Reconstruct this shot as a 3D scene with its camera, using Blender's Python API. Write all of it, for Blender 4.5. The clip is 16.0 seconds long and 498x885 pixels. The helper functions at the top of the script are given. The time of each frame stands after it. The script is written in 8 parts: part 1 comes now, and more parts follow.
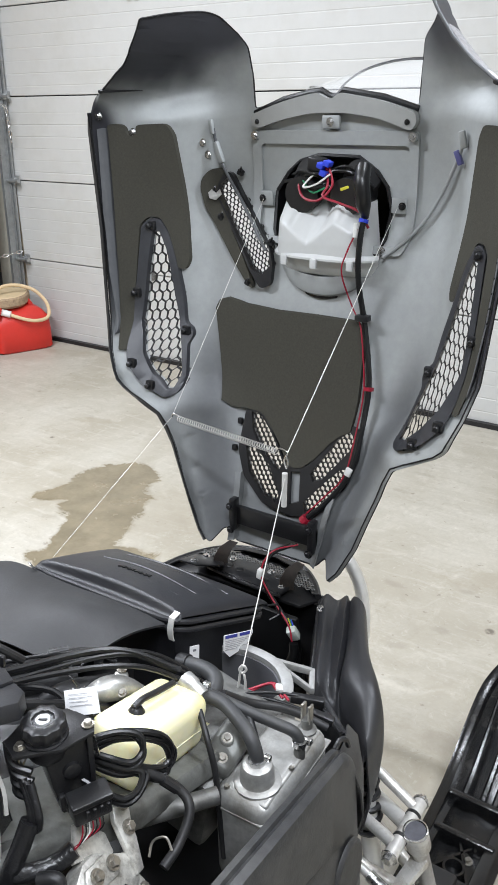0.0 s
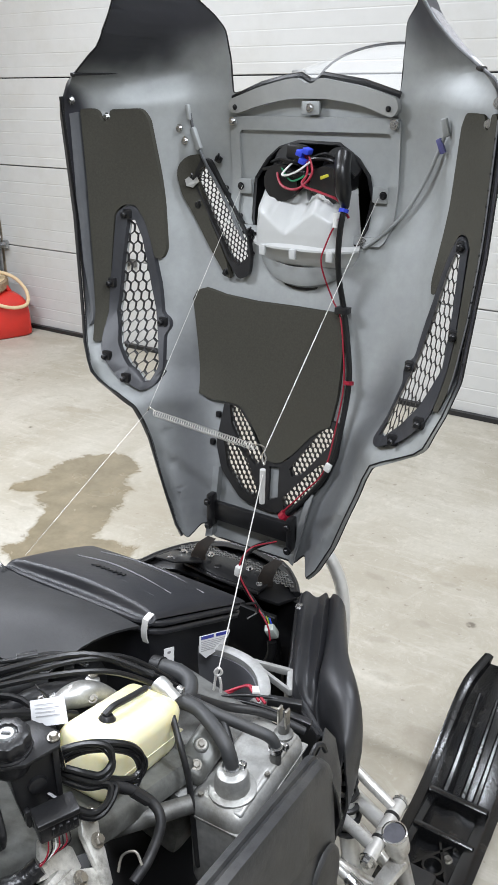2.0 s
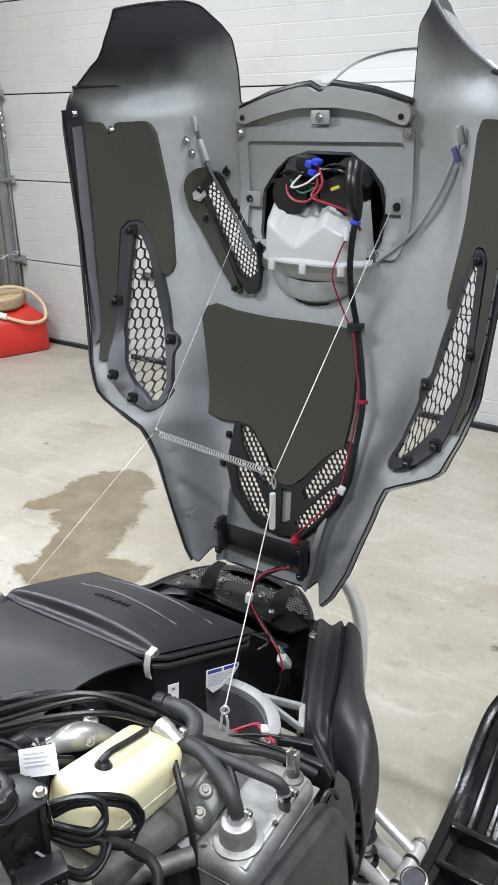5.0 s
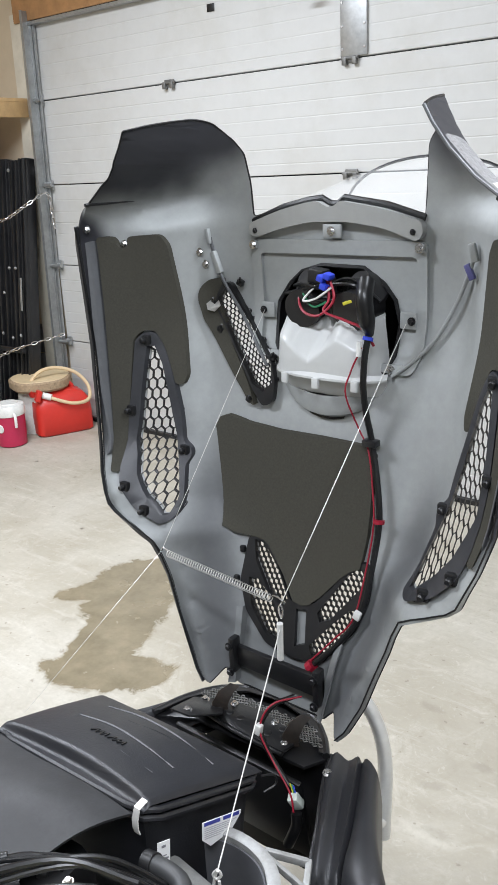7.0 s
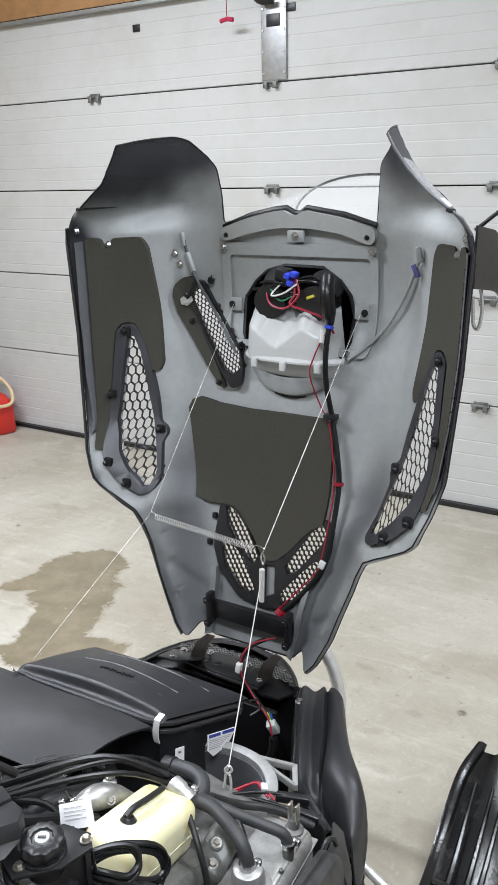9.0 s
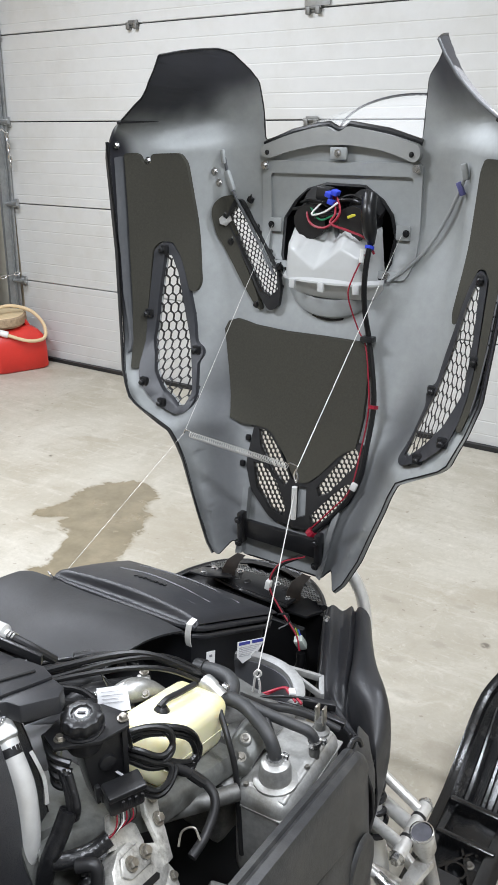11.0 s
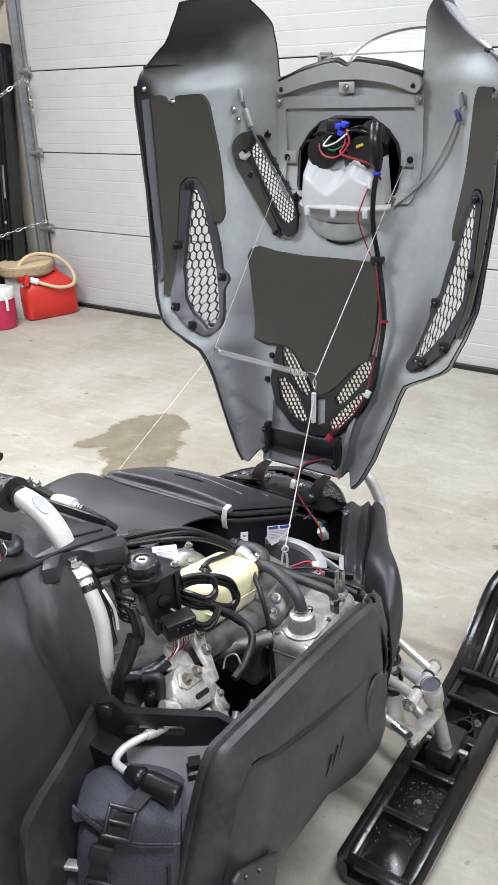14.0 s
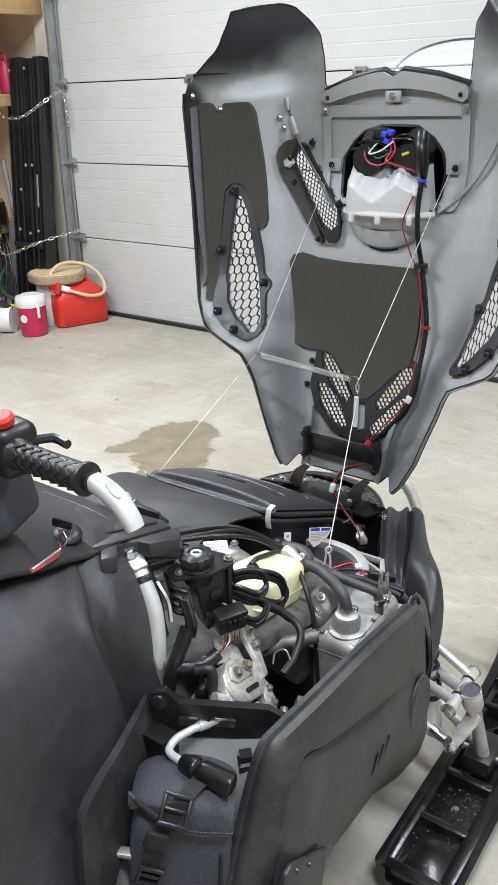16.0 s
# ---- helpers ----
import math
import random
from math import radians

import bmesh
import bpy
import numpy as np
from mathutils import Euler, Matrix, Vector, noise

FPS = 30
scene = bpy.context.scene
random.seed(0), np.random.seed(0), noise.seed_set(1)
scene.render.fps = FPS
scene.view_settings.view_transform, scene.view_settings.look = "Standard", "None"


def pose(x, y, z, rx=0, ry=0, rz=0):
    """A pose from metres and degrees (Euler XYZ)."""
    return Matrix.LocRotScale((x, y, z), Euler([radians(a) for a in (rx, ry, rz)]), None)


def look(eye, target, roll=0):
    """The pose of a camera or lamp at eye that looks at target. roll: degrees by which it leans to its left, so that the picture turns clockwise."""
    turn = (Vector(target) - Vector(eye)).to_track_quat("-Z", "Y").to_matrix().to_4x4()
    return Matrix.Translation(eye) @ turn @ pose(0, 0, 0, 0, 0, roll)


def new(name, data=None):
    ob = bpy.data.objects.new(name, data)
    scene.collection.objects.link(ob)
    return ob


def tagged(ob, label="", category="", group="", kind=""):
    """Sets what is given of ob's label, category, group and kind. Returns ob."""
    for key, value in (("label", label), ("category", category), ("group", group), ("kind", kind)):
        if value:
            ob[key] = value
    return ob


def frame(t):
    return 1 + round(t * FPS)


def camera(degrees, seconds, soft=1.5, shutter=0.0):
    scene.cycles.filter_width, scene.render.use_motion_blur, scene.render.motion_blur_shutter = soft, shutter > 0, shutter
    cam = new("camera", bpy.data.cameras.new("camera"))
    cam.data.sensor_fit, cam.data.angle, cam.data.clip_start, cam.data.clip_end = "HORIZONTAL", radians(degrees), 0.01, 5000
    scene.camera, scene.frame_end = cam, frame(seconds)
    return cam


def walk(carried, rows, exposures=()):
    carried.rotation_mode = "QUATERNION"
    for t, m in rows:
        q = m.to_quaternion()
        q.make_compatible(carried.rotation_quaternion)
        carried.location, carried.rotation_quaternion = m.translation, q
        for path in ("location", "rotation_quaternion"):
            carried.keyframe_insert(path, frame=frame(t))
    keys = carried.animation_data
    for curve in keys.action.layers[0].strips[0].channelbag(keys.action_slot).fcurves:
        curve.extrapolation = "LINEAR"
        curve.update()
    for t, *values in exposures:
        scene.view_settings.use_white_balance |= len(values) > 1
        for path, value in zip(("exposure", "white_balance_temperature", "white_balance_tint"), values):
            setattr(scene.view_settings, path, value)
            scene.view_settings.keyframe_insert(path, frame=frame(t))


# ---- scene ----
cam = camera(34.3, 16.0)

PATH = [
    (0, (3.058, 1.0, 1.454), (2.017, 2.513, 0.661), -1.1),
    (0.5, (3.046, 0.996, 1.451), (2.018, 2.521, 0.664), -0.2),
    (1, (3.037, 0.997, 1.447), (2.007, 2.527, 0.673), 0.4),
    (1.5, (3.041, 1.025, 1.446), (2.019, 2.551, 0.656), 0.4),
    (2, (3.047, 1.04, 1.455), (2.046, 2.562, 0.631), -0.6),
    (2.5, (3.041, 1.031, 1.457), (2.064, 2.573, 0.64), -0.7),
    (3, (3.039, 1.03, 1.458), (2.067, 2.579, 0.649), -0.8),
    (3.2, (3.036, 1.028, 1.458), (2.071, 2.583, 0.652), -0.9),
    (5.3, (3.031, 1.154, 1.447), (1.926, 2.618, 0.651), -2.2),
    (5.5, (3.027, 1.197, 1.444), (1.861, 2.615, 0.65), -2.0),
    (6, (3.023, 1.29, 1.436), (1.768, 2.631, 0.643), -2.3),
    (6.5, (3.039, 1.308, 1.46), (1.778, 2.642, 0.664), -2.8),
    (7, (3.046, 1.233, 1.518), (1.853, 2.701, 0.87), -2.9),
    (7.5, (3.056, 1.051, 1.528), (2.005, 2.648, 0.942), -2.5),
    (8, (3.056, 0.964, 1.529), (2.046, 2.586, 0.937), -1.9),
    (10.3, (3.044, 0.941, 1.487), (2.05, 2.542, 0.817), -0.3),
    (10.5, (3.046, 0.934, 1.479), (2.035, 2.525, 0.811), -0.4),
    (11, (3.053, 0.92, 1.466), (2.03, 2.47, 0.724), -0.4),
    (11.5, (3.07, 0.933, 1.461), (2.043, 2.448, 0.656), -0.7),
    (12, (3.124, 0.979, 1.458), (2.075, 2.471, 0.637), -1.4),
    (12.5, (3.159, 0.999, 1.44), (1.947, 2.352, 0.602), -3.7),
    (13, (3.164, 0.906, 1.457), (1.962, 2.252, 0.597), -4.1),
    (13.5, (3.16, 0.781, 1.47), (2.038, 2.192, 0.605), -3.9),
    (14, (3.174, 0.741, 1.469), (2.123, 2.21, 0.612), -3.0),
    (14.5, (3.177, 0.718, 1.458), (2.134, 2.203, 0.618), -2.8),
    (15, (3.165, 0.711, 1.452), (2.124, 2.205, 0.625), -2.0),
    (15.5, (3.15, 0.698, 1.455), (2.098, 2.185, 0.629), -1.9),
    (16, (3.143, 0.69, 1.454), (2.049, 2.147, 0.63), -2.5),
]
walk(cam, [(t, look(eye, target, roll)) for t, eye, target, roll in PATH], ((0.0, 0.02), (3.0, 0.02), (5.5, -0.06), (6.3, -0.03), (7.2, -0.02), (8.0, -0.17), (9.5, -0.09), (10.5, -0.04), (12.0, 0.02), (13.5, 0.07), (16.0, 0.09)))

# ---- world and light ----
world = bpy.data.worlds.new("garage_air")
scene.world = world
world.use_nodes = True
world.node_tree.nodes["Background"].inputs[0].default_value = (0.9, 0.95, 1.0, 1)
world.node_tree.nodes["Background"].inputs[1].default_value = 0.012
LAMPS = ((0.4, 2.7), (3.4, 2.6), (0.5, 0.9), (3.4, 0.7))
LAMP_POWER = (86.0, 50.0, 88.0, 64.0)
for (lx, ly), power in zip(LAMPS, LAMP_POWER):
    lamp = bpy.data.lights.new("tube_light", "AREA")
    lamp.shape, lamp.size, lamp.size_y = "RECTANGLE", 1.25, 0.22
    lamp.energy, lamp.color = power, (0.93, 0.985, 1.09)
    lo = new("tube_light", lamp)
    lo.matrix_world = pose(lx, ly, 2.93)

# ---- materials ----


def mat(name, color, rough=0.5, metal=0.0, var=0.12, scale=30.0, bump=0.0, bscale=200.0, dirt=None, dscale=4.0, damt=0.4, spec=0.5, coat=0.0):
    """A principled material with grain at one scale, blotches at another and fine relief."""
    m = bpy.data.materials.new(name)
    m.use_nodes = True
    nt = m.node_tree
    b = nt.nodes["Principled BSDF"]
    b.inputs["Roughness"].default_value = rough
    b.inputs["Metallic"].default_value = metal
    b.inputs["Specular IOR Level"].default_value = spec
    b.inputs["Coat Weight"].default_value = coat
    tc = nt.nodes.new("ShaderNodeTexCoord")
    n1 = nt.nodes.new("ShaderNodeTexNoise")
    n1.inputs["Scale"].default_value = scale
    n1.inputs["Detail"].default_value = 6
    n1.inputs["Roughness"].default_value = 0.65
    nt.links.new(tc.outputs["Object"], n1.inputs["Vector"])
    r1 = nt.nodes.new("ShaderNodeMapRange")
    r1.inputs["From Min"].default_value, r1.inputs["From Max"].default_value = 0.3, 0.7
    r1.inputs["To Min"].default_value, r1.inputs["To Max"].default_value = 1 - var, 1 + var
    nt.links.new(n1.outputs["Fac"], r1.inputs["Value"])
    mul = nt.nodes.new("ShaderNodeVectorMath")
    mul.operation = "SCALE"
    mul.inputs[0].default_value = color
    nt.links.new(r1.outputs["Result"], mul.inputs["Scale"])
    out = mul.outputs["Vector"]
    n2 = nt.nodes.new("ShaderNodeTexNoise")
    n2.inputs["Scale"].default_value = dscale
    n2.inputs["Detail"].default_value = 8
    n2.inputs["Roughness"].default_value = 0.7
    nt.links.new(tc.outputs["Object"], n2.inputs["Vector"])
    r2 = nt.nodes.new("ShaderNodeMapRange")
    r2.inputs["From Min"].default_value, r2.inputs["From Max"].default_value = 0.48, 0.72
    r2.inputs["To Max"].default_value = damt
    nt.links.new(n2.outputs["Fac"], r2.inputs["Value"])
    if dirt is not None:
        mix = nt.nodes.new("ShaderNodeMix")
        mix.data_type = "RGBA"
        nt.links.new(r2.outputs["Result"], mix.inputs["Factor"])
        nt.links.new(out, mix.inputs["A"])
        mix.inputs["B"].default_value = (*dirt, 1)
        out = mix.outputs["Result"]
    nt.links.new(out, b.inputs["Base Color"])
    rr = nt.nodes.new("ShaderNodeMapRange")
    rr.inputs["To Min"].default_value, rr.inputs["To Max"].default_value = max(rough - 0.1, 0.02), min(rough + 0.12, 1)
    nt.links.new(n2.outputs["Fac"], rr.inputs["Value"])
    nt.links.new(rr.outputs["Result"], b.inputs["Roughness"])
    if bump:
        n3 = nt.nodes.new("ShaderNodeTexNoise")
        n3.inputs["Scale"].default_value = bscale
        n3.inputs["Detail"].default_value = 3
        nt.links.new(tc.outputs["Object"], n3.inputs["Vector"])
        bp = nt.nodes.new("ShaderNodeBump")
        bp.inputs["Strength"].default_value = bump
        bp.inputs["Distance"].default_value = 0.002
        nt.links.new(n3.outputs["Fac"], bp.inputs["Height"])
        nt.links.new(bp.outputs["Normal"], b.inputs["Normal"])
    return m


def glass(name, color, rough=0.05, alpha=0.25):
    m = bpy.data.materials.new(name)
    m.use_nodes = True
    b = m.node_tree.nodes["Principled BSDF"]
    b.inputs["Base Color"].default_value = (*color, 1)
    b.inputs["Roughness"].default_value = rough
    b.inputs["Alpha"].default_value = alpha
    return m




def hood_paint():
    """Grey moulded plastic with soft black overspray on the ears and along the outer edges; shade on the ears, lower
    folds and legs is put into the colour.
    """
    m = mat("grey_hood_plastic", (0.355, 0.37, 0.365), 0.56, metal=0.2, var=0.05, scale=60, dirt=(0.22, 0.225, 0.235), dscale=2.2, damt=0.5, bump=0.06, bscale=500)
    nt = m.node_tree
    N, L = nt.nodes.new, nt.links.new
    b = nt.nodes["Principled BSDF"]
    base = b.inputs["Base Color"].links[0].from_socket
    tc = N("ShaderNodeTexCoord")
    warp = N("ShaderNodeTexNoise")
    warp.inputs["Scale"].default_value, warp.inputs["Detail"].default_value = 7, 3
    L(tc.outputs["Object"], warp.inputs["Vector"])
    sep = N("ShaderNodeSeparateXYZ")
    L(tc.outputs["Object"], sep.inputs[0])

    def op(kind, a, c, e=None):
        n = N("ShaderNodeMath")
        n.operation = kind
        for k, v in enumerate((a, c, e)):
            if v is None:
                continue
            if isinstance(v, (int, float)):
                n.inputs[k].default_value = v
            else:
                L(v, n.inputs[k])
        return n.outputs[0]

    def ramp(v, a, c, lo, hi):
        r = N("ShaderNodeMapRange")
        r.interpolation_type = "SMOOTHSTEP"
        for key, x in (("From Min", a), ("From Max", c), ("To Min", lo), ("To Max", hi)):
            r.inputs[key].default_value = x
        L(v, r.inputs["Value"])
        return r.outputs["Result"]

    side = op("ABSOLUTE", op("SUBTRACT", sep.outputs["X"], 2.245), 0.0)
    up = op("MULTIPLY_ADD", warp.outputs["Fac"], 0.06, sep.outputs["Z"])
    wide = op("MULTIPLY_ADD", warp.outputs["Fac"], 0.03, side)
    # ears: overspray plus painted shade, black towards the tip and the outer edge, with a pale tongue rising beside the
    # inner edge
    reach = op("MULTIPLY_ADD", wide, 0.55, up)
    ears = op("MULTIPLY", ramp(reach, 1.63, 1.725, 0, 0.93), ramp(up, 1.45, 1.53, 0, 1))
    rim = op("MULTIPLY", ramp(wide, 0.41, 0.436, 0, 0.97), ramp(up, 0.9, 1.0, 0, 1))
    # two dark bands run down beside the folds of the lower part: smudges and painted shade
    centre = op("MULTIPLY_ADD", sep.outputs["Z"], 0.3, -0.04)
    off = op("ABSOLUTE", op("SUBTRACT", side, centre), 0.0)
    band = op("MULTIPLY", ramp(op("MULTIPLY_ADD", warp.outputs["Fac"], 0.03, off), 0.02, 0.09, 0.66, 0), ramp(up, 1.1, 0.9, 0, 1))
    # legs: shade put into the colour, darker towards the foot
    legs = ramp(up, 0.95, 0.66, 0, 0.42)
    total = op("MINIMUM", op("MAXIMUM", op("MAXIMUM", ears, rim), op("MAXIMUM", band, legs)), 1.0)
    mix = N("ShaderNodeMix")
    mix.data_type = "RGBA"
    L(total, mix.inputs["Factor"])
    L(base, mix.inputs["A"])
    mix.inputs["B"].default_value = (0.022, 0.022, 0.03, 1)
    L(mix.outputs["Result"], b.inputs["Base Color"])
    return m


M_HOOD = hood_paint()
M_RAIL = mat("satin_grey_rail", (0.12, 0.124, 0.13), 0.4, metal=0.2, var=0.1, dirt=(0.07, 0.07, 0.075), dscale=6, damt=0.6)
M_FRAME = mat("dusty_black_frame", (0.03, 0.031, 0.035), 0.38, var=0.15, scale=40, dirt=(0.06, 0.06, 0.068), dscale=7, damt=0.6, bump=0.1, bscale=400)
M_CABLE = mat("bright_galvanised_wire", (0.62, 0.61, 0.58), 0.35, metal=0.35, var=0.06)
M_GLEAM_SCUFF = mat("pale_gleam_and_scuff", (0.075, 0.076, 0.08), 0.5, var=0.4, scale=150)
M_HINGE = mat("rusty_brown_black_steel", (0.03, 0.024, 0.02), 0.45, metal=0.3, var=0.3, scale=50, dirt=(0.08, 0.05, 0.035), dscale=14, damt=0.6)
M_HOODEDGE = mat("black_edge", (0.006, 0.006, 0.0065), 0.4)
M_FOAM = mat("brown_grey_foam", (0.06, 0.0575, 0.047), 0.95, var=0.12, scale=260, bump=0.4, bscale=1300, dirt=(0.062, 0.058, 0.046), damt=0.6, spec=0.1)
M_BLACK = mat("black_plastic", (0.011, 0.011, 0.012), 0.36, var=0.2, scale=40, dirt=(0.028, 0.027, 0.026), dscale=9, damt=0.4, bump=0.15, bscale=400)
M_AIRBOX = mat("scuffed_black_plastic", (0.019, 0.0195, 0.0225), 0.42, var=0.12, scale=25, dirt=(0.034, 0.033, 0.032), dscale=6, damt=0.5, bump=0.2, bscale=260)
M_PANEL = mat("charcoal_body_plastic", (0.024, 0.0245, 0.0255), 0.44, var=0.4, scale=70, dirt=(0.062, 0.06, 0.055), dscale=14, damt=0.75, bump=0.25, bscale=420)
M_TRIM = mat("dusty_footwell_plastic", (0.14, 0.14, 0.14), 0.48, var=0.18, scale=30, dirt=(0.17, 0.163, 0.15), dscale=7, damt=0.55, bump=0.15, bscale=500)
M_TANK = mat("grained_black_vinyl", (0.029, 0.0293, 0.032), 0.34, var=0.3, scale=60, bump=0.5, bscale=700, dirt=(0.055, 0.055, 0.058), dscale=7, damt=0.6)
M_RUBBER = mat("black_rubber_hose", (0.013, 0.013, 0.014), 0.45, var=0.25, scale=60, dirt=(0.045, 0.043, 0.04), dscale=16, damt=0.45)
M_HOSE = mat("grey_rubber_hose", (0.036, 0.037, 0.038), 0.5, var=0.2, scale=50, dirt=(0.075, 0.072, 0.066), dscale=18, damt=0.45)
M_WIRE = mat("black_wire", (0.007, 0.007, 0.0075), 0.32, var=0.2)
M_RED = mat("red_wire", (0.3, 0.01, 0.028), 0.4, var=0.1)
M_GREEN = mat("green_wire", (0.02, 0.2, 0.09), 0.4)
M_BLUE = mat("blue_connector", (0.03, 0.06, 0.55), 0.35)
M_YELLOWW = mat("yellow_wire", (0.6, 0.55, 0.05), 0.4)
M_WHITEW = mat("white_plastic", (0.75, 0.75, 0.72), 0.4, dirt=(0.45, 0.44, 0.4), damt=0.3)
M_LAMPW = mat("milky_white_housing", (0.58, 0.59, 0.58), 0.3, var=0.03, dirt=(0.48, 0.48, 0.45), damt=0.3, dscale=8)
M_ALU = mat("cast_aluminium", (0.55, 0.55, 0.53), 0.42, metal=0.75, var=0.12, scale=80, dirt=(0.16, 0.15, 0.13), dscale=16, damt=0.7, bump=0.12, bscale=350)
M_ALUDULL = mat("dull_engine_casting", (0.2, 0.2, 0.19), 0.5, metal=0.6, var=0.18, scale=70, dirt=(0.05, 0.045, 0.037), dscale=13, damt=0.85, bump=0.15, bscale=300)
M_STEEL = mat("bright_steel", (0.68, 0.68, 0.68), 0.25, metal=1.0, var=0.08, scale=60, dirt=(0.3, 0.28, 0.26), dscale=25, damt=0.35)
M_ARM = mat("oily_silver_tube", (0.66, 0.65, 0.62), 0.36, metal=0.45, var=0.1, scale=60, dirt=(0.2, 0.15, 0.09), dscale=26, damt=0.8, bump=0.08, bscale=300)
M_SILVER = mat("silver_painted_tube", (0.75, 0.75, 0.73), 0.32, metal=0.4, var=0.05, scale=50, dirt=(0.5, 0.48, 0.44), dscale=12, damt=0.35)
M_BOTTLE = mat("pale_yellow_polyethylene", (0.84, 0.79, 0.52), 0.36, var=0.03, scale=12, dirt=(0.76, 0.6, 0.16), dscale=7, damt=0.95)
_b = M_BOTTLE.node_tree.nodes["Principled BSDF"]
_b.inputs["Subsurface Weight"].default_value = 0.55
_b.inputs["Subsurface Radius"].default_value = (0.05, 0.035, 0.008)
_b.inputs["Subsurface Scale"].default_value = 1.0
M_CASTING = mat("smooth_grey_casting", (0.175, 0.178, 0.165), 0.45, metal=0.35, var=0.2, scale=45, dirt=(0.05, 0.044, 0.034), dscale=10, damt=0.85, bump=0.1, bscale=350)
M_CAL = mat("worn_cast_caliper", (0.6, 0.59, 0.55), 0.4, metal=0.6, var=0.2, scale=90, dirt=(0.12, 0.105, 0.08), dscale=38, damt=0.9, bump=0.15, bscale=300)
M_ALUTANK = mat("matt_tank_aluminium", (0.42, 0.418, 0.4), 0.4, metal=0.5, var=0.16, scale=90, dirt=(0.2, 0.188, 0.16), dscale=16, damt=0.75, bump=0.08, bscale=350)
M_BOLT = mat("dull_plated_bolt", (0.4, 0.38, 0.34), 0.36, metal=0.9, var=0.2, scale=120, dirt=(0.14, 0.12, 0.09), dscale=40, damt=0.6)
M_BOWL = mat("dark_grey_case_paint", (0.1, 0.102, 0.11), 0.5, var=0.1, scale=30, dirt=(0.12, 0.115, 0.105), dscale=7, damt=0.4)
M_TAPE = mat("wrapped_black_tape", (0.011, 0.011, 0.012), 0.3, var=0.3, scale=90, bump=0.9, bscale=110)
M_BOTTLE.node_tree.nodes["Principled BSDF"].inputs["Subsurface Weight"].default_value = 0.25
M_BOTTLE.node_tree.nodes["Principled BSDF"].inputs["Subsurface Radius"].default_value = (0.03, 0.025, 0.01)
M_LABEL = mat("white_paper_label", (0.78, 0.78, 0.78), 0.5, var=0.03)
M_INK = mat("grey_ink", (0.2, 0.2, 0.22), 0.6)
M_INKPALE = mat("pale_grey_ink", (0.42, 0.42, 0.44), 0.6)
M_INKBLUE = mat("blue_ink", (0.04, 0.05, 0.3), 0.5)
M_COWL = mat("satin_black_cowl", (0.02, 0.0205, 0.023), 0.4, var=0.12, scale=30, dirt=(0.045, 0.043, 0.04), dscale=5, damt=0.35, bump=0.12, bscale=500)
M_FLAP = mat("matt_rubber_sheet", (0.0180, 0.0180, 0.0189), 0.55, var=0.15, scale=40, dirt=(0.055, 0.055, 0.057), dscale=7, damt=0.5, bump=0.15, bscale=200)
M_SKI = mat("wet_black_ski_plastic", (0.009, 0.009, 0.0095), 0.2, var=0.2, scale=50, dirt=(0.045, 0.041, 0.034), dscale=22, damt=0.35, bump=0.18, bscale=160)
M_SNOWDIRT = mat("dried_mud_and_ice", (0.33, 0.3, 0.25), 0.75, var=0.35, scale=140, bump=0.8, bscale=250)
M_BAG = mat("dark_navy_nylon", (0.055, 0.059, 0.075), 0.55, var=0.6, scale=340, bump=0.9, bscale=800, spec=0.5, dirt=(0.07, 0.073, 0.082), dscale=18, damt=0.6)
M_WEB = mat("black_webbing", (0.012, 0.012, 0.013), 0.7, var=0.2, scale=300, bump=0.5, bscale=700)
M_THREAD = mat("grey_thread", (0.11, 0.11, 0.12), 0.8)
M_DOOR = mat("white_steel_door", (0.54, 0.54, 0.522), 0.45, var=0.02, scale=20, dirt=(0.44, 0.425, 0.38), dscale=2.0, damt=0.55, bump=0.1, bscale=600)
M_GALV = mat("galvanised_steel", (0.42, 0.43, 0.43), 0.45, metal=0.8, var=0.15, scale=30, dirt=(0.25, 0.25, 0.24), dscale=7, damt=0.5)
M_WALL = mat("beige_wall_board", (0.56, 0.47, 0.34), 0.75, var=0.06, scale=8, dirt=(0.4, 0.33, 0.24), dscale=1.8, damt=0.4)
M_CEILING = mat("white_ceiling_board", (0.78, 0.78, 0.77), 0.7, var=0.03, dirt=(0.7, 0.7, 0.68), dscale=1.5, damt=0.3)
M_JAMB = mat("pale_painted_trim", (0.62, 0.58, 0.48), 0.6, var=0.05, scale=15, dirt=(0.42, 0.38, 0.3), dscale=4, damt=0.5)
M_WHITEWALL = mat("pale_wall_board", (0.5, 0.5, 0.48), 0.7, var=0.03, dirt=(0.42, 0.42, 0.4), dscale=1.5, damt=0.3)
M_WOOD = mat("pine_board", (0.52, 0.34, 0.16), 0.6, var=0.15, scale=14, dirt=(0.3, 0.18, 0.08), dscale=5, damt=0.4)
M_WOODDARK = mat("stained_header_board", (0.36, 0.19, 0.08), 0.55, var=0.2, scale=12, dirt=(0.2, 0.1, 0.05), dscale=5, damt=0.5)
M_BARK = mat("log_bark", (0.33, 0.24, 0.15), 0.85, var=0.3, scale=60, bump=0.8, bscale=80)
M_LOGTOP = mat("cut_log_face", (0.66, 0.52, 0.32), 0.6, var=0.1, scale=20, dirt=(0.5, 0.36, 0.2), damt=0.4)
M_CANRED = mat("red_can_plastic", (0.58, 0.03, 0.02), 0.36, var=0.06, scale=15, dirt=(0.42, 0.03, 0.02), dscale=6, damt=0.4)
M_JUG = mat("crimson_jug_plastic", (0.45, 0.02, 0.07), 0.35, var=0.06)
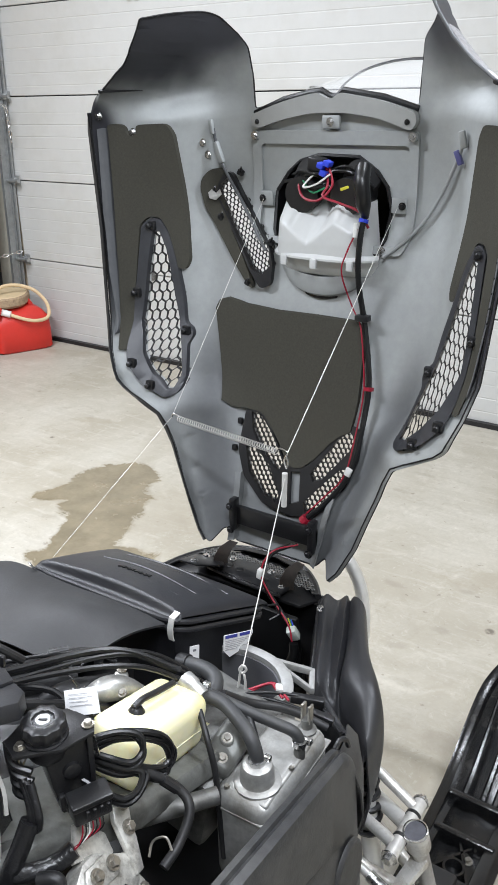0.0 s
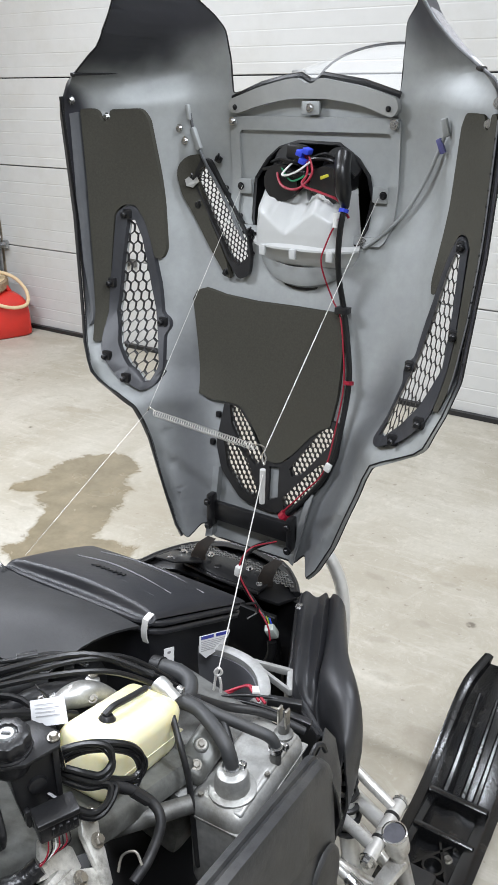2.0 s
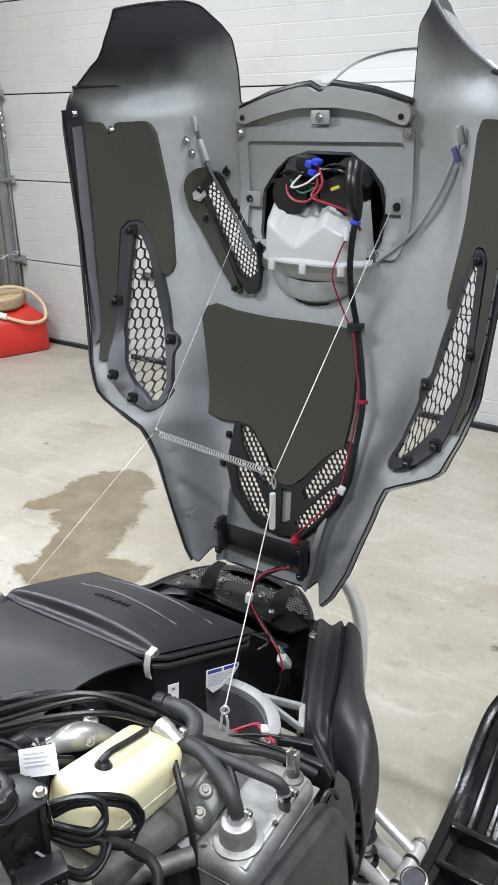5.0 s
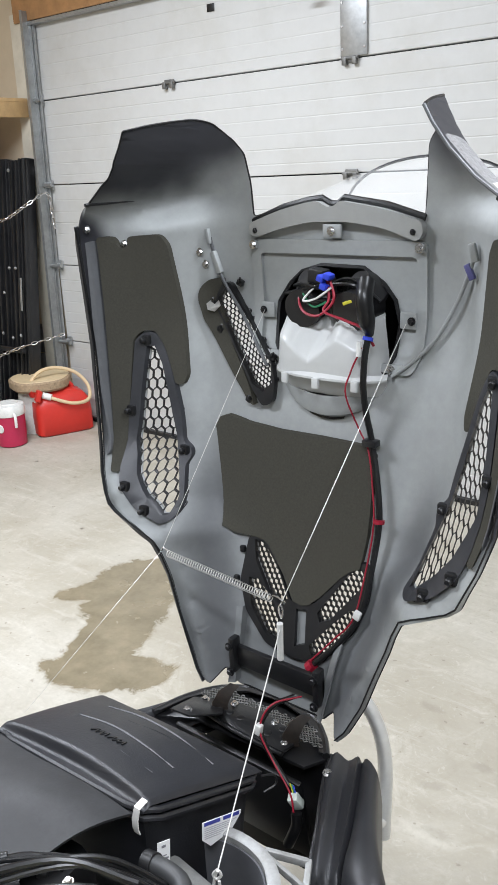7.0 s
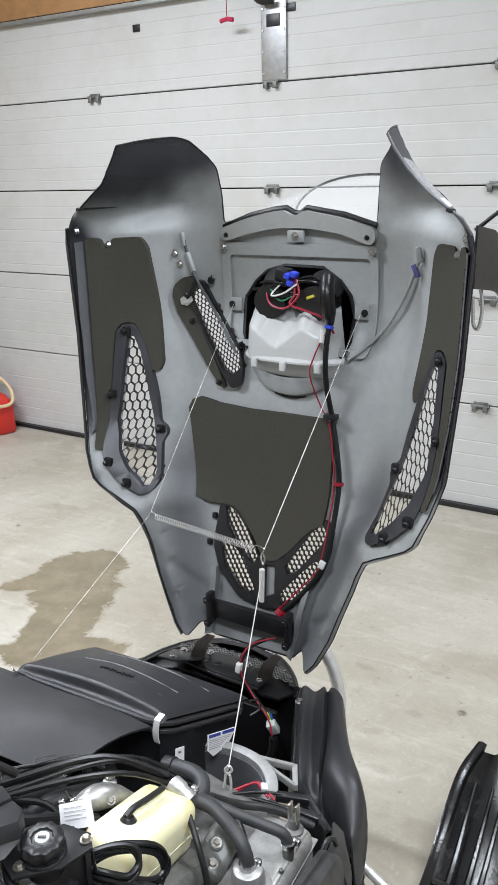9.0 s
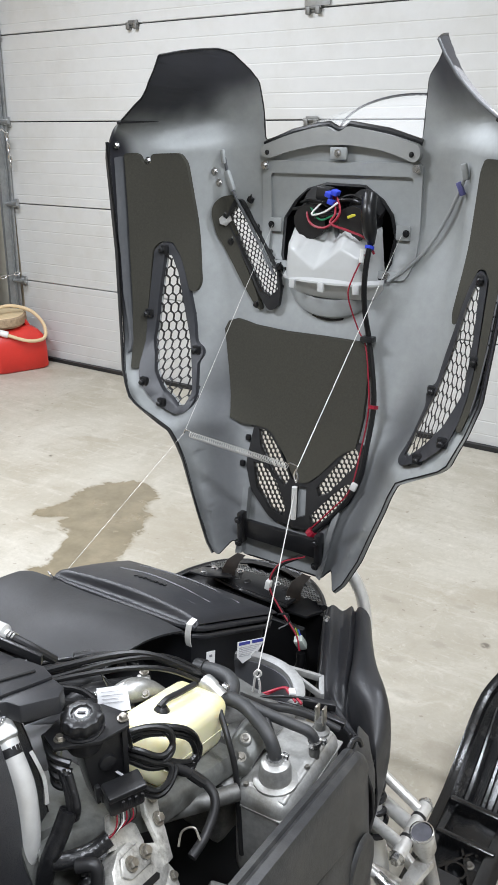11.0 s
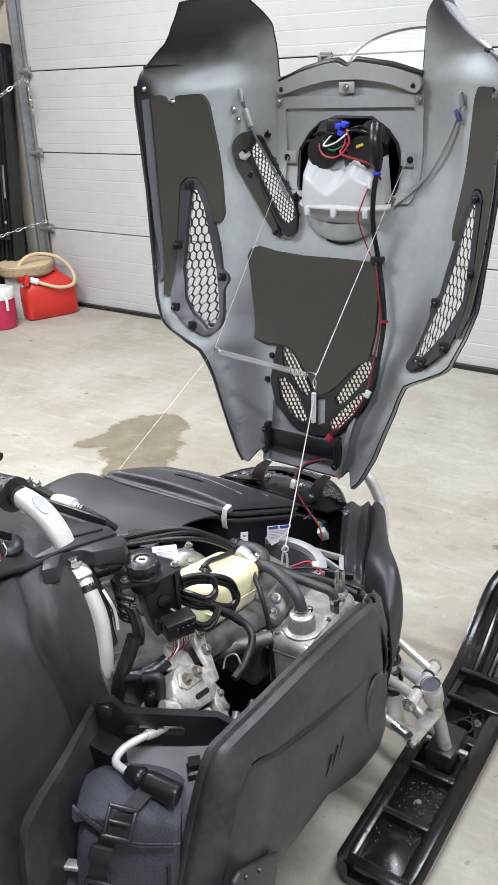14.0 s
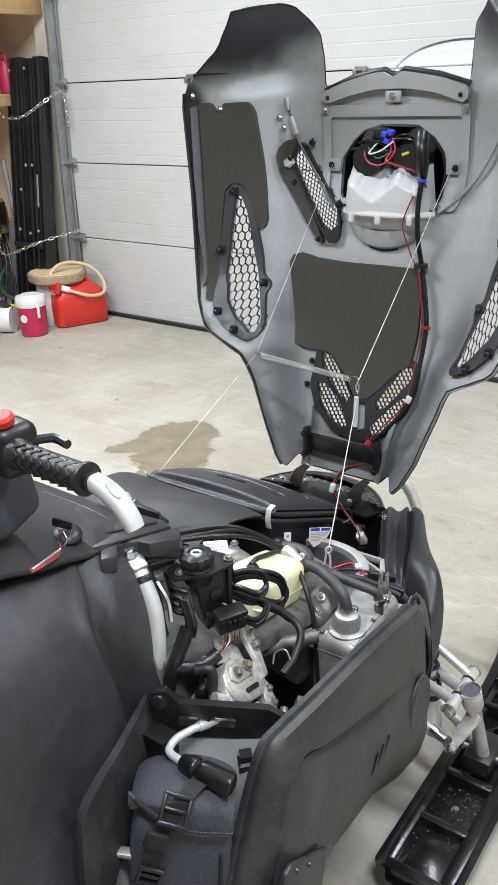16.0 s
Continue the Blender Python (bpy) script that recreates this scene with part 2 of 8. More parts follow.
M_TUBEBEIGE = mat("beige_vinyl_hose", (0.66, 0.5, 0.3), 0.4, var=0.05)
M_LIME = mat("lime_green_plastic", (0.25, 0.6, 0.03), 0.4)
M_YELLOW = mat("yellow_plastic", (0.75, 0.6, 0.02), 0.4)
M_WINDSHIELD = glass("clear_windshield", (0.9, 0.92, 0.93), 0.06, 0.12)
M_REFLECT = mat("silver_reflector_film", (0.36, 0.36, 0.37), 0.45, metal=0.3, var=0.9, scale=260)
M_GRIP = mat("black_grip_rubber", (0.012, 0.012, 0.013), 0.45, bump=0.5, bscale=150)
M_SAW = mat("worn_brown_red_paint", (0.2, 0.05, 0.035), 0.5)
M_TAG = mat("woven_red_strap", (0.3, 0.05, 0.04), 0.7, var=0.4, scale=250)


def concrete():
    """Smooth-trowelled concrete with grey and tan clouds, dark specks, fine cracks and one wet patch."""
    m = bpy.data.materials.new("trowelled_concrete")
    m.use_nodes = True
    nt = m.node_tree
    N, L = nt.nodes.new, nt.links.new
    b = nt.nodes["Principled BSDF"]
    tc = N("ShaderNodeTexCoord")

    def nz(scale, detail, rough, warp=0.0):
        n = N("ShaderNodeTexNoise")
        n.inputs["Scale"].default_value, n.inputs["Detail"].default_value = scale, detail
        n.inputs["Roughness"].default_value, n.inputs["Distortion"].default_value = rough, warp
        L(tc.outputs["Object"], n.inputs["Vector"])
        return n.outputs["Fac"]

    def ramp(sock, a, c, lo=0.0, hi=1.0):
        r = N("ShaderNodeMapRange")
        r.inputs["From Min"].default_value, r.inputs["From Max"].default_value = a, c
        r.inputs["To Min"].default_value, r.inputs["To Max"].default_value = lo, hi
        L(sock, r.inputs["Value"])
        return r.outputs["Result"]

    def blend(fac, a, c):
        x = N("ShaderNodeMix")
        x.data_type = "RGBA"
        L(fac, x.inputs["Factor"])
        for sock, v in ((x.inputs["A"], a), (x.inputs["B"], c)):
            if isinstance(v, tuple):
                sock.default_value = (*v, 1)
            else:
                L(v, sock)
        return x.outputs["Result"]

    col = blend(ramp(nz(1.3, 8, 0.65, 0.6), 0.38, 0.62), (0.363, 0.33, 0.261), (0.484, 0.456, 0.389))
    col = blend(ramp(nz(5, 8, 0.7, 1.2), 0.52, 0.68, 0, 0.55), col, (0.558, 0.53, 0.458))
    col = blend(ramp(nz(3.2, 9, 0.75, 2.0), 0.56, 0.7, 0, 0.6), col, (0.316, 0.279, 0.21))
    col = blend(ramp(nz(13, 10, 0.78, 1.6), 0.53, 0.66, 0, 0.45), col, (0.372, 0.335, 0.265))
    col = blend(ramp(nz(17, 10, 0.78, 2.2), 0.56, 0.66, 0, 0.5), col, (0.595, 0.572, 0.503))
    # drag marks: stretched noise along one way
    streak = N("ShaderNodeMapping")
    streak.inputs["Rotation"].default_value = (0, 0, radians(24))
    streak.inputs["Scale"].default_value = (1.3, 9.0, 1)
    L(tc.outputs["Object"], streak.inputs["Vector"])
    sn = N("ShaderNodeTexNoise")
    sn.inputs["Scale"].default_value, sn.inputs["Detail"].default_value, sn.inputs["Roughness"].default_value = 2.4, 9, 0.72
    L(streak.outputs["Vector"], sn.inputs["Vector"])
    col = blend(ramp(sn.outputs["Fac"], 0.54, 0.68, 0, 0.45), col, (0.36, 0.325, 0.26))
    col = blend(ramp(sn.outputs["Fac"], 0.46, 0.34, 0, 0.4), col, (0.6, 0.575, 0.515))
    col = blend(ramp(nz(60, 5, 0.7), 0.35, 0.7, 0, 0.35), col, (0.33, 0.3, 0.25))
    col = blend(ramp(nz(38, 3, 0.5), 0.68, 0.72, 0, 0.6), col, (0.22, 0.19, 0.15))
    vor = N("ShaderNodeTexVoronoi")
    vor.inputs["Scale"].default_value = 3.3
    L(tc.outputs["Object"], vor.inputs["Vector"])
    spot = N("ShaderNodeMath")
    spot.operation = "MULTIPLY"
    L(ramp(vor.outputs["Distance"], 0.035, 0.06, 1, 0), spot.inputs[0])
    L(ramp(nz(24, 4, 0.6), 0.42, 0.55), spot.inputs[1])
    col = blend(spot.outputs[0], col, (0.16, 0.14, 0.11))
    # ragged damp shapes: (x, y), turn, half sizes

    def patch(shapes, noise, amount, soft=0.1):
        best = None
        for (px, py), turn, (sa, sb) in shapes:
            mp = N("ShaderNodeMapping")
            mp.vector_type = "TEXTURE"
            mp.inputs["Location"].default_value = (px, py, 0)
            mp.inputs["Rotation"].default_value = (0, 0, radians(turn))
            mp.inputs["Scale"].default_value = (sa, sb, 1)
            L(tc.outputs["Object"], mp.inputs["Vector"])
            flat = N("ShaderNodeVectorMath")
            flat.operation = "MULTIPLY"
            flat.inputs[1].default_value = (1, 1, 0)
            L(mp.outputs["Vector"], flat.inputs[0])
            ln = N("ShaderNodeVectorMath")
            ln.operation = "LENGTH"
            L(flat.outputs["Vector"], ln.inputs[0])
            d = ln.outputs["Value"]
            if best is not None:
                mn = N("ShaderNodeMath")
                mn.operation = "SMOOTH_MIN"
                mn.inputs[2].default_value = 0.2
                L(best, mn.inputs[0]), L(d, mn.inputs[1])
                d = mn.outputs[0]
            best = d
        ragged = N("ShaderNodeMath")
        ragged.operation = "MULTIPLY_ADD"
        L(nz(*noise), ragged.inputs[0])
        ragged.inputs[1].default_value = amount
        L(best, ragged.inputs[2])
        c = 1 + amount * 0.5
        return ramp(ragged.outputs[0], c - soft, c + soft, 1, 0)

    def keep(sock, k):
        x = N("ShaderNodeMath")
        x.operation = "MULTIPLY"
        x.inputs[1].default_value = k
        L(sock, x.inputs[0])
        return x.outputs[0]

    damp = patch(DAMP, (12, 9, 0.75, 0.6), 2.4, 0.3)
    col = blend(keep(damp, 0.45), col, (0.3, 0.26, 0.19))
    wet = patch(WET, (6, 9, 0.72, 0.5), 1.4, 0.07)
    tint = blend(ramp(nz(9, 8, 0.7), 0.35, 0.65), (0.17, 0.142, 0.09), (0.255, 0.212, 0.14))
    col = blend(keep(wet, 0.95), col, tint)
    col = blend(keep(patch(SPOTS, (40, 8, 0.75, 0.8), 2.2, 0.35), 0.24), col, (0.19, 0.165, 0.125))
    L(col, b.inputs["Base Color"])
    rgh = N("ShaderNodeMath")
    rgh.operation = "MULTIPLY_ADD"
    L(wet, rgh.inputs[0])
    rgh.inputs[1].default_value = -0.3
    L(ramp(nz(7, 6, 0.6), 0.3, 0.7, 0.42, 0.62), rgh.inputs[2])
    L(rgh.outputs[0], b.inputs["Roughness"])
    bp = N("ShaderNodeBump")
    bp.inputs["Strength"].default_value, bp.inputs["Distance"].default_value = 0.12, 0.002
    L(nz(90, 4, 0.6), bp.inputs["Height"])
    L(bp.outputs["Normal"], b.inputs["Normal"])
    return m


WET = (((0.89, 3.17), 62, (0.2, 0.13)), ((0.98, 3.02), -55, (0.28, 0.17)), ((1.12, 2.8), -62, (0.3, 0.13)), ((1.24, 2.65), 25, (0.22, 0.11)), ((0.83, 3.0), 50, (0.16, 0.07)))
DAMP = (((1.27, 2.98), 40, (0.2, 0.12)), ((1.3, 3.2), 50, (0.3, 0.14)), ((2.95, 2.75), 40, (0.5, 0.12)), ((2.6, 3.3), 20, (0.3, 0.07)), ((0.3, 1.9), 30, (0.5, 0.3)), ((-0.57, 4.36), 10, (0.2, 0.06)), ((0.35, 3.6), 20, (0.12, 0.03)))
SPOTS = (((2.41, 2.92), 10, (0.025, 0.015)), ((2.33, 2.785), 30, (0.032, 0.014)), ((2.575, 2.5), 20, (0.042, 0.035)), ((2.41, 2.65), 0, (0.035, 0.014)), ((2.19, 3.07), 0, (0.035, 0.014)), ((2.4, 3.15), 10, (0.025, 0.011)), ((1.94, 3.69), 0, (0.035, 0.013)), ((1.95, 3.88), 0, (0.042, 0.014)), ((0.9, 2.79), 30, (0.035, 0.014)), ((0.75, 2.62), 30, (0.035, 0.01)))
M_FLOOR = concrete()

# ---- mesh helpers ----
WORLD = {}


def thing(name, at, label, category, group="", kind=""):
    e = new(name)
    e.empty_display_size = 0.05
    e.location = at
    WORLD[e] = Matrix.Translation(at)
    return tagged(e, label, category, group, kind)


def part(name, bm, material, parent=None, label="", sharp=35):
    me = bpy.data.meshes.new(name)
    bmesh.ops.recalc_face_normals(bm, faces=bm.faces)
    bm.to_mesh(me)
    bm.free()
    me.materials.append(material)
    me.polygons.foreach_set("use_smooth", [True] * len(me.polygons))
    me.set_sharp_from_angle(angle=radians(sharp))
    ob = new(name, me)
    if parent is not None:
        ob.parent = parent
        ob.matrix_parent_inverse = WORLD.get(parent, Matrix()).inverted()
    return tagged(ob, label)


def V(*a):
    return Vector(a)


def box(c, s, rot=(0, 0, 0), bev=0.0, bm=None, seg=2):
    bm = bm or bmesh.new()
    r = bmesh.ops.create_cube(bm, size=1.0)
    vs = r["verts"]
    bmesh.ops.scale(bm, vec=s, verts=vs)
    if bev:
        es = {e for v in vs for e in v.link_edges}
        r = bmesh.ops.bevel(bm, geom=list(es), offset=bev, segments=seg, profile=0.5, affect="EDGES")
        vs = {v for v in vs if v.is_valid} | set(r["verts"])
    m = Matrix.Translation(c) @ Euler([radians(a) for a in rot]).to_matrix().to_4x4()
    bmesh.ops.transform(bm, matrix=m, verts=list(vs))
    return bm


def smooth_path(pts, sub=6):
    pts = [Vector(p) for p in pts]
    if len(pts) < 3 or sub < 2:
        return pts
    ext = [2 * pts[0] - pts[1], *pts, 2 * pts[-1] - pts[-2]]
    out = []
    for i in range(1, len(ext) - 2):
        a, b, c, d = ext[i - 1:i + 3]
        for k in range(sub):
            t = k / sub
            out.append(0.5 * (2 * b + (c - a) * t + (2 * a - 5 * b + 4 * c - d) * t * t + (3 * b - a - 3 * c + d) * t ** 3))
    out.append(pts[-1])
    return out


def smooth_rows(rows, sub=4):
    """The same grid with more rows, gliding through the given ones."""
    cols = [smooth_path([r[i] for r in rows], sub) for i in range(len(rows[0]))]
    return [[c[j] for c in cols] for j in range(len(cols[0]))]


def tube(pts, r, seg=10, sub=6, bm=None, cap=True, hollow=0.0):
    """A round tube along a smoothed path. r: one radius, or a function of 0..1 along it."""
    bm = bm or bmesh.new()
    path = smooth_path(pts, sub)
    n = len(path)
    rings, up = [], None
    for i, p in enumerate(path):
        d = (path[min(i + 1, n - 1)] - path[max(i - 1, 0)]).normalized()
        if up is None:
            up = d.orthogonal().normalized()
        up = (up - d * up.dot(d)).normalized()
        side = d.cross(up)
        rad = r(i / max(n - 1, 1)) if callable(r) else r
        rings.append([bm.verts.new(p + rad * (math.cos(2 * math.pi * k / seg) * up + math.sin(2 * math.pi * k / seg) * side)) for k in range(seg)])
    for a, b in zip(rings, rings[1:]):
        for k in range(seg):
            bm.faces.new((a[k], a[(k + 1) % seg], b[(k + 1) % seg], b[k]))
    if cap:
        bm.faces.new(rings[0][::-1])
        bm.faces.new(rings[-1])
    return bm


def rod(a, b, r, seg=12, bm=None, r2=None):
    return tube([a, b], (lambda t: r + (r2 - r) * t) if r2 is not None else r, seg, 1, bm)


def lathe(profile, at, axis=(0, 0, 1), seg=24, bm=None, wave=0, wamp=0.0):
    """Turns (radius, height) pairs round an axis; wave adds lobes."""
    bm = bm or bmesh.new()
    q = Vector((0, 0, 1)).rotation_difference(Vector(axis).normalized()).to_matrix()
    rings = []
    for r, h in profile:
        rings.append([bm.verts.new(Vector(at) + q @ V(*(r * (1 + wamp * math.cos(wave * 2 * math.pi * k / seg)) * f for f in (math.cos(2 * math.pi * k / seg), math.sin(2 * math.pi * k / seg))), h)) for k in range(seg)])
    for a, b in zip(rings, rings[1:]):
        for k in range(seg):
            bm.faces.new((a[k], a[(k + 1) % seg], b[(k + 1) % seg], b[k]))
    bm.faces.new(rings[0][::-1])
    bm.faces.new(rings[-1])
    return bm


def bolt(at, axis, r=0.006, bm=None):
    bm = lathe([(r * 1.5, 0), (r * 1.5, r * 0.3)], at, axis, 14, bm)
    return lathe([(r, r * 0.3), (r, r * 1.1), (r * 0.85, r * 1.25)], at, axis, 6, bm)


def loft(rings, bm=None, caps=True, closed=True):
    bm = bm or bmesh.new()
    vs = [[bm.verts.new(p) for p in ring] for ring in rings]
    n = len(vs[0])
    for a, b in zip(vs, vs[1:]):
        for k in range(n if closed else n - 1):
            bm.faces.new((a[k], a[(k + 1) % n], b[(k + 1) % n], b[k]))
    if caps and closed:
        bm.faces.new(vs[0][::-1])
        bm.faces.new(vs[-1])
    return bm


def slab(rows, thick, bm=None):
    """A sheet through rows of points, given a thickness along its own normals."""
    bm = bm or bmesh.new()
    tmp = loft(rows, closed=False)
    tmp.normal_update()
    bmesh.ops.recalc_face_normals(tmp, faces=tmp.faces)
    tmp.normal_update()
    top = {v: bm.verts.new(v.co) for v in tmp.verts}
    low = {v: bm.verts.new(v.co - v.normal * thick) for v in tmp.verts}
    for f in tmp.faces:
        bm.faces.new([top[v] for v in f.verts])
        bm.faces.new([low[v] for v in reversed(f.verts)])
    for e in tmp.edges:
        if len(e.link_faces) == 1:
            a, b = e.verts
            bm.faces.new((top[a], top[b], low[b], low[a]))
    tmp.free()
    return bm


def extrude_poly(pts, vec, bm=None, bev=0.0):
    bm = bm or bmesh.new()
    f = bm.faces.new([bm.verts.new(p) for p in pts])
    r = bmesh.ops.extrude_face_region(bm, geom=[f])
    nv = [g for g in r["geom"] if isinstance(g, bmesh.types.BMVert)]
    bmesh.ops.translate(bm, vec=vec, verts=nv)
    if bev:
        es = {e for v in list(f.verts) + nv for e in v.link_edges}
        bmesh.ops.bevel(bm, geom=list(es), offset=bev, segments=2, profile=0.5, affect="EDGES")
    return bm


def inside(p, poly):
    x, y = p
    hit = False
    for (x1, y1), (x2, y2) in zip(poly, poly[1:] + poly[:1]):
        if (y1 > y) != (y2 > y) and x < (x2 - x1) * (y - y1) / (y2 - y1) + x1:
            hit = not hit
    return hit


def inset_dist(p, poly):
    """Distance from p to the outline of poly."""
    best = 9.0
    for a, b in zip(poly, poly[1:] + poly[:1]):
        ax, ay, bx, by = *a, *b
        dx, dy = bx - ax, by - ay
        t = max(0, min(1, ((p[0] - ax) * dx + (p[1] - ay) * dy) / (dx * dx + dy * dy + 1e-12)))
        best = min(best, math.hypot(p[0] - ax - t * dx, p[1] - ay - t * dy))
    return best


def bars(parent, origin, right, up, normal, rows, material=None):
    """Short unreadable writing as thin bars: rows of (x, y, w, h) on a flat label."""
    bm = bmesh.new()
    o, r, u, n = (Vector(a) for a in (origin, right, up, normal))
    for x, y, w, h in rows:
        p = [o + r * a + u * b + n * 0.0012 for a, b in ((x, y), (x + w, y), (x + w, y + h), (x, y + h))]
        extrude_poly(p, n * 0.0006, bm)
    return part("print", bm, material or M_INK, parent)

# ---- garage ----
DY, DX0, DX1 = 4.522, -1.08, 3.24  # door plane and its sides
JOINTS = (0.018, 0.511, 0.990, 1.465, 1.934, 2.46)  # heights where the door sections meet


def plain(name, c, s, m, label, category, **k):
    ob = part(name, box(c, s), m)
    return tagged(ob, label, category, kind="structure", **k)


plain("floor", (1.6, 0.5, -0.06), (7.6, 9.4, 0.12), M_FLOOR, "smooth pale concrete floor with stains and a wet patch", "floor")
plain("ceiling", (1.6, 0.5, 3.06), (7.6, 9.4, 0.12), M_CEILING, "plain white garage ceiling", "ceiling")
plain("wall_west", (-2.06, 0.5, 1.5), (0.12, 9.4, 3.0), M_WALL, "beige board side wall behind the shelves", "wall")
plain("wall_east", (5.26, 0.5, 1.5), (0.12, 9.4, 3.0), M_WHITEWALL, "plain grey side wall", "wall")
plain("wall_south", (1.6, -4.06, 1.5), (7.2, 0.12, 3.0), M_WHITEWALL, "plain grey back wall", "wall")
bm = box((-1.53, DY + 0.07, 1.5), (0.94, 0.12, 3.0))
box((4.23, DY + 0.07, 1.5), (1.94, 0.12, 3.0), bm=bm)
box((1.13, DY + 0.07, 2.72), (4.4, 0.12, 0.56), bm=bm)
tagged(part("wall_north", bm, M_WALL), "beige board wall round the garage door opening", "wall", kind="structure")
plain("header_trim", (1.13, DY - 0.02, 2.45), (4.6, 0.05, 0.2), M_WOODDARK, "brown stained board over the garage door", "trim")
plain("head_rail", (1.13, DY - 0.03, 2.336), (4.4, 0.045, 0.016), M_GALV, "galvanised rail along the door head", "trim")
plain("weather_strip", (1.13, DY - 0.022, 2.347), (4.4, 0.03, 0.006), M_BLACK, "dark rubber strip along the door head", "trim")
plain("threshold_strip", (1.13, DY - 0.005, 0.012), (4.27, 0.05, 0.022), M_BLACK, "black rubber seal under the garage door", "trim")

door = thing("garage_door", (1.13, DY, 0.02), "white ribbed sectional garage door, closed", "garage door", kind="structure")
for k in range(5):
    z0, z1 = JOINTS[k] + 0.003, JOINTS[k + 1] - 0.003
    prof = [(-0.003, z0), (-0.006, z0 + 0.003)]
    z = z0 + 0.05
    while z < z1 - 0.03:
        dip = 0.0006 + 0.0011 * ((round(z * 300) * 37) % 11) / 11
        prof += [(-0.006, z - 0.004), (-0.006 + dip, z - 0.001), (-0.006 + dip, z + 0.001), (-0.006, z + 0.004)]
        z += 0.0665
    prof += [(-0.006, z1 - 0.003), (-0.003, z1), (0.03, z1), (0.03, z0)]
    part("door_section", loft([[V(x, DY + y, zz) for y, zz in prof] for x in (DX0, DX1)]), M_DOOR, door, sharp=8)


def hinge(x, z):
    h = box((x, DY - 0.012, z), (0.066, 0.008, 0.034), bev=0.003)
    tube([(x - 0.042, DY - 0.02, z), (x + 0.042, DY - 0.02, z)], 0.007, 8, 1, h)
    box((x - 0.025, DY - 0.02, z - 0.012), (0.022, 0.022, 0.03), bm=h, bev=0.003)
    box((x + 0.025, DY - 0.02, z - 0.012), (0.022, 0.022, 0.03), bm=h, bev=0.003)
    return part("hinge", h, M_ALUDULL, door, "small dull steel hinge")


for k in (1, 2, 3, 4):
    for n in range(1, 4):
        hinge(-1.09 + n * 1.071, JOINTS[k])
    for x in (DX0 + 0.03, DX1 - 0.03):
        h = box((x, DY - 0.014, JOINTS[k]), (0.045, 0.01, 0.06), bev=0.003)
        rod((x - 0.06, DY - 0.05, JOINTS[k]), (x + 0.05, DY - 0.05, JOINTS[k]), 0.011, 10, h)
        box((x - 0.01, DY - 0.03, JOINTS[k]), (0.026, 0.03, 0.035), bm=h, bev=0.004)
        part("roller_bracket", h, M_GALV, door, "galvanised roller bracket")
# the plate and arm under the opener, black marks and the red pull
part("opener_plate", box((1.07, DY - 0.014, 2.14), (0.13, 0.012, 0.4), bev=0.003), M_GALV, door, "bright riveted reinforcing plate")
bm = bmesh.new()
for z in (1.97, 2.06, 2.15, 2.24, 2.32):
    for x in (1.015, 1.125):
        lathe([(0.006, 0), (0.005, 0.004)], (x, DY - 0.02, z), (0, -1, 0), 8, bm)
part("rivets", bm, M_STEEL, door)
part("opener_arm", tube([(0.99, DY - 0.04, 2.46), (0.99, DY - 0.06, 2.32), (1.02, DY - 0.06, 2.265), (1.09, DY - 0.05, 2.26)], 0.012, 8, 4), M_BLACK, door, "black curved opener arm")
for x, z, s in ((1.07, 2.19, 0.07), (0.28, 2.235, 0.045), (1.155, 2.235, 0.045), (2.05, 2.235, 0.06)):
    part("black_patch", box((x, DY - 0.021 if x == 1.07 else DY - 0.009, z), (s, 0.004, s * 0.75), bev=0.001), M_BLACK, door, "small black square patch")
pull = thing("release_handle", (0.872, DY - 0.1, 2.205), "red release handle hanging on a thin cord", "handle")
part("cord", rod((0.872, DY - 0.1, 2.205), (0.872, DY - 0.1, 3.0), 0.002, 6), M_RED, pull)
part("grip", tube([(0.838, DY - 0.1, 2.197), (0.872, DY - 0.1, 2.203), (0.906, DY - 0.1, 2.197)], 0.01, 8, 4), M_JUG, pull, "red plastic T grip")

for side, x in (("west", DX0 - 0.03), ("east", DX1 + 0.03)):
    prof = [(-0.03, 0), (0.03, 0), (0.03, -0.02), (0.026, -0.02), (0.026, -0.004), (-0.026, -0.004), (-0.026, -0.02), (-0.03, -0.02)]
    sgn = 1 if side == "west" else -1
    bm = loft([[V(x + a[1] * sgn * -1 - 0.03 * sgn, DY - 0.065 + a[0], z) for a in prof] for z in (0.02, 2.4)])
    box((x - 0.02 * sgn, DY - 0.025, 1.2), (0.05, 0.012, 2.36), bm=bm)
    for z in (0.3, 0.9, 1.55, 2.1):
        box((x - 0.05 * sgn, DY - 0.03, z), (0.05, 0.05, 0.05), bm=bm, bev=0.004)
    # west track and jamb lean 2.2 degrees to line up in the camera's view
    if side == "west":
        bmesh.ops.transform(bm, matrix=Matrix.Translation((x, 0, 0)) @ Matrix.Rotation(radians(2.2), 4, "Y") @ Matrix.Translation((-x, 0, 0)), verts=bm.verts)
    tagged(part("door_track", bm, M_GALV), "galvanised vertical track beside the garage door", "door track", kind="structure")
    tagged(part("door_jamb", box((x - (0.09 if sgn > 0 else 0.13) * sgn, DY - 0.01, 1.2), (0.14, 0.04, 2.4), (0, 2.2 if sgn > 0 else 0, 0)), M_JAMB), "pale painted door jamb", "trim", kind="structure")

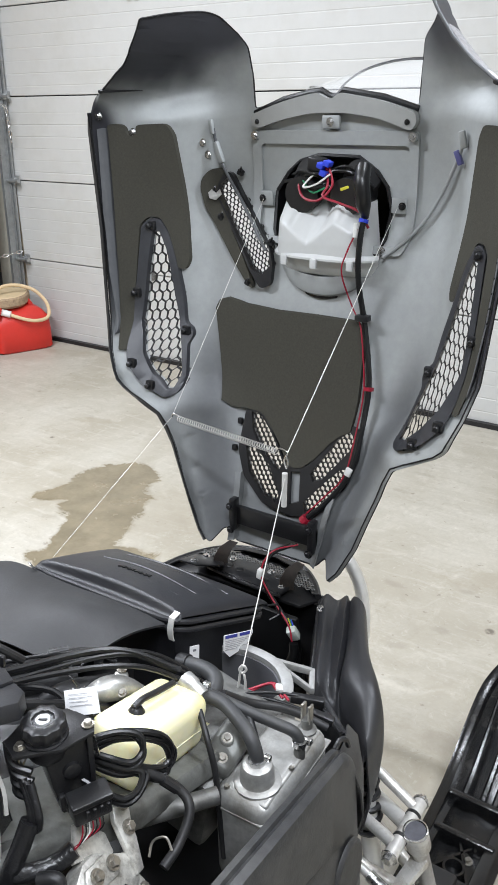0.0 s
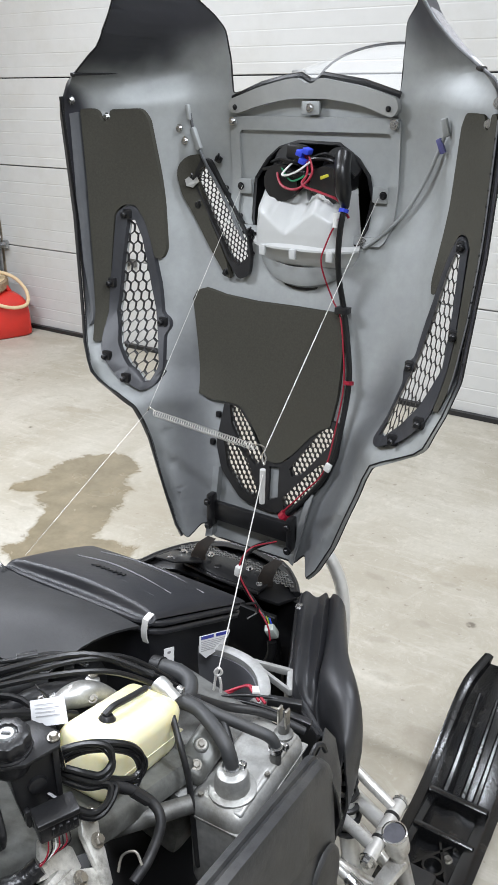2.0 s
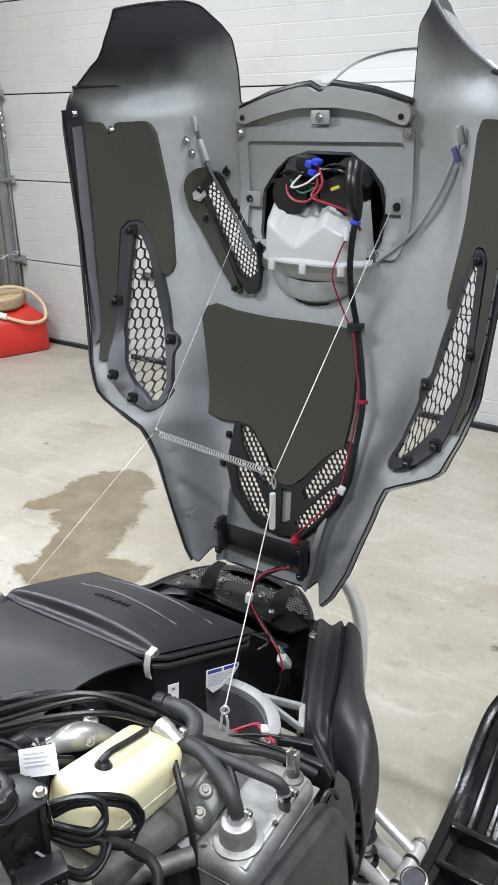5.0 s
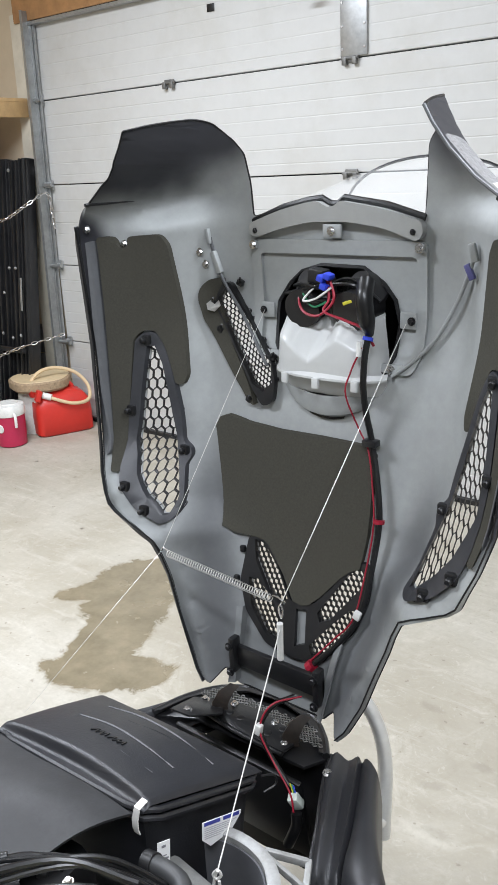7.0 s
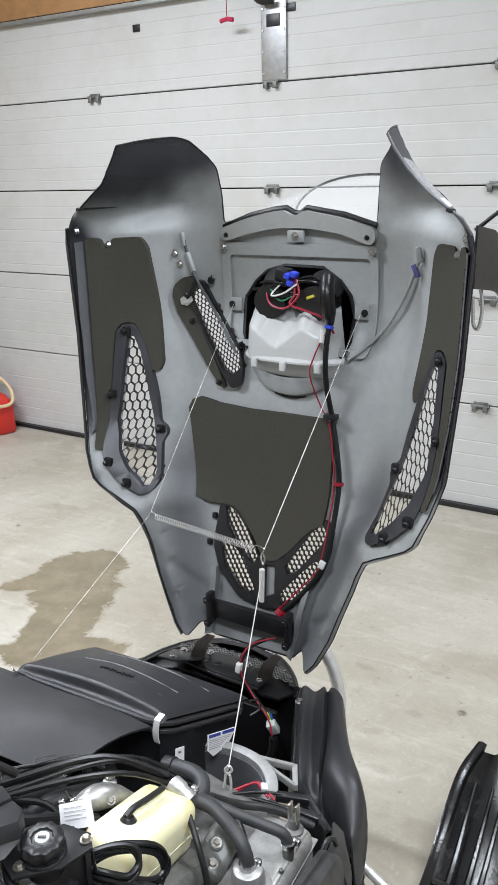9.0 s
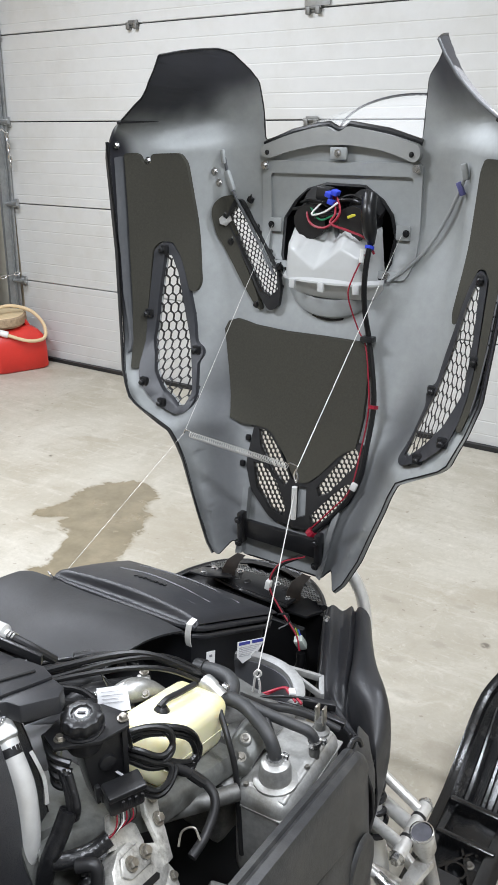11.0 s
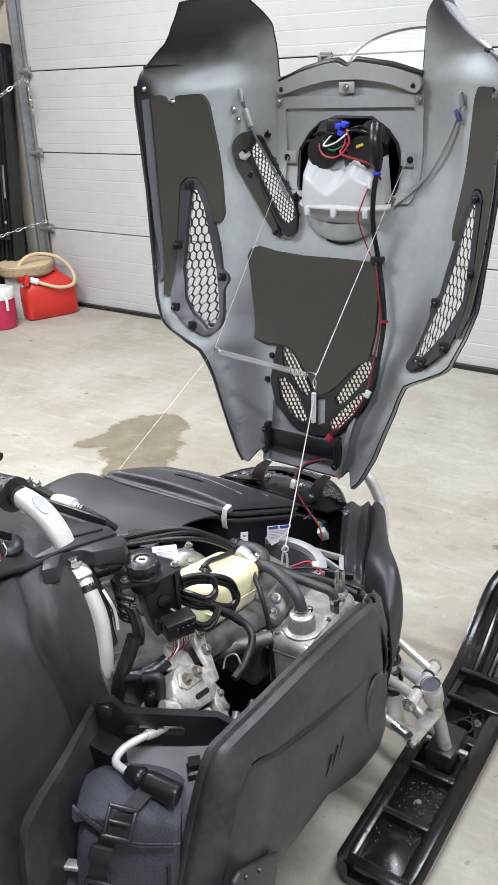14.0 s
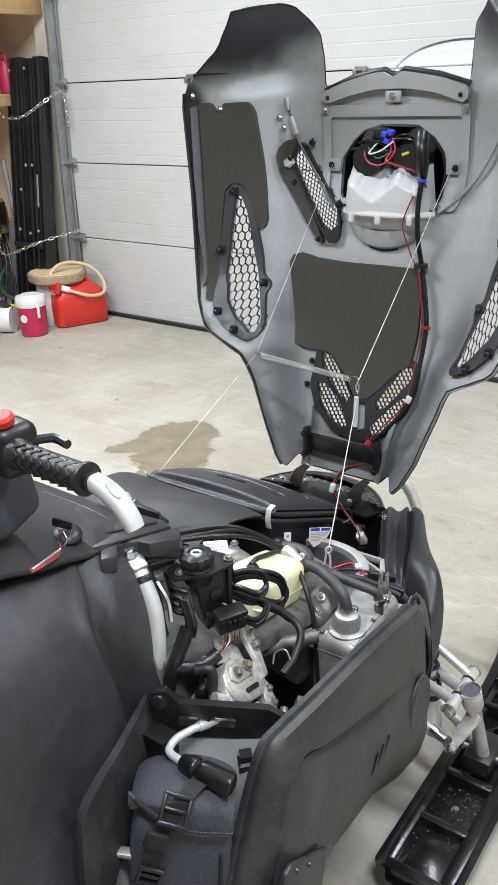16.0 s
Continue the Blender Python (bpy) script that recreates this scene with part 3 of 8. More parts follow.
fw = tagged(new("foundation"), "grey concrete block base of the corner walls", "wall base", kind="structure")
WORLD[fw] = Matrix()
M_BLOCK = mat("grey_concrete_block", (0.2, 0.2, 0.195), 0.85, var=0.2, scale=60, dirt=(0.12, 0.12, 0.115), dscale=5, damt=0.6, bump=0.5, bscale=120)
for row in range(3):
    for k in range(3):
        x = -1.99 + 0.4 * k - 0.2 * (row % 2)
        x0, x1 = max(x, -1.995), min(x + 0.39, -1.14)
        if x1 - x0 > 0.05:
            part("block", box(((x0 + x1) / 2, DY + 0.004, 0.1 + 0.2 * row), (x1 - x0, 0.02, 0.19), bev=0.004), M_BLOCK, fw)
    for k in range(5):
        y = 4.12 - 0.4 * k - 0.2 * (row % 2)
        part("block", box((-1.994, y + 0.19, 0.1 + 0.2 * row), (0.02, 0.39, 0.19), bev=0.004), M_BLOCK, fw)

for lx, ly in LAMPS:
    f = thing("ceiling_light", (lx, ly, 3.0), "long white fluorescent ceiling light", "ceiling light", "ceiling lights")
    part("housing", box((lx, ly, 2.975), (1.3, 0.2, 0.05), bev=0.01), M_WHITEW, f)
    for dy in (-0.05, 0.05):
        part("tube", rod((lx - 0.6, ly + dy, 2.945), (lx + 0.6, ly + dy, 2.945), 0.013), M_LABEL, f, "white glass tube")

# ---- things in the corner ----


def shelf(z, depth, y0, y1, w=0.055):
    s = part("shelf_board", box((-2.0 + depth / 2, (y0 + y1) / 2, z), (depth, y1 - y0, 0.018)), M_WOOD)
    tagged(s, "pine board shelf fixed along the side wall", "shelf", "wall shelves")
    part("front_rail", box((-2.0 + depth - 0.02, (y0 + y1) / 2, z - 0.009 - w / 2), (0.038, y1 - y0, w), bev=0.003), M_WOOD, s)
    return s


shelf(1.945, 0.86, 2.4, 4.48, 0.085)
shelf(1.41, 0.62, 2.4, 4.46)
shelf(0.60, 0.40, 2.4, 4.46)

rack = thing("trailer_guides", (-1.24, 4.22, 0.0), "tall black plastic guide rails standing upright in the corner", "guide rails")
for i, (dx, dy, w, h, tilt) in enumerate(((-0.165, 0.02, 0.075, 1.61, 0.3), (-0.085, -0.01, 0.085, 1.63, 0), (-0.015, 0.03, 0.05, 1.62, -0.2), (0.04, 0.0, 0.055, 1.62, 0.2), (0.09, 0.02, 0.045, 1.63, 0))):
    x, y = -1.24 + dx, 4.32 + dy
    b = box((x, y, h / 2), (w, 0.07, h), (-7, tilt, 0), 0.008)
    box((x - w * 0.35, y - 0.045, h / 2), (0.014, 0.03, h), (-7, tilt, 0), 0.004, b)
    box((x + w * 0.35, y - 0.045, h / 2), (0.014, 0.03, h), (-7, tilt, 0), 0.004, b)
    g = part("guide_rail", b, M_BLACK, rack)
part("wear_strip", box((-1.145, 4.255, 0.84), (0.011, 0.006, 0.2), (-7, 0, 0)), M_GALV, rack, "worn pale strip")
for x, z in ((-1.32, 1.55), (-1.18, 1.56), (-1.21, 1.0), (-1.15, 1.0), (-1.3, 0.6), (-1.2, 0.58), (-1.12, 0.6), (-1.27, 0.85)):
    part("rail_bolt", bolt((x, 4.22 - 0.12 * (0.8 - z), z), (0, -1, 0), 0.007), M_GALV, rack, "small bolt head")
part("foot_bar", box((-1.25, 4.2, 0.5), (0.26, 0.03, 0.03), (-7, 0, 0), 0.004), M_BLACK, rack, "black cross bar")


def chain(points, r=0.0035):
    """Links along a hanging path, each turned a quarter from the last."""
    path = smooth_path(points, 12)
    bm = bmesh.new()
    step, acc, last, k = 0.026, 0.0, path[0], 0
    for p in path[1:]:
        acc += (p - last).length
        if acc >= step:
            acc = 0
            d = (p - last).normalized()
            side = d.orthogonal().normalized()
            side = (Matrix.Rotation(radians(90 * (k % 2) + 20), 3, d) @ side)
            ring = [p + d * 0.019 * math.cos(a) + side * 0.009 * math.sin(a) for a in [2 * math.pi * i / 10 for i in range(11)]]
            tube(ring, r, 6, 1, bm, cap=False)
            k += 1
        last = p
    return bm


for pts, lab in ((((-1.42, 4.24, 1.32), (-1.3, 4.23, 1.28), (-1.15, 4.23, 1.29), (-1.02, 4.3, 1.37), (-0.99, 4.42, 1.42), (-0.985, 4.44, 1.3), (-0.985, 4.445, 1.22)), "bright steel chain looped across the upright guide rails"), (((-1.6, 4.28, 0.6), (-1.5, 4.16, 0.49), (-1.38, 4.1, 0.445), (-1.25, 4.1, 0.475), (-1.1, 4.2, 0.535), (-0.98, 4.42, 0.58)), "bright steel chain across the lower guide rails")):
    tagged(part("chain", chain(pts), M_STEEL), lab, "chain", "corner chains")


def fuel_can(at, turn):
    t = thing("fuel_can", at, "red plastic fuel can with a beige pour hose", "fuel can")
    L = lambda x, y, z: Vector(at) + Matrix.Rotation(radians(turn), 3, "Z") @ V(x, y, z)
    rings = []
    for z, w, d, sh in ((0.0, 0.16, 0.105, 0), (0.012, 0.176, 0.118, 0), (0.13, 0.176, 0.118, 0), (0.2, 0.17, 0.115, 0), (0.245, 0.135, 0.09, 0.0), (0.268, 0.09, 0.06, 0.0), (0.272, 0.05, 0.03, 0)):
        ring = []
        for k in range(28):
            a = 2 * math.pi * k / 28
            cx, cy = math.cos(a), math.sin(a)
            p = 0.32
            ring.append(L(w * math.copysign(abs(cx) ** p, cx) + sh, d * math.copysign(abs(cy) ** p, cy), z))
        rings.append(ring)
    part("body", loft(rings), M_CANRED, t, sharp=50)
    part("handle", tube([L(-0.1, 0, 0.235), L(-0.085, 0, 0.3), L(-0.03, 0, 0.318), L(0.06, 0, 0.3), L(0.1, 0, 0.235)], 0.016, 10, 5), M_CANRED, t)
    part("filler_neck", rod(L(-0.13, -0.02, 0.2), L(-0.155, -0.035, 0.27), 0.03, 16), M_WHITEW, t, "white threaded collar")
    part("cap", rod(L(-0.155, -0.035, 0.262), L(-0.17, -0.045, 0.305), 0.034, 16), M_CANRED, t, "red cap")
    part("hose_collar", rod(L(-0.12, -0.09, 0.262), L(-0.075, -0.115, 0.247), 0.02, 14), M_WHITEW, t, "white hose collar")
    part("hose_tag", box(L(-0.15, -0.1, 0.265), (0.03, 0.05, 0.07), (0, 20, turn), 0.006), M_CANRED, t, "red plastic hose tag")
    part("pour_hose", tube([L(-0.16, -0.05, 0.28), L(-0.09, -0.11, 0.25), L(0.04, -0.15, 0.2), L(0.15, -0.12, 0.2), L(0.175, -0.05, 0.27), L(0.12, 0.0, 0.35), L(0.02, 0.03, 0.39), L(-0.08, 0.02, 0.39), L(-0.15, 0.0, 0.35), L(-0.17, -0.03, 0.3)], 0.011, 10, 6), M_TUBEBEIGE, t, "curled beige vinyl hose")
    return t


fuel_can((-0.935, 4.28, 0), 66)

jug = thing("drink_jug", (-0.975, 3.93, 0), "crimson insulated drink jug with a white lid", "drink jug")
jx, jy = -0.975, 3.93
part("body", lathe([(0.07, 0), (0.083, 0.006), (0.088, 0.1), (0.09, 0.19)], (jx, jy, 0), seg=32), M_JUG, jug)
part("lid", lathe([(0.094, 0.19), (0.096, 0.195), (0.096, 0.235), (0.09, 0.25), (0.06, 0.256), (0.058, 0.262)], (jx, jy, 0), seg=32), M_WHITEW, jug, "white screw lid")
part("badge", lathe([(0.026, 0), (0.024, 0.004)], (jx + 0.02, jy - 0.086, 0.12), (0.22, -1, 0), 18), M_WHITEW, jug, "worn round white badge")
part("side_handle", tube([(jx + 0.09, jy - 0.03, 0.21), (jx + 0.108, jy - 0.035, 0.19), (jx + 0.106, jy - 0.035, 0.13)], 0.009, 8, 4), M_WHITEW, jug, "white carrying loop")

log = thing("log_slice", (-1.05, 4.24, 0), "bark-edged log slice lying on an upturned pail", "log slice")
part("bark", lathe([(0.175, 0.275), (0.19, 0.29), (0.19, 0.33), (0.18, 0.34)], (-1.05, 4.24, 0), seg=36, wave=5, wamp=0.03), M_BARK, log)
part("top_face", lathe([(0.178, 0.339), (0.175, 0.343)], (-1.05, 4.24, 0), seg=36, wave=5, wamp=0.03), M_LOGTOP, log, "pale sawn wood face")
tagged(part("pail", lathe([(0.145, 0), (0.15, 0.01), (0.125, 0.27), (0.12, 0.275)], (-1.08, 4.24, 0), seg=28), M_WHITEW), "white plastic pail upturned under the log slice", "pail")

rj = thing("red_jug", (-1.45, 4.39, 1.42), "small dull red plastic fuel jug on the shelf", "fuel jug")
part("body", lathe([(0.045, 0), (0.052, 0.008), (0.052, 0.15), (0.042, 0.19), (0.02, 0.205)], (-1.45, 4.39, 1.42), seg=20), M_JUG, rj)
part("handle", tube([(-1.475, 4.37, 1.585), (-1.48, 4.37, 1.64), (-1.45, 4.37, 1.66), (-1.42, 4.37, 1.64), (-1.415, 4.37, 1.58)], 0.011, 8, 4), M_JUG, rj)
tl = thing("garden_tool", (-1.54, 4.23, 1.42), "black and lime-green power tool lying on the shelf", "power tool")
part("motor_housing", box((-1.56, 4.25, 1.52), (0.12, 0.16, 0.18), (0, 12, 10), 0.03), M_BLACK, tl)
part("grip", tube([(-1.57, 4.23, 1.58), (-1.56, 4.21, 1.68), (-1.52, 4.21, 1.71), (-1.49, 4.22, 1.62)], 0.02, 8, 5), M_BLACK, tl)
part("cover", box((-1.49, 4.19, 1.475), (0.06, 0.07, 0.08), (0, -15, 0), 0.015), M_LIME, tl, "lime-green cover")
part("trigger_pad", box((-1.51, 4.18, 1.56), (0.03, 0.03, 0.03), (0, 20, 0), 0.006), M_WHITEW, tl, "pale trigger pad")
part("vent_plate", box((-1.56, 4.17, 1.6), (0.05, 0.02, 0.07), (0, 12, 10), 0.006), M_LIME, tl, "green vent plate")
bt = thing("battery_box", (-1.55, 4.2, 0.61), "black plastic box standing on the lower shelf", "box")
part("case", box((-1.55, 4.2, 0.675), (0.09, 0.12, 0.13), bev=0.008), M_BLACK, bt)
part("lid", box((-1.55, 4.2, 0.748), (0.096, 0.126, 0.016), bev=0.004), M_BLACK, bt)

lad = thing("step_ladder", (-1.62, 3.9, 0), "white aluminium step ladder leaning by the shelves", "ladder")
for y in (3.86, 4.12):
    part("rail", box((-1.655, y, 0.46), (0.02, 0.05, 0.96), (0, -13, 0), 0.004), M_WHITEW, lad, "white ladder rail")
for k in range(4):
    part("step", box((-1.59 - 0.06 * k, 3.99, 0.14 + 0.24 * k), (0.07, 0.24, 0.025), bev=0.004), M_WHITEW, lad, "flat white step")

ch = thing("floor_trimmer", (-1.38, 3.85, 0), "black and lime-green garden machine lying on the floor", "garden machine")
part("engine_cover", box((-1.42, 3.82, 0.1), (0.22, 0.24, 0.17), (0, 0, 20), 0.04), M_BLACK, ch)
part("green_cover", box((-1.45, 3.8, 0.2), (0.13, 0.12, 0.05), (0, 10, 20), 0.015), M_LIME, ch, "lime-green top cover")
part("drum", rod((-1.2, 3.86, 0.085), (-1.13, 3.9, 0.085), 0.085, 20), M_WHITEW, ch, "white round hub")
part("guard", tube([(-1.3, 3.8, 0.02), (-1.24, 3.78, 0.15), (-1.18, 3.84, 0.2), (-1.14, 3.9, 0.15)], 0.02, 8, 5), M_BLACK, ch)
for dx, dy in ((-0.1, -0.12), (0.06, -0.14)):
    part("wheel", lathe([(0.03, -0.02), (0.06, -0.016), (0.065, 0.0), (0.06, 0.016), (0.03, 0.02)], (-1.4 + dx, 3.8 + dy, 0.065), (0.3, -1, 0), 20), M_RUBBER, ch, "black ridged wheel")
part("frame_bar", tube([(-1.5, 3.75, 0.05), (-1.44, 3.72, 0.2), (-1.34, 3.76, 0.26), (-1.26, 3.84, 0.2)], 0.011, 8, 5), M_GALV, ch, "grey tubular frame")
part("tank", box((-1.36, 3.74, 0.17), (0.09, 0.08, 0.06), (0, 0, 25), 0.015), M_WHITEW, ch, "dusty white tank")
part("cord", tube([(-1.48, 3.86, 0.2), (-1.4, 3.9, 0.26), (-1.3, 3.88, 0.2), (-1.24, 3.8, 0.08)], 0.008, 8, 5), M_GREEN, ch, "green cord")
part("lever", tube([(-1.27, 3.98, 0.13), (-1.18, 4.0, 0.14)], 0.018, 8, 1), M_YELLOW, ch, "yellow lever")
gh = part("garden_hose", tube([(-1.95, 4.2, 0.75), (-1.8, 4.3, 0.6), (-1.65, 4.38, 0.4), (-1.75, 4.3, 0.2), (-1.55, 4.2, 0.12), (-1.3, 4.25, 0.1)], 0.012, 8, 6), mat("dull_green_vinyl", (0.05, 0.11, 0.06), 0.45))
tagged(gh, "dull green-grey hose draped below the shelf", "hose")
sp = thing("garden_spade", (-1.55, 4.36, 0), "long-handled tools leaning in the corner", "spade")
part("handle", rod((-1.5, 4.34, 0.35), (-1.66, 4.42, 1.0), 0.016, 8), M_GALV, sp)
part("blade", box((-1.48, 4.33, 0.18), (0.13, 0.01, 0.3), (8, 10, 0), 0.004), M_GALV, sp)
sw = thing("bow_saw", (-1.6, 4.3, 0), "dull red-handled saw hanging below the shelf", "saw")
part("handle", tube([(-1.63, 4.3, 0.72), (-1.58, 4.29, 0.76), (-1.55, 4.29, 0.68), (-1.56, 4.29, 0.6)], 0.014, 8, 4), M_SAW, sw)
part("blade", box((-1.54, 4.3, 0.42), (0.07, 0.004, 0.36), (0, 6, 0)), M_GALV, sw)
fk = thing("garden_fork", (-1.5, 4.3, 0), "dark wire-toothed rake and fork leaning below the shelf", "rake")
random.seed(3)
for k in range(7):
    x = -1.62 + 0.045 * k
    part("tine", tube([(x, 4.22 + random.uniform(-0.03, 0.05), 0.02), (x - 0.03 + random.uniform(-0.04, 0.04), 4.3, 0.3), (x - 0.1 + random.uniform(-0.05, 0.05), 4.36, 0.56)], 0.006, 6, 3), M_BLACK, fk, "thin dark tine")
part("shaft", rod((-1.72, 4.38, 0.56), (-1.36, 4.24, 0.06), 0.012, 8), M_WOODDARK, fk, "brown wooden shaft")
bx = thing("tool_case", (-1.62, 4.2, 0.61), "dull black tool case on the lower shelf", "case")
part("shell", box((-1.68, 4.22, 0.68), (0.13, 0.16, 0.14), (0, 0, 8), 0.012), M_BLACK, bx)
part("clasp", box((-1.62, 4.15, 0.7), (0.012, 0.02, 0.03), (0, 0, 8), 0.003), M_GALV, bx, "small metal clasp")
part("carry_grip", tube([(-1.72, 4.14, 0.74), (-1.7, 4.13, 0.785), (-1.66, 4.13, 0.785), (-1.64, 4.14, 0.74)], 0.008, 8, 4), M_BLACK, bx)
# ---- snowmobile: the open hood ----
X0 = 2.245  # the machine's centre line; it points along +y
sled = thing("snowmobile", (X0, 1.5, 0.0), "charcoal snowmobile with its hood tipped open and the engine bay bare", "snowmobile")

ZT = np.linspace(0.48, 1.64, 233)
UT = np.linspace(0, 1, 201)


def smoothed(t, xs, ys, k):
    v = np.interp(t, xs, ys)
    pad = np.concatenate([np.full(k, v[0]) + (v[0] - v[1]) * np.arange(k, 0, -1), v, np.full(k, v[-1]) + (v[-1] - v[-2]) * np.arange(1, k + 1)])
    ker = np.hanning(2 * k + 1)
    return np.convolve(pad, ker / ker.sum(), "valid")


YCT = smoothed(ZT, [0.50, 0.53, 0.64, 0.73, 0.82, 0.91, 1.03, 1.15, 1.25, 1.42, 1.60], [2.26, 2.275, 2.31, 2.35, 2.39, 2.415, 2.44, 2.47, 2.50, 2.49, 2.475], 12)
UET = smoothed(ZT, [0.50, 0.542, 0.567, 0.627, 0.692, 0.751, 0.786, 0.825, 0.848, 0.869, 0.882, 0.912, 0.95, 1.0, 1.2, 1.4, 1.44, 1.469, 1.491, 1.528, 1.56, 1.583, 1.62], [0.14, 0.158, 0.176, 0.205, 0.227, 0.248, 0.26, 0.282, 0.324, 0.361, 0.377, 0.389, 0.404, 0.42, 0.434, 0.436, 0.415, 0.386, 0.356, 0.318, 0.295, 0.283, 0.262], 4)
YET = smoothed(ZT, [0.5, 0.55, 0.63, 0.75, 0.79, 0.83, 0.9, 1.0, 1.1, 1.4, 1.47, 1.6], [2.238, 2.242, 2.253, 2.259, 2.252, 2.235, 2.228, 2.25, 2.26, 2.272, 2.265, 2.265], 4)
FT_EAR = smoothed(UT, [0, 0.52, 0.7, 0.82, 0.92, 1.0], [0, 0.0, 0.04, 0.16, 0.42, 1.0], 5)
FT = smoothed(UT, [0, 0.45, 0.62, 0.75, 0.9, 1.0], [0, 0.02, 0.12, 0.38, 0.66, 1.0], 14)


def hood_y(u, z):
    """Depth of the hood's inner face at u from the centre line and height z."""
    yc, ue, ye = (float(np.interp(z, ZT, t)) for t in (YCT, UET, YET))
    f = min(abs(u) / ue, 1)
    flank, ear = float(np.interp(f, UT, FT)), float(np.interp(f, UT, FT_EAR))
    # the ears hook round more sharply than the flanks
    w = min(1, max(0, (z - 1.4) / 0.07))
    y = yc + (ye - yc) * (flank + (ear - flank) * w * w * (3 - 2 * w))
    # a folded ridge runs from beside the lamp down to each lower corner
    ur = float(np.interp(z, [0.5, 0.6, 0.68, 0.84, 1.0, 1.15], [0.128, 0.162, 0.196, 0.25, 0.27, 0.28]))
    amp = float(np.interp(z, [0.52, 0.64, 0.84, 1.0, 1.12], [0.012, 0.03, 0.02, 0.008, 0.0]))
    d = abs(u) - ur
    y -= amp * (0.55 * math.exp(-((d / 0.03) ** 2)) + 0.45 * math.exp(-abs(d) / 0.012))
    # the lower corner of each flank swells inwards
    k = min(1, max(0, (f - 0.62) / 0.25))
    k = k * k * (3 - 2 * k) * (1 - min(1, abs(f - 0.6) / 0.4) ** 4)
    return y - 0.058 * k * math.exp(-(((z - 0.875) / (0.09 if z > 0.875 else 0.05)) ** 2))



def on_hood(u, z, off=0.0):
    return V(X0 + u, hood_y(u, z) - off, z)


def region(outer, holes=(), off=0.0, thick=0.006, grid=0.02, back=False):
    """A sheet laid on the hood: an outline with holes, in (u, z), cut fine enough to follow the curve."""
    bm = bmesh.new()
    edges = []
    for loop in (outer, *holes):
        vs = [bm.verts.new((u, 0, z)) for u, z in loop]
        edges += [bm.edges.new((a, b)) for a, b in zip(vs, vs[1:] + vs[:1])]
    bmesh.ops.triangle_fill(bm, use_beauty=True, use_dissolve=False, edges=edges, normal=(0, -1, 0))
    us, zs = [p[0] for p in outer], [p[1] for p in outer]
    for axis, lo, hi in ((0, min(us), max(us)), (2, min(zs), max(zs))):
        n = int((hi - lo) / grid)
        for k in range(1, n + 1):
            co, no = [0, 0, 0], [0, 0, 0]
            co[axis], no[axis] = lo + (hi - lo) * k / (n + 1), 1
            bmesh.ops.bisect_plane(bm, geom=bm.verts[:] + bm.edges[:] + bm.faces[:], dist=1e-6, plane_co=co, plane_no=no)
    for v in bm.verts:
        v.co = on_hood(v.co.x, v.co.z, off)
    r = bmesh.ops.extrude_face_region(bm, geom=bm.faces[:])
    bmesh.ops.translate(bm, vec=(0, thick if back else -thick, 0), verts=[g for g in r["geom"] if isinstance(g, bmesh.types.BMVert)])
    return bm


def mirror(poly):
    return [(-u, z) for u, z in poly][::-1]


def rounded(poly, r=0.012, n=3):
    """Rounds the corners of an outline."""
    out = []
    for i, p in enumerate(poly):
        a, b = V(*poly[i - 1]), V(*poly[(i + 1) % len(poly)])
        p = V(*p)
        d1, d2 = a - p, b - p
        k = min(r, d1.length * 0.45, d2.length * 0.45)
        s, e = p + d1.normalized() * k, p + d2.normalized() * k
        out += [tuple(s.lerp(p, t).lerp(p.lerp(e, t), t)) for t in [i / n for i in range(n + 1)]]
    return out


def honeycomb(poly, w, h, bar, off, thick, turn=0.0):
    """Open hexagon cells over an outline on the hood; each cell is a rim with depth."""
    bm = bmesh.new()
    cu, cz = sum(p[0] for p in poly) / len(poly), sum(p[1] for p in poly) / len(poly)
    c, s = math.cos(radians(turn)), math.sin(radians(turn))
    pitch = h * 0.75
    hexa = [(0, 0.5), (0.5, 0.25), (0.5, -0.25), (0, -0.5), (-0.5, -0.25), (-0.5, 0.25)]
    for j in range(-40, 41):
        for i in range(-40, 41):
            x, y = (i + 0.5 * (j % 2)) * w, j * pitch
            p = (cu + c * x - s * y, cz + s * x + c * y)
            if not inside(p, poly) and inset_dist(p, poly) > 0.45 * w:
                continue
            rings = []
            for f, dy in ((1.0, 0), (1 - bar, 0), (1 - bar, thick), (1.0, thick)):
                ring = []
                for hx, hz in hexa:
                    a, b = x + hx * w * f, y + hz * h * f
                    ring.append(bm.verts.new(on_hood(cu + c * a - s * b, cz + s * a + c * b, off) + V(0, dy, 0)))
                rings.append(ring)
            for a, b in zip(rings, rings[1:]):
                for k in range(6):
                    bm.faces.new((a[k], a[(k + 1) % 6], b[(k + 1) % 6], b[k]))
    return bm


HALF = [(0.1, 0.54), (0.112, 0.556), (0.128, 0.572), (0.148, 0.54), (0.158, 0.545), (0.176, 0.567), (0.205, 0.627), (0.227, 0.692), (0.248, 0.751), (0.26, 0.786), (0.276, 0.82), (0.3, 0.835), (0.324, 0.848), (0.361, 0.869), (0.377, 0.884), (0.387, 0.912), (0.4, 0.945), (0.414, 1), (0.428, 1.2), (0.436, 1.392), (0.43, 1.425), (0.414, 1.45), (0.387, 1.469), (0.357, 1.491), (0.337, 1.508), (0.318, 1.528), (0.296, 1.56), (0.284, 1.583), (0.279, 1.586), (0.27, 1.592), (0.258, 1.598), (0.245, 1.602), (0.232, 1.597), (0.212, 1.57), (0.188, 1.54), (0.182, 1.485), (0.179, 1.425)]
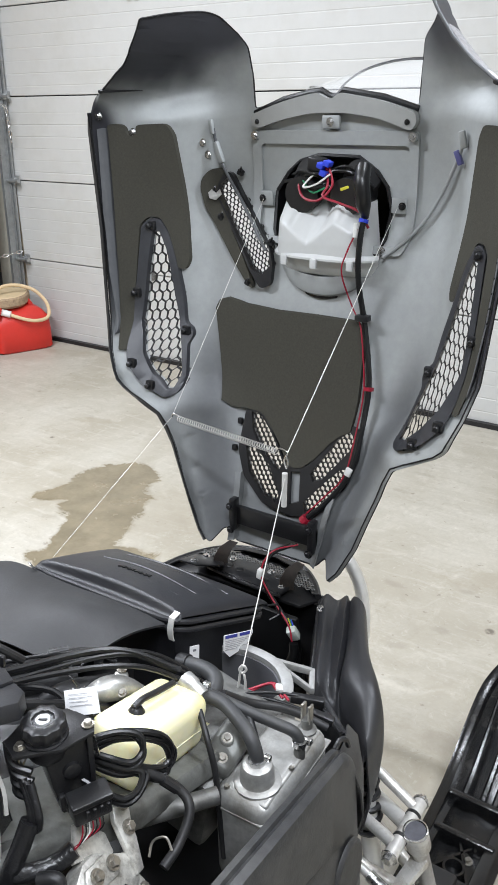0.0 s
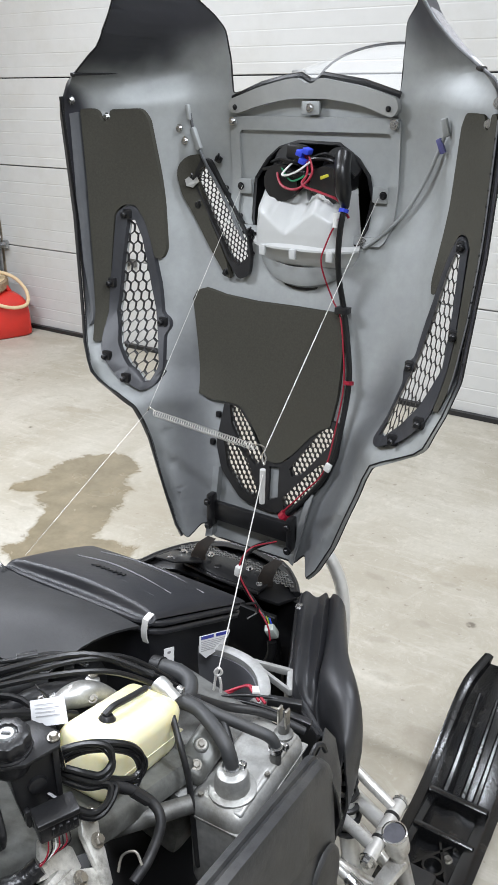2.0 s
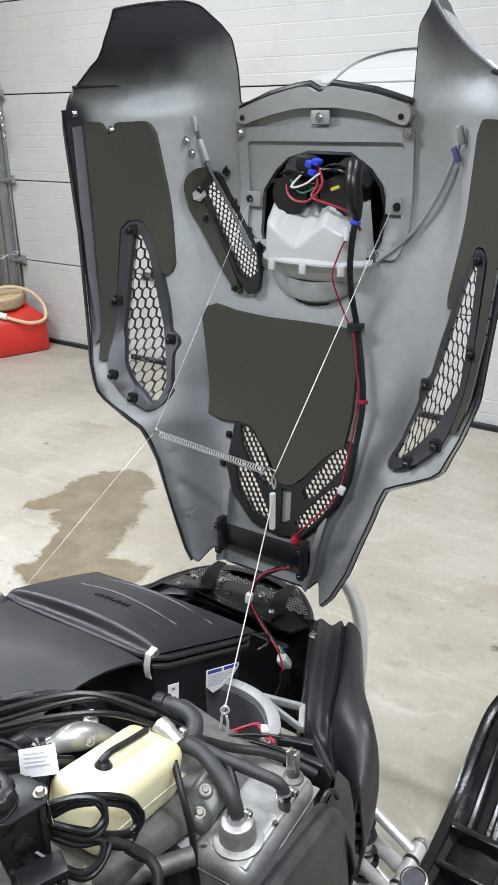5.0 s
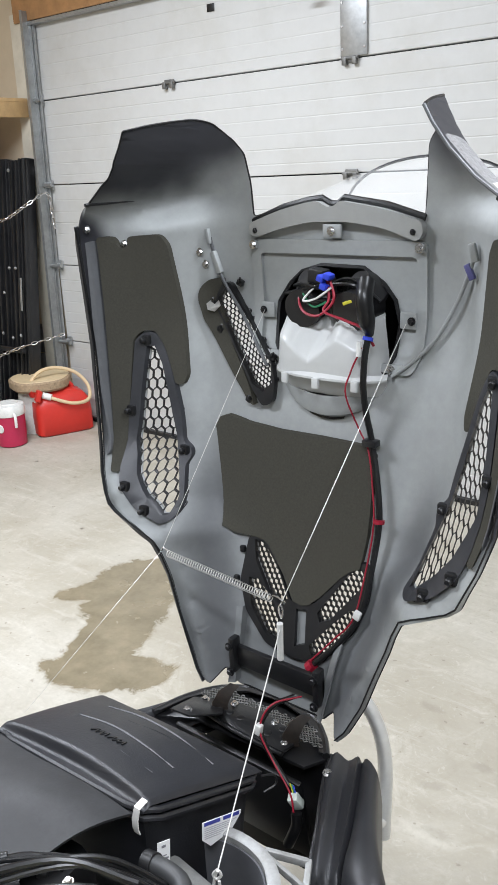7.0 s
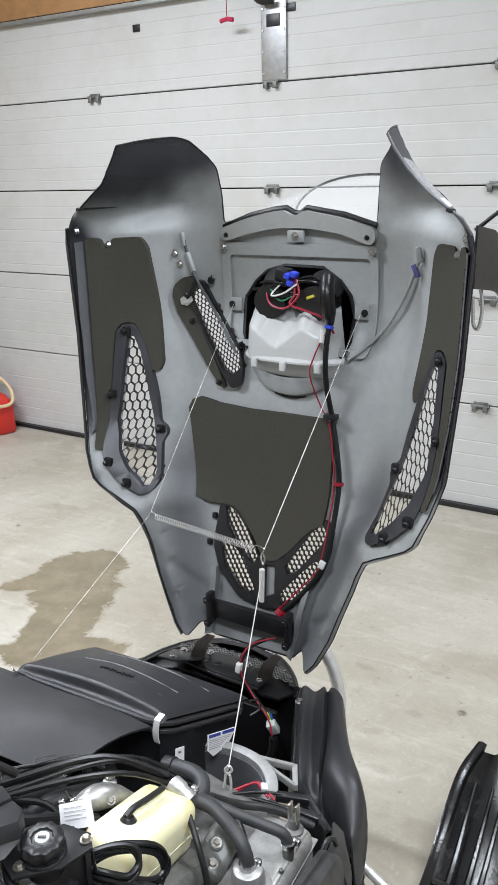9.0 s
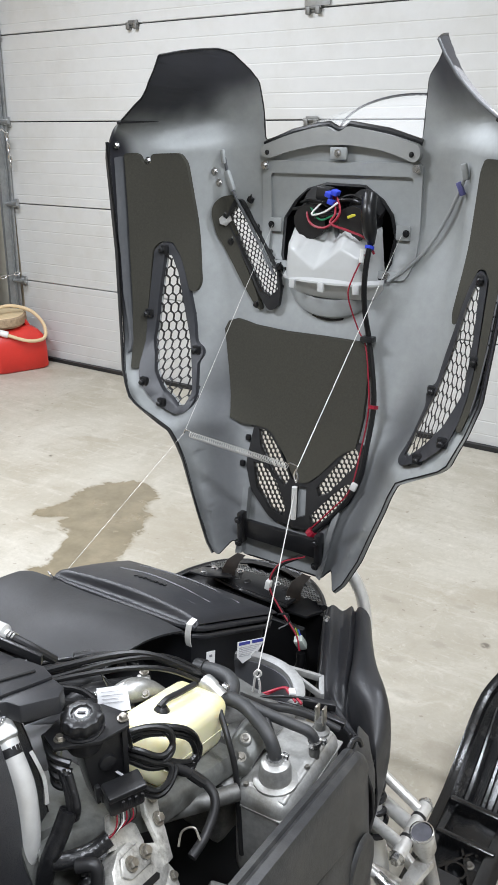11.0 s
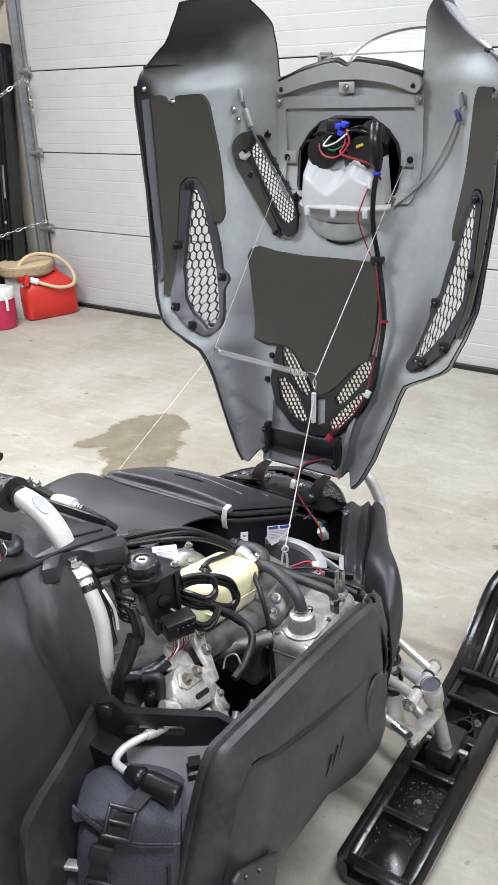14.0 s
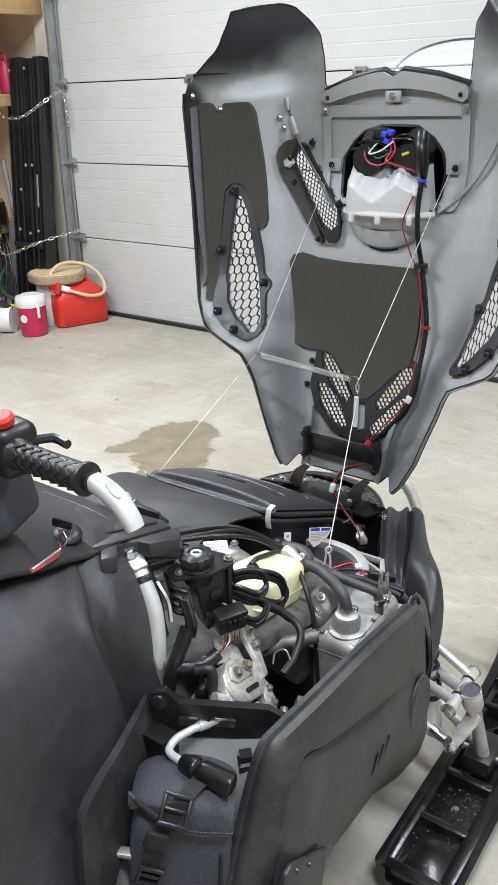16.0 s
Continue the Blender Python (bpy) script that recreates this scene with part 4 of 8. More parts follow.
ARCH = [(0.15, 1.432), (0.109, 1.442), (0.05, 1.453), (0.022, 1.456), (0.008, 1.447)]
VENT = [(-0.36, 1.185), (-0.348, 1.185), (-0.335, 1.149), (-0.313, 1.048), (-0.294, 0.975), (-0.27, 0.895), (-0.267, 0.865), (-0.278, 0.866), (-0.31, 0.898), (-0.341, 0.94), (-0.364, 1.001), (-0.364, 1.1)]
VENT_FRAME = [(-0.377, 1.2), (-0.365, 1.213), (-0.35, 1.212), (-0.333, 1.18), (-0.322, 1.14), (-0.299, 1.045), (-0.29, 0.992), (-0.275, 0.979), (-0.27, 0.964), (-0.277, 0.949), (-0.272, 0.927), (-0.26, 0.879), (-0.255, 0.857), (-0.271, 0.852), (-0.324, 0.88), (-0.362, 0.921), (-0.373, 0.953), (-0.38, 1.05), (-0.378, 1.15)]
SLANT = [(-0.259, 1.257), (-0.252, 1.278), (-0.235, 1.294), (-0.205, 1.247), (-0.127, 1.153), (-0.119, 1.118), (-0.138, 1.098), (-0.165, 1.11), (-0.213, 1.179)]
SLANT_FRAME = [(-0.262, 1.256), (-0.257, 1.28), (-0.243, 1.304), (-0.228, 1.302), (-0.202, 1.25), (-0.124, 1.155), (-0.112, 1.118), (-0.112, 1.08), (-0.135, 1.07), (-0.168, 1.105), (-0.216, 1.178)]
LOW1 = [(-0.122, 0.812), (-0.099, 0.811), (-0.055, 0.772), (-0.02, 0.726), (-0.026, 0.706), (-0.068, 0.728), (-0.11, 0.775)]
LOW2 = [(-0.118, 0.742), (-0.095, 0.743), (-0.053, 0.716), (-0.013, 0.667), (-0.016, 0.645), (-0.055, 0.655), (-0.098, 0.692)]
LOW3 = [(0.05, 0.718), (0.06, 0.704), (0.08, 0.714), (0.13, 0.782), (0.135, 0.806), (0.12, 0.814), (0.098, 0.796)]
LOW4 = [(0.047, 0.66), (0.056, 0.644), (0.085, 0.655), (0.13, 0.722), (0.136, 0.746), (0.118, 0.742), (0.086, 0.708)]
SLOTH = [(0.003, 0.713), (0.026, 0.717), (0.038, 0.66), (0.016, 0.649)]
LAMP_HOLE = [(-0.128, 1.268), (-0.1, 1.305), (-0.072, 1.328), (-0.03, 1.34), (0.06, 1.338), (0.1, 1.312), (0.122, 1.284), (0.134, 1.243), (0.13, 1.19), (0.118, 1.16), (-0.112, 1.155), (-0.126, 1.19)]
OUTLINE = rounded(HALF + ARCH + mirror(ARCH) + mirror(HALF), 0.009, 3)
SPLASH = [VENT, mirror(VENT), SLANT, LOW1, LOW2, LOW3, LOW4, LAMP_HOLE]

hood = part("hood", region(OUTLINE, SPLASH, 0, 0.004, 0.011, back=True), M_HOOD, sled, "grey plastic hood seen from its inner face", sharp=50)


def loop_tube(poly, r, off=0.0, seg=6, closed=True):
    pts = [on_hood(u, z, off) for u, z in poly]
    if closed:
        pts.append(pts[0])
    return tube(pts, r, seg, 1)


part("edge_trim", loop_tube(OUTLINE, 0.0019, -0.002), M_HOODEDGE, hood, "black outer edge of the hood")
# the moulded edge rolls inwards along both flanks and the lower legs
for sgn in (-1, 1):
    edge = [(sgn * u, z) for u, z in HALF[4:21]]
    cz = [on_hood(u, z) for u, z in edge]
    inn = [on_hood(u - sgn * 0.004, z + (0.004 if z < 0.9 else 0), 0.012) for u, z in edge]
    mid = [on_hood(u + sgn * 0.0005, z, 0.006) for u, z in edge]
    # left edge takes the black cowl material, right edge the hood grey
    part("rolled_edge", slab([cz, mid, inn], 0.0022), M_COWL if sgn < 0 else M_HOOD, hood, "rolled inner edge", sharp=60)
    part("edge_bead", tube(inn, 0.0015, 6, 1), M_HOODEDGE, hood, "black edge bead")
    leg = [(sgn * u, z) for u, z in ((0.098, 0.55), (0.103, 0.6), (0.106, 0.65), (0.112, 0.69))]
    part("leg_flange", slab([[on_hood(u, z, 0.0) for u, z in leg], [on_hood(u, z, 0.018) for u, z in leg], [on_hood(u + sgn * 0.012, z, 0.02) for u, z in leg]], 0.003), M_HOOD, hood, "folded leg flange", sharp=40)

for flip in (False, True):
    mir = mirror if flip else (lambda p: p)
    part("side_vent_frame", region(mir(rounded(VENT_FRAME, 0.016, 4)), [mir(VENT)], 0.002, 0.012, 0.03), M_FRAME, hood, "black plastic vent frame")
    part("side_vent_mesh", honeycomb(mir(VENT), 0.0128, 0.0265, 0.075, 0.006, 0.005), M_BLACK, hood, "black honeycomb vent mesh")
    foam = rounded([(-0.4145, 1.403), (-0.397, 1.402), (-0.394, 1.384), (-0.388, 1.377), (-0.382, 1.384), (-0.38, 1.4), (-0.336, 1.401), (-0.326, 1.38), (-0.313, 1.25), (-0.297, 1.122), (-0.302, 1.104), (-0.313, 1.106), (-0.322, 1.13), (-0.335, 1.185), (-0.35, 1.215), (-0.368, 1.217), (-0.381, 1.2), (-0.381, 1.05), (-0.372, 0.959), (-0.371, 0.944), (-0.384, 0.945), (-0.397, 1.001), (-0.4105, 1.2)], 0.008, 4)
    part("side_foam_pad", region(mir(foam), (), 0.001, 0.011, 0.02), M_FOAM, hood, "dark brown-grey foam pad")
    strip = [(-0.4235, 1.394), (-0.418, 1.396), (-0.416, 1.23), (-0.408, 1.105), (-0.394, 0.987), (-0.396, 0.978), (-0.413, 1.105), (-0.4215, 1.23)]
    part("side_rail", region(mir(strip), (), 0.001, 0.016, 0.03), M_RAIL, hood, "grey ribbed edge rail")
    if flip:
        for k in range(15):
            part("rail_tooth", box(on_hood(0.42 - 0.0005 * k, 1.37 - k * 0.024, 0.014), (0.006, 0.004, 0.003)), M_BLACK, hood)
    sgn = 1 if flip else -1
    for u, z in ((0.285, 0.976), (0.378, 1.06), (0.362, 1.198), (0.352, 0.919), (0.306, 0.876)):
        bm = box(on_hood(sgn * u, z, 0.012), (0.02, 0.012, 0.02), bev=0.003)
        lathe([(0.006, 0), (0.006, 0.008), (0.004, 0.01)], on_hood(sgn * u, z, 0.018), (0, -1, 0), 10, bm)
        part("vent_clip", bm, M_BLACK, hood, "black vent fixing tab")
    part("hood_bolt", bolt(on_hood(sgn * 0.42, 1.418, 0.002), (0, -1, 0), 0.006), M_STEEL, hood, "bright bolt head")
    part("hood_bolt", bolt(on_hood(sgn * 0.388, 1.386, 0.004), (0, -1, 0), 0.0055), M_STEEL, hood, "bright bolt head")
    part("edge_latch", tube([on_hood(sgn * 0.398, 1.462, -0.004), on_hood(sgn * 0.39, 1.464, 0.006), on_hood(sgn * 0.38, 1.464, 0.005), on_hood(sgn * 0.366, 1.465, 0.001)], lambda t: 0.0042 - 0.0028 * t, 8, 3), M_BLACK, hood, "black latch nib")

part("slant_vent_frame", region(rounded(SLANT_FRAME, 0.01), [SLANT], 0.004, 0.012, 0.03), M_BLACK, hood, "slanting black vent frame")
part("slant_vent_mesh", honeycomb(SLANT, 0.0098, 0.011, 0.11, 0.008, 0.004, 30), M_BLACK, hood, "small slanting honeycomb mesh")
SPONGE = rounded([(-0.289, 1.27), (-0.286, 1.292), (-0.271, 1.309), (-0.247, 1.312), (-0.246, 1.298), (-0.26, 1.27), (-0.222, 1.185), (-0.17, 1.1), (-0.155, 1.068), (-0.17, 1.075), (-0.204, 1.115), (-0.258, 1.194), (-0.28, 1.23)], 0.01, 4)
part("slant_foam_strip", region(SPONGE, (), 0.001, 0.014, 0.03), M_FOAM, hood, "narrow foam strip")
part("slant_rod", tube([on_hood(-0.264, 1.39, 0.01), on_hood(-0.256, 1.351, 0.014), on_hood(-0.236, 1.304, 0.022), on_hood(-0.198, 1.24, 0.024), on_hood(-0.13, 1.15, 0.022)], 0.0034, 8, 4), M_RAIL, hood, "thin grey rod")
part("rod_clip", box(on_hood(-0.266, 1.392, 0.012), (0.009, 0.01, 0.03), (0, -8, 0), 0.003), M_HOOD, hood, "grey retaining clip")
part("steel_tab", extrude_poly([on_hood(u, z, 0.022) for u, z in ((-0.272, 1.262), (-0.266, 1.268), (-0.258, 1.26), (-0.25, 1.268), (-0.246, 1.258), (-0.258, 1.246), (-0.27, 1.25))], V(0, -0.002, 0)), M_ALU, hood, "bent steel tab")
part("rod_clip", box(on_hood(-0.252, 1.342, 0.016), (0.012, 0.012, 0.045), (0, -22, 0), 0.003), M_HOOD, hood, "grey retaining clip")
for u, z in ((-0.286, 1.362), (-0.279, 1.338)):
    part("hood_bolt", bolt(on_hood(u, z, 0.003), (0.1, -1, 0.1), 0.0052), M_STEEL, hood, "bright bolt head")
for u, z in ((-0.21, 1.302), (-0.25, 1.21), (-0.125, 1.165), (-0.17, 1.08), (-0.268, 1.262)):
    bm = box(on_hood(u, z, 0.012), (0.014, 0.012, 0.013), (0, 25, 0), 0.003)
    rod(on_hood(u, z, 0.014), on_hood(u + 0.012, z + 0.012, 0.03), 0.004, 8, bm, 0.002)
    part("vent_clip", bm, M_BLACK, hood, "black vent fixing tab")

PAD = [(-0.238, 1.022), (-0.231, 1.04), (-0.215, 1.045), (-0.17, 1.035), (-0.09, 1.03), (0.0, 1.031), (0.095, 1.031), (0.122, 1.016), (0.123, 0.97), (0.126, 0.876), (0.121, 0.814), (0.1, 0.803), (0.082, 0.786), (0.052, 0.748), (0.029, 0.727), (0.012, 0.722), (-0.007, 0.725), (-0.04, 0.765), (-0.085, 0.808), (-0.1, 0.816), (-0.165, 0.82), (-0.19, 0.832), (-0.2, 0.86)]
part("centre_foam_pad", region(PAD, (), 0.001, 0.012, 0.02), M_FOAM, hood, "large dark foam pad")
FRAME2 = [(-0.135, 0.818), (-0.11, 0.826), (-0.088, 0.815), (-0.012, 0.722), (0.04, 0.731), (0.105, 0.822), (0.135, 0.826), (0.15, 0.806), (0.154, 0.766), (0.138, 0.71), (0.098, 0.668), (0.061, 0.634), (0.017, 0.628), (-0.048, 0.636), (-0.108, 0.682), (-0.134, 0.735)]
part("lower_vent_frame", region(rounded(FRAME2, 0.01), [LOW1, LOW2, LOW3, LOW4, SLOTH], 0.003, 0.008, 0.03), M_BLACK, hood, "black lower vent frame")
for p in (LOW1, LOW2, LOW3, LOW4):
    part("lower_vent_mesh", honeycomb(p, 0.0112, 0.0125, 0.12, 0.006, 0.006, 10), M_BLACK, hood, "fine black honeycomb mesh")
for z in (0.79, 0.735):
    part("vent_clip", box(on_hood(-0.143, z, 0.008), (0.012, 0.01, 0.014), bev=0.003), M_BLACK, hood, "black vent fixing tab")

# the panel round the lamp, its flanges and the arched top strip
PANEL = [(-0.183, 1.205), (-0.183, 1.386), (0.186, 1.386), (0.186, 1.2), (0.17, 1.16), (-0.165, 1.165)]
INNER = [(-0.162, 1.2), (-0.162, 1.36), (0.168, 1.36), (0.168, 1.2), (0.155, 1.175), (-0.15, 1.178)]
part("lamp_panel_flange", region(rounded(PANEL, 0.012), [rounded(INNER, 0.01)], 0.001, 0.007, 0.03), M_HOOD, hood, "raised grey flange")
STRIP = [(-0.178, 1.415), (-0.109, 1.438), (-0.05, 1.451), (-0.022, 1.454), (-0.004, 1.444), (0.01, 1.444), (0.024, 1.454), (0.109, 1.44), (0.18, 1.42), (0.184, 1.4), (0.172, 1.386), (0.11, 1.408), (0.04, 1.418), (-0.04, 1.418), (-0.11, 1.405), (-0.16, 1.39), (-0.176, 1.395)]
part("top_strip", region(rounded(STRIP, 0.02, 5), (), 0.002, 0.016, 0.012), mat("satin_grey_strip", (0.45, 0.46, 0.45), 0.2, metal=0.3, var=0.05), hood, "satin grey arched strip")
part("seal", loop_tube([(-0.178, 1.418), (-0.109, 1.443), (-0.05, 1.455), (-0.022, 1.458), (-0.004, 1.448), (0.01, 1.448), (0.024, 1.458), (0.109, 1.445), (0.18, 1.424)], 0.006, 0.0, 8, False), M_HOODEDGE, hood, "black rubber seal")
for u, z in ((-0.172, 1.376), (0.176, 1.376), (0.003, 1.402)):
    bm = box(on_hood(u, z, 0.012), (0.04 if u == 0.003 else 0.016, 0.008, 0.026 if u == 0.003 else 0.016), bev=0.004)
    part("boss", bm, M_HOOD, hood)
    part("hood_bolt", bolt(on_hood(u, z, 0.016), (0, -1, 0), 0.0055), M_STEEL, hood, "bright bolt head")
for u in (-0.163, 0.165):
    part("hood_bolt", bolt(on_hood(u, 1.402, 0.018), (0, -1, 0), 0.0035), M_BLACK, hood, "dark screw")
for u in (-0.15, 0.152):
    bm = box(on_hood(u, 1.252, 0.009), (0.032, 0.006, 0.03), bev=0.003)
    part("cable_bracket", bm, M_HOOD, hood, "steel cable bracket")
    part("hood_bolt", bolt(on_hood(u + math.copysign(0.008, u), 1.252, 0.013), (0, -1, 0), 0.005), M_BLACK, hood, "dark bolt")

# lamp bucket behind the hole
ring0 = [on_hood(u, z, -0.004) for u, z in LAMP_HOLE]
ring1 = [V(X0 + u * 0.95, 2.64, 1.25 + (z - 1.25) * 0.95) for u, z in LAMP_HOLE]
bm = loft([ring0, ring1], caps=False)
bm.faces.new([bm.verts.new(p) for p in ring1])
part("lamp_bucket", bm, M_HOODEDGE, hood, "dark lamp recess")
part("hole_rim", loop_tube(LAMP_HOLE, 0.004, 0.002), M_HOODEDGE, hood, "black rim round the lamp opening")


def lamp_body():
    """A flat milky front with a waved upper step, and facets that lean back to two low crowns."""
    rows = []
    for j in range(31):
        row = []
        for i in range(65):
            q = -1 + 2 * i / 64
            top = 1.264 - 0.03 * math.exp(-(((q - 0.1) / 0.13) ** 2)) - 0.014 * abs(q) ** 6
            step = float(np.interp(q, [-1, -0.62, -0.15, 0.42, 0.72, 1], [1.226, 1.21, 1.176, 1.222, 1.204, 1.21]))
            v = min(j / 26, 1)
            z = 1.152 + (top - 1.152) * v
            s = max(0.0, z - step)
            bulge = 0.078 - 0.014 * abs(q) ** 3 - 0.85 * s - 0.1 * max(0.0, 1.18 - z)
            # a valley parts the two lobes, and slanting creases cross the upper facets
            bulge -= 0.012 * math.exp(-(((q - 0.1) / 0.12) ** 2)) * min(1, s / 0.03)
            for c in (-0.55, 0.5):
                bulge -= 0.003 * math.exp(-(((q - c - 1.5 * s) / 0.03) ** 2)) * min(1, s / 0.012)
            bulge -= 0.012 * max(0, j - 26)
            half = 0.112 - 0.012 * v
            row.append(V(X0 + 0.004 + q * half, 2.49 - bulge * (1 - q ** 12), z + 0.001 * max(0, j - 26)))
        rows.append(row)
    return slab(rows, 0.003)


lamp = part("headlight_housing", lamp_body(), M_LAMPW, hood, "white two-lobed headlight housing", sharp=60)
bm = bmesh.new()
rows = []
for z, y, half in ((1.16, 2.415, 0.119), (1.152, 2.408, 0.121), (1.148, 2.408, 0.12), (1.146, 2.418, 0.116), (1.118, 2.43, 0.11), (1.112, 2.44, 0.108)):
    rows.append([V(X0 + 0.01 + half * math.sin(a), y + 0.055 * (1 - math.cos(a)) ** 1.2, z) for a in [radians(-80 + 160 * k / 24) for k in range(25)]])
part("skirt", slab(rows, 0.004, bm), M_LAMPW, lamp, "white flanged skirt", sharp=40)
for u in (-0.075, 0.0, 0.075):
    part("lamp_clip", box((X0 + 0.01 + u, 2.404 + abs(u) * 0.15, 1.142), (0.014, 0.008, 0.02), bev=0.002), M_LAMPW, lamp)
rows = []
for z, y, half in ((1.112, 2.43, 0.112), (1.09, 2.428, 0.108), (1.075, 2.432, 0.1), (1.066, 2.45, 0.09)):
    rows.append([V(X0 + 0.005 + half * math.sin(a), y + 0.05 * (1 - math.cos(a)), z + 0.045 * (1 - math.cos(a))) for a in [radians(-75 + 150 * k / 24) for k in range(25)]])
part("lamp_cradle", slab(rows, 0.004), M_HOOD, hood, "curved grey lamp cradle")
part("cradle_lip", tube([V(X0 + 0.005 + 0.09 * math.sin(a), 2.448 + 0.05 * (1 - math.cos(a)), 1.066 + 0.045 * (1 - math.cos(a))) for a in [radians(-75 + 150 * k / 16) for k in range(17)]], 0.004, 6, 1), M_HOODEDGE, hood, "dark lip")
for sx in (-1, 1):
    part("bulb_holder", rod((X0 + 0.01 + sx * 0.055, 2.5, 1.275), (X0 + 0.01 + sx * 0.05, 2.44, 1.268), 0.036, 18), M_BLACK, lamp, "black bulb holder")
    part("boot", lathe([(0.04, 0), (0.042, 0.01), (0.03, 0.03), (0.018, 0.045)], (X0 + 0.01 + sx * 0.055, 2.5, 1.29), (0, -0.7, 0.7), 18), M_RUBBER, lamp, "black rubber bulb boot")

# wiring at the lamp and down the hood
random.seed(7)
for k in range(9):
    a, b = random.uniform(-0.1, -0.02), random.uniform(0.02, 0.11)
    pts = [V(X0 + a, 2.5 - random.uniform(0, 0.04), random.uniform(1.26, 1.31)), V(X0 + random.uniform(-0.05, 0.05), 2.46 - random.uniform(0, 0.04), random.uniform(1.28, 1.33)), V(X0 + b, 2.47, random.uniform(1.27, 1.32))]
    part("lamp_wire", tube(pts, 0.0035, 6, 6), M_WIRE, hood)
part("lamp_wire", tube([(X0 + 0.02, 2.44, 1.325), (X0 + 0.035, 2.43, 1.29), (X0 + 0.01, 2.42, 1.262), (X0 - 0.03, 2.43, 1.265), (X0 - 0.045, 2.44, 1.29), (X0 - 0.02, 2.45, 1.305)], 0.0025, 6, 6), M_RED, hood, "looped red wire")
part("lamp_wire", tube([(X0 + 0.015, 2.44, 1.325), (X0 + 0.025, 2.43, 1.29), (X0 + 0.02, 2.42, 1.27), (X0 + 0.06, 2.42, 1.258), (X0 + 0.1, 2.42, 1.245), (X0 + 0.115, 2.43, 1.215)], 0.0025, 6, 6), M_RED, hood, "red wire")
part("lamp_wire", tube([(X0 - 0.01, 2.44, 1.31), (X0 - 0.03, 2.43, 1.285), (X0 + 0.0, 2.425, 1.29), (X0 + 0.03, 2.43, 1.31)], 0.002, 6, 6), M_WHITEW, hood, "grey-white wire")
part("lamp_wire", tube([(X0 - 0.04, 2.44, 1.3), (X0 - 0.01, 2.43, 1.275), (X0 + 0.02, 2.43, 1.285)], 0.002, 6, 6), M_GREEN, hood, "green wire")
part("yellow_tab", box((X0 + 0.058, 2.44, 1.285), (0.02, 0.006, 0.006), (0, -20, 0), 0.001), M_YELLOWW, hood, "yellow tab")
for dx, dz in ((0, 0), (0.014, 0.004), (0.006, -0.014)):
    part("connector", box((X0 + 0.008 + dx, 2.435, 1.325 + dz), (0.014, 0.02, 0.011), (0, 20, 0), 0.002), M_BLUE, hood, "blue plastic connector")
part("relay", box((X0 - 0.015, 2.46, 1.325), (0.03, 0.03, 0.026), (0, 8, 0), 0.003), M_BLACK, hood, "black relay")
part("loom_boot", tube([(X0 + 0.1, 2.43, 1.325), (X0 + 0.108, 2.41, 1.3), (X0 + 0.112, 2.41, 1.265), (X0 + 0.11, 2.425, 1.235)], lambda t: 0.015 if t < 0.7 else 0.015 - 0.026 * (t - 0.7), 12, 5), M_WIRE, hood, "glossy black loom boot")


def hood_run(pts, r, off, m, name, label=""):
    return part(name, tube([p if len(p) == 3 else on_hood(p[0], p[1], off) for p in pts], r, 10, 6), m, hood, label)


hood_run([V(X0 + 0.11, 2.424, 1.242), V(X0 + 0.108, 2.412, 1.2), V(X0 + 0.107, 2.408, 1.15), V(X0 + 0.108, 2.415, 1.1), (0.118, 1.04), (0.14, 0.96), (0.15, 0.9), (0.152, 0.82), (0.15, 0.765), (0.134, 0.72), (0.1, 0.672), (0.062, 0.63)], 0.0058, 0.02, M_WIRE, "wiring_loom", "taped black wiring loom")
hood_run([V(X0 + 0.104, 2.408, 1.216), V(X0 + 0.084, 2.403, 1.17), V(X0 + 0.076, 2.4, 1.13), (0.09, 1.06), (0.112, 1.03), (0.128, 0.97), (0.14, 0.9), (0.14, 0.82), (0.135, 0.74), (0.1, 0.69), (0.06, 0.64)], 0.0016, 0.022, M_RED, "loom_wire", "thin red wire")
part("white_connector", tube([V(X0 + 0.1, 2.408, 1.226), V(X0 + 0.099, 2.406, 1.2)], 0.0048, 8, 1), M_WHITEW, hood, "white bullet connector")
part("blue_tape", tube([V(X0 + 0.1095, 2.421, 1.232), V(X0 + 0.109, 2.419, 1.226)], 0.0095, 10, 1), M_BLUE, hood, "blue tape band")
part("red_tape", tube([on_hood(0.1495, 0.912, 0.022), on_hood(0.15, 0.905, 0.022)], 0.0105, 10, 1), M_RED, hood, "red tape band")
part("red_tape", tube([on_hood(0.07, 0.64, 0.022), on_hood(0.062, 0.63, 0.022)], 0.0115, 10, 1), M_RED, hood, "red tape band")
part("loom_tie", box(on_hood(0.117, 1.043, 0.024), (0.028, 0.02, 0.012), bev=0.002), M_BLACK, hood, "black cable clamp")
part("loom_tag", box(on_hood(0.146, 0.752, 0.03), (0.014, 0.008, 0.018), (0, 20, 0), 0.002), M_WHITEW, hood, "white plastic connector")
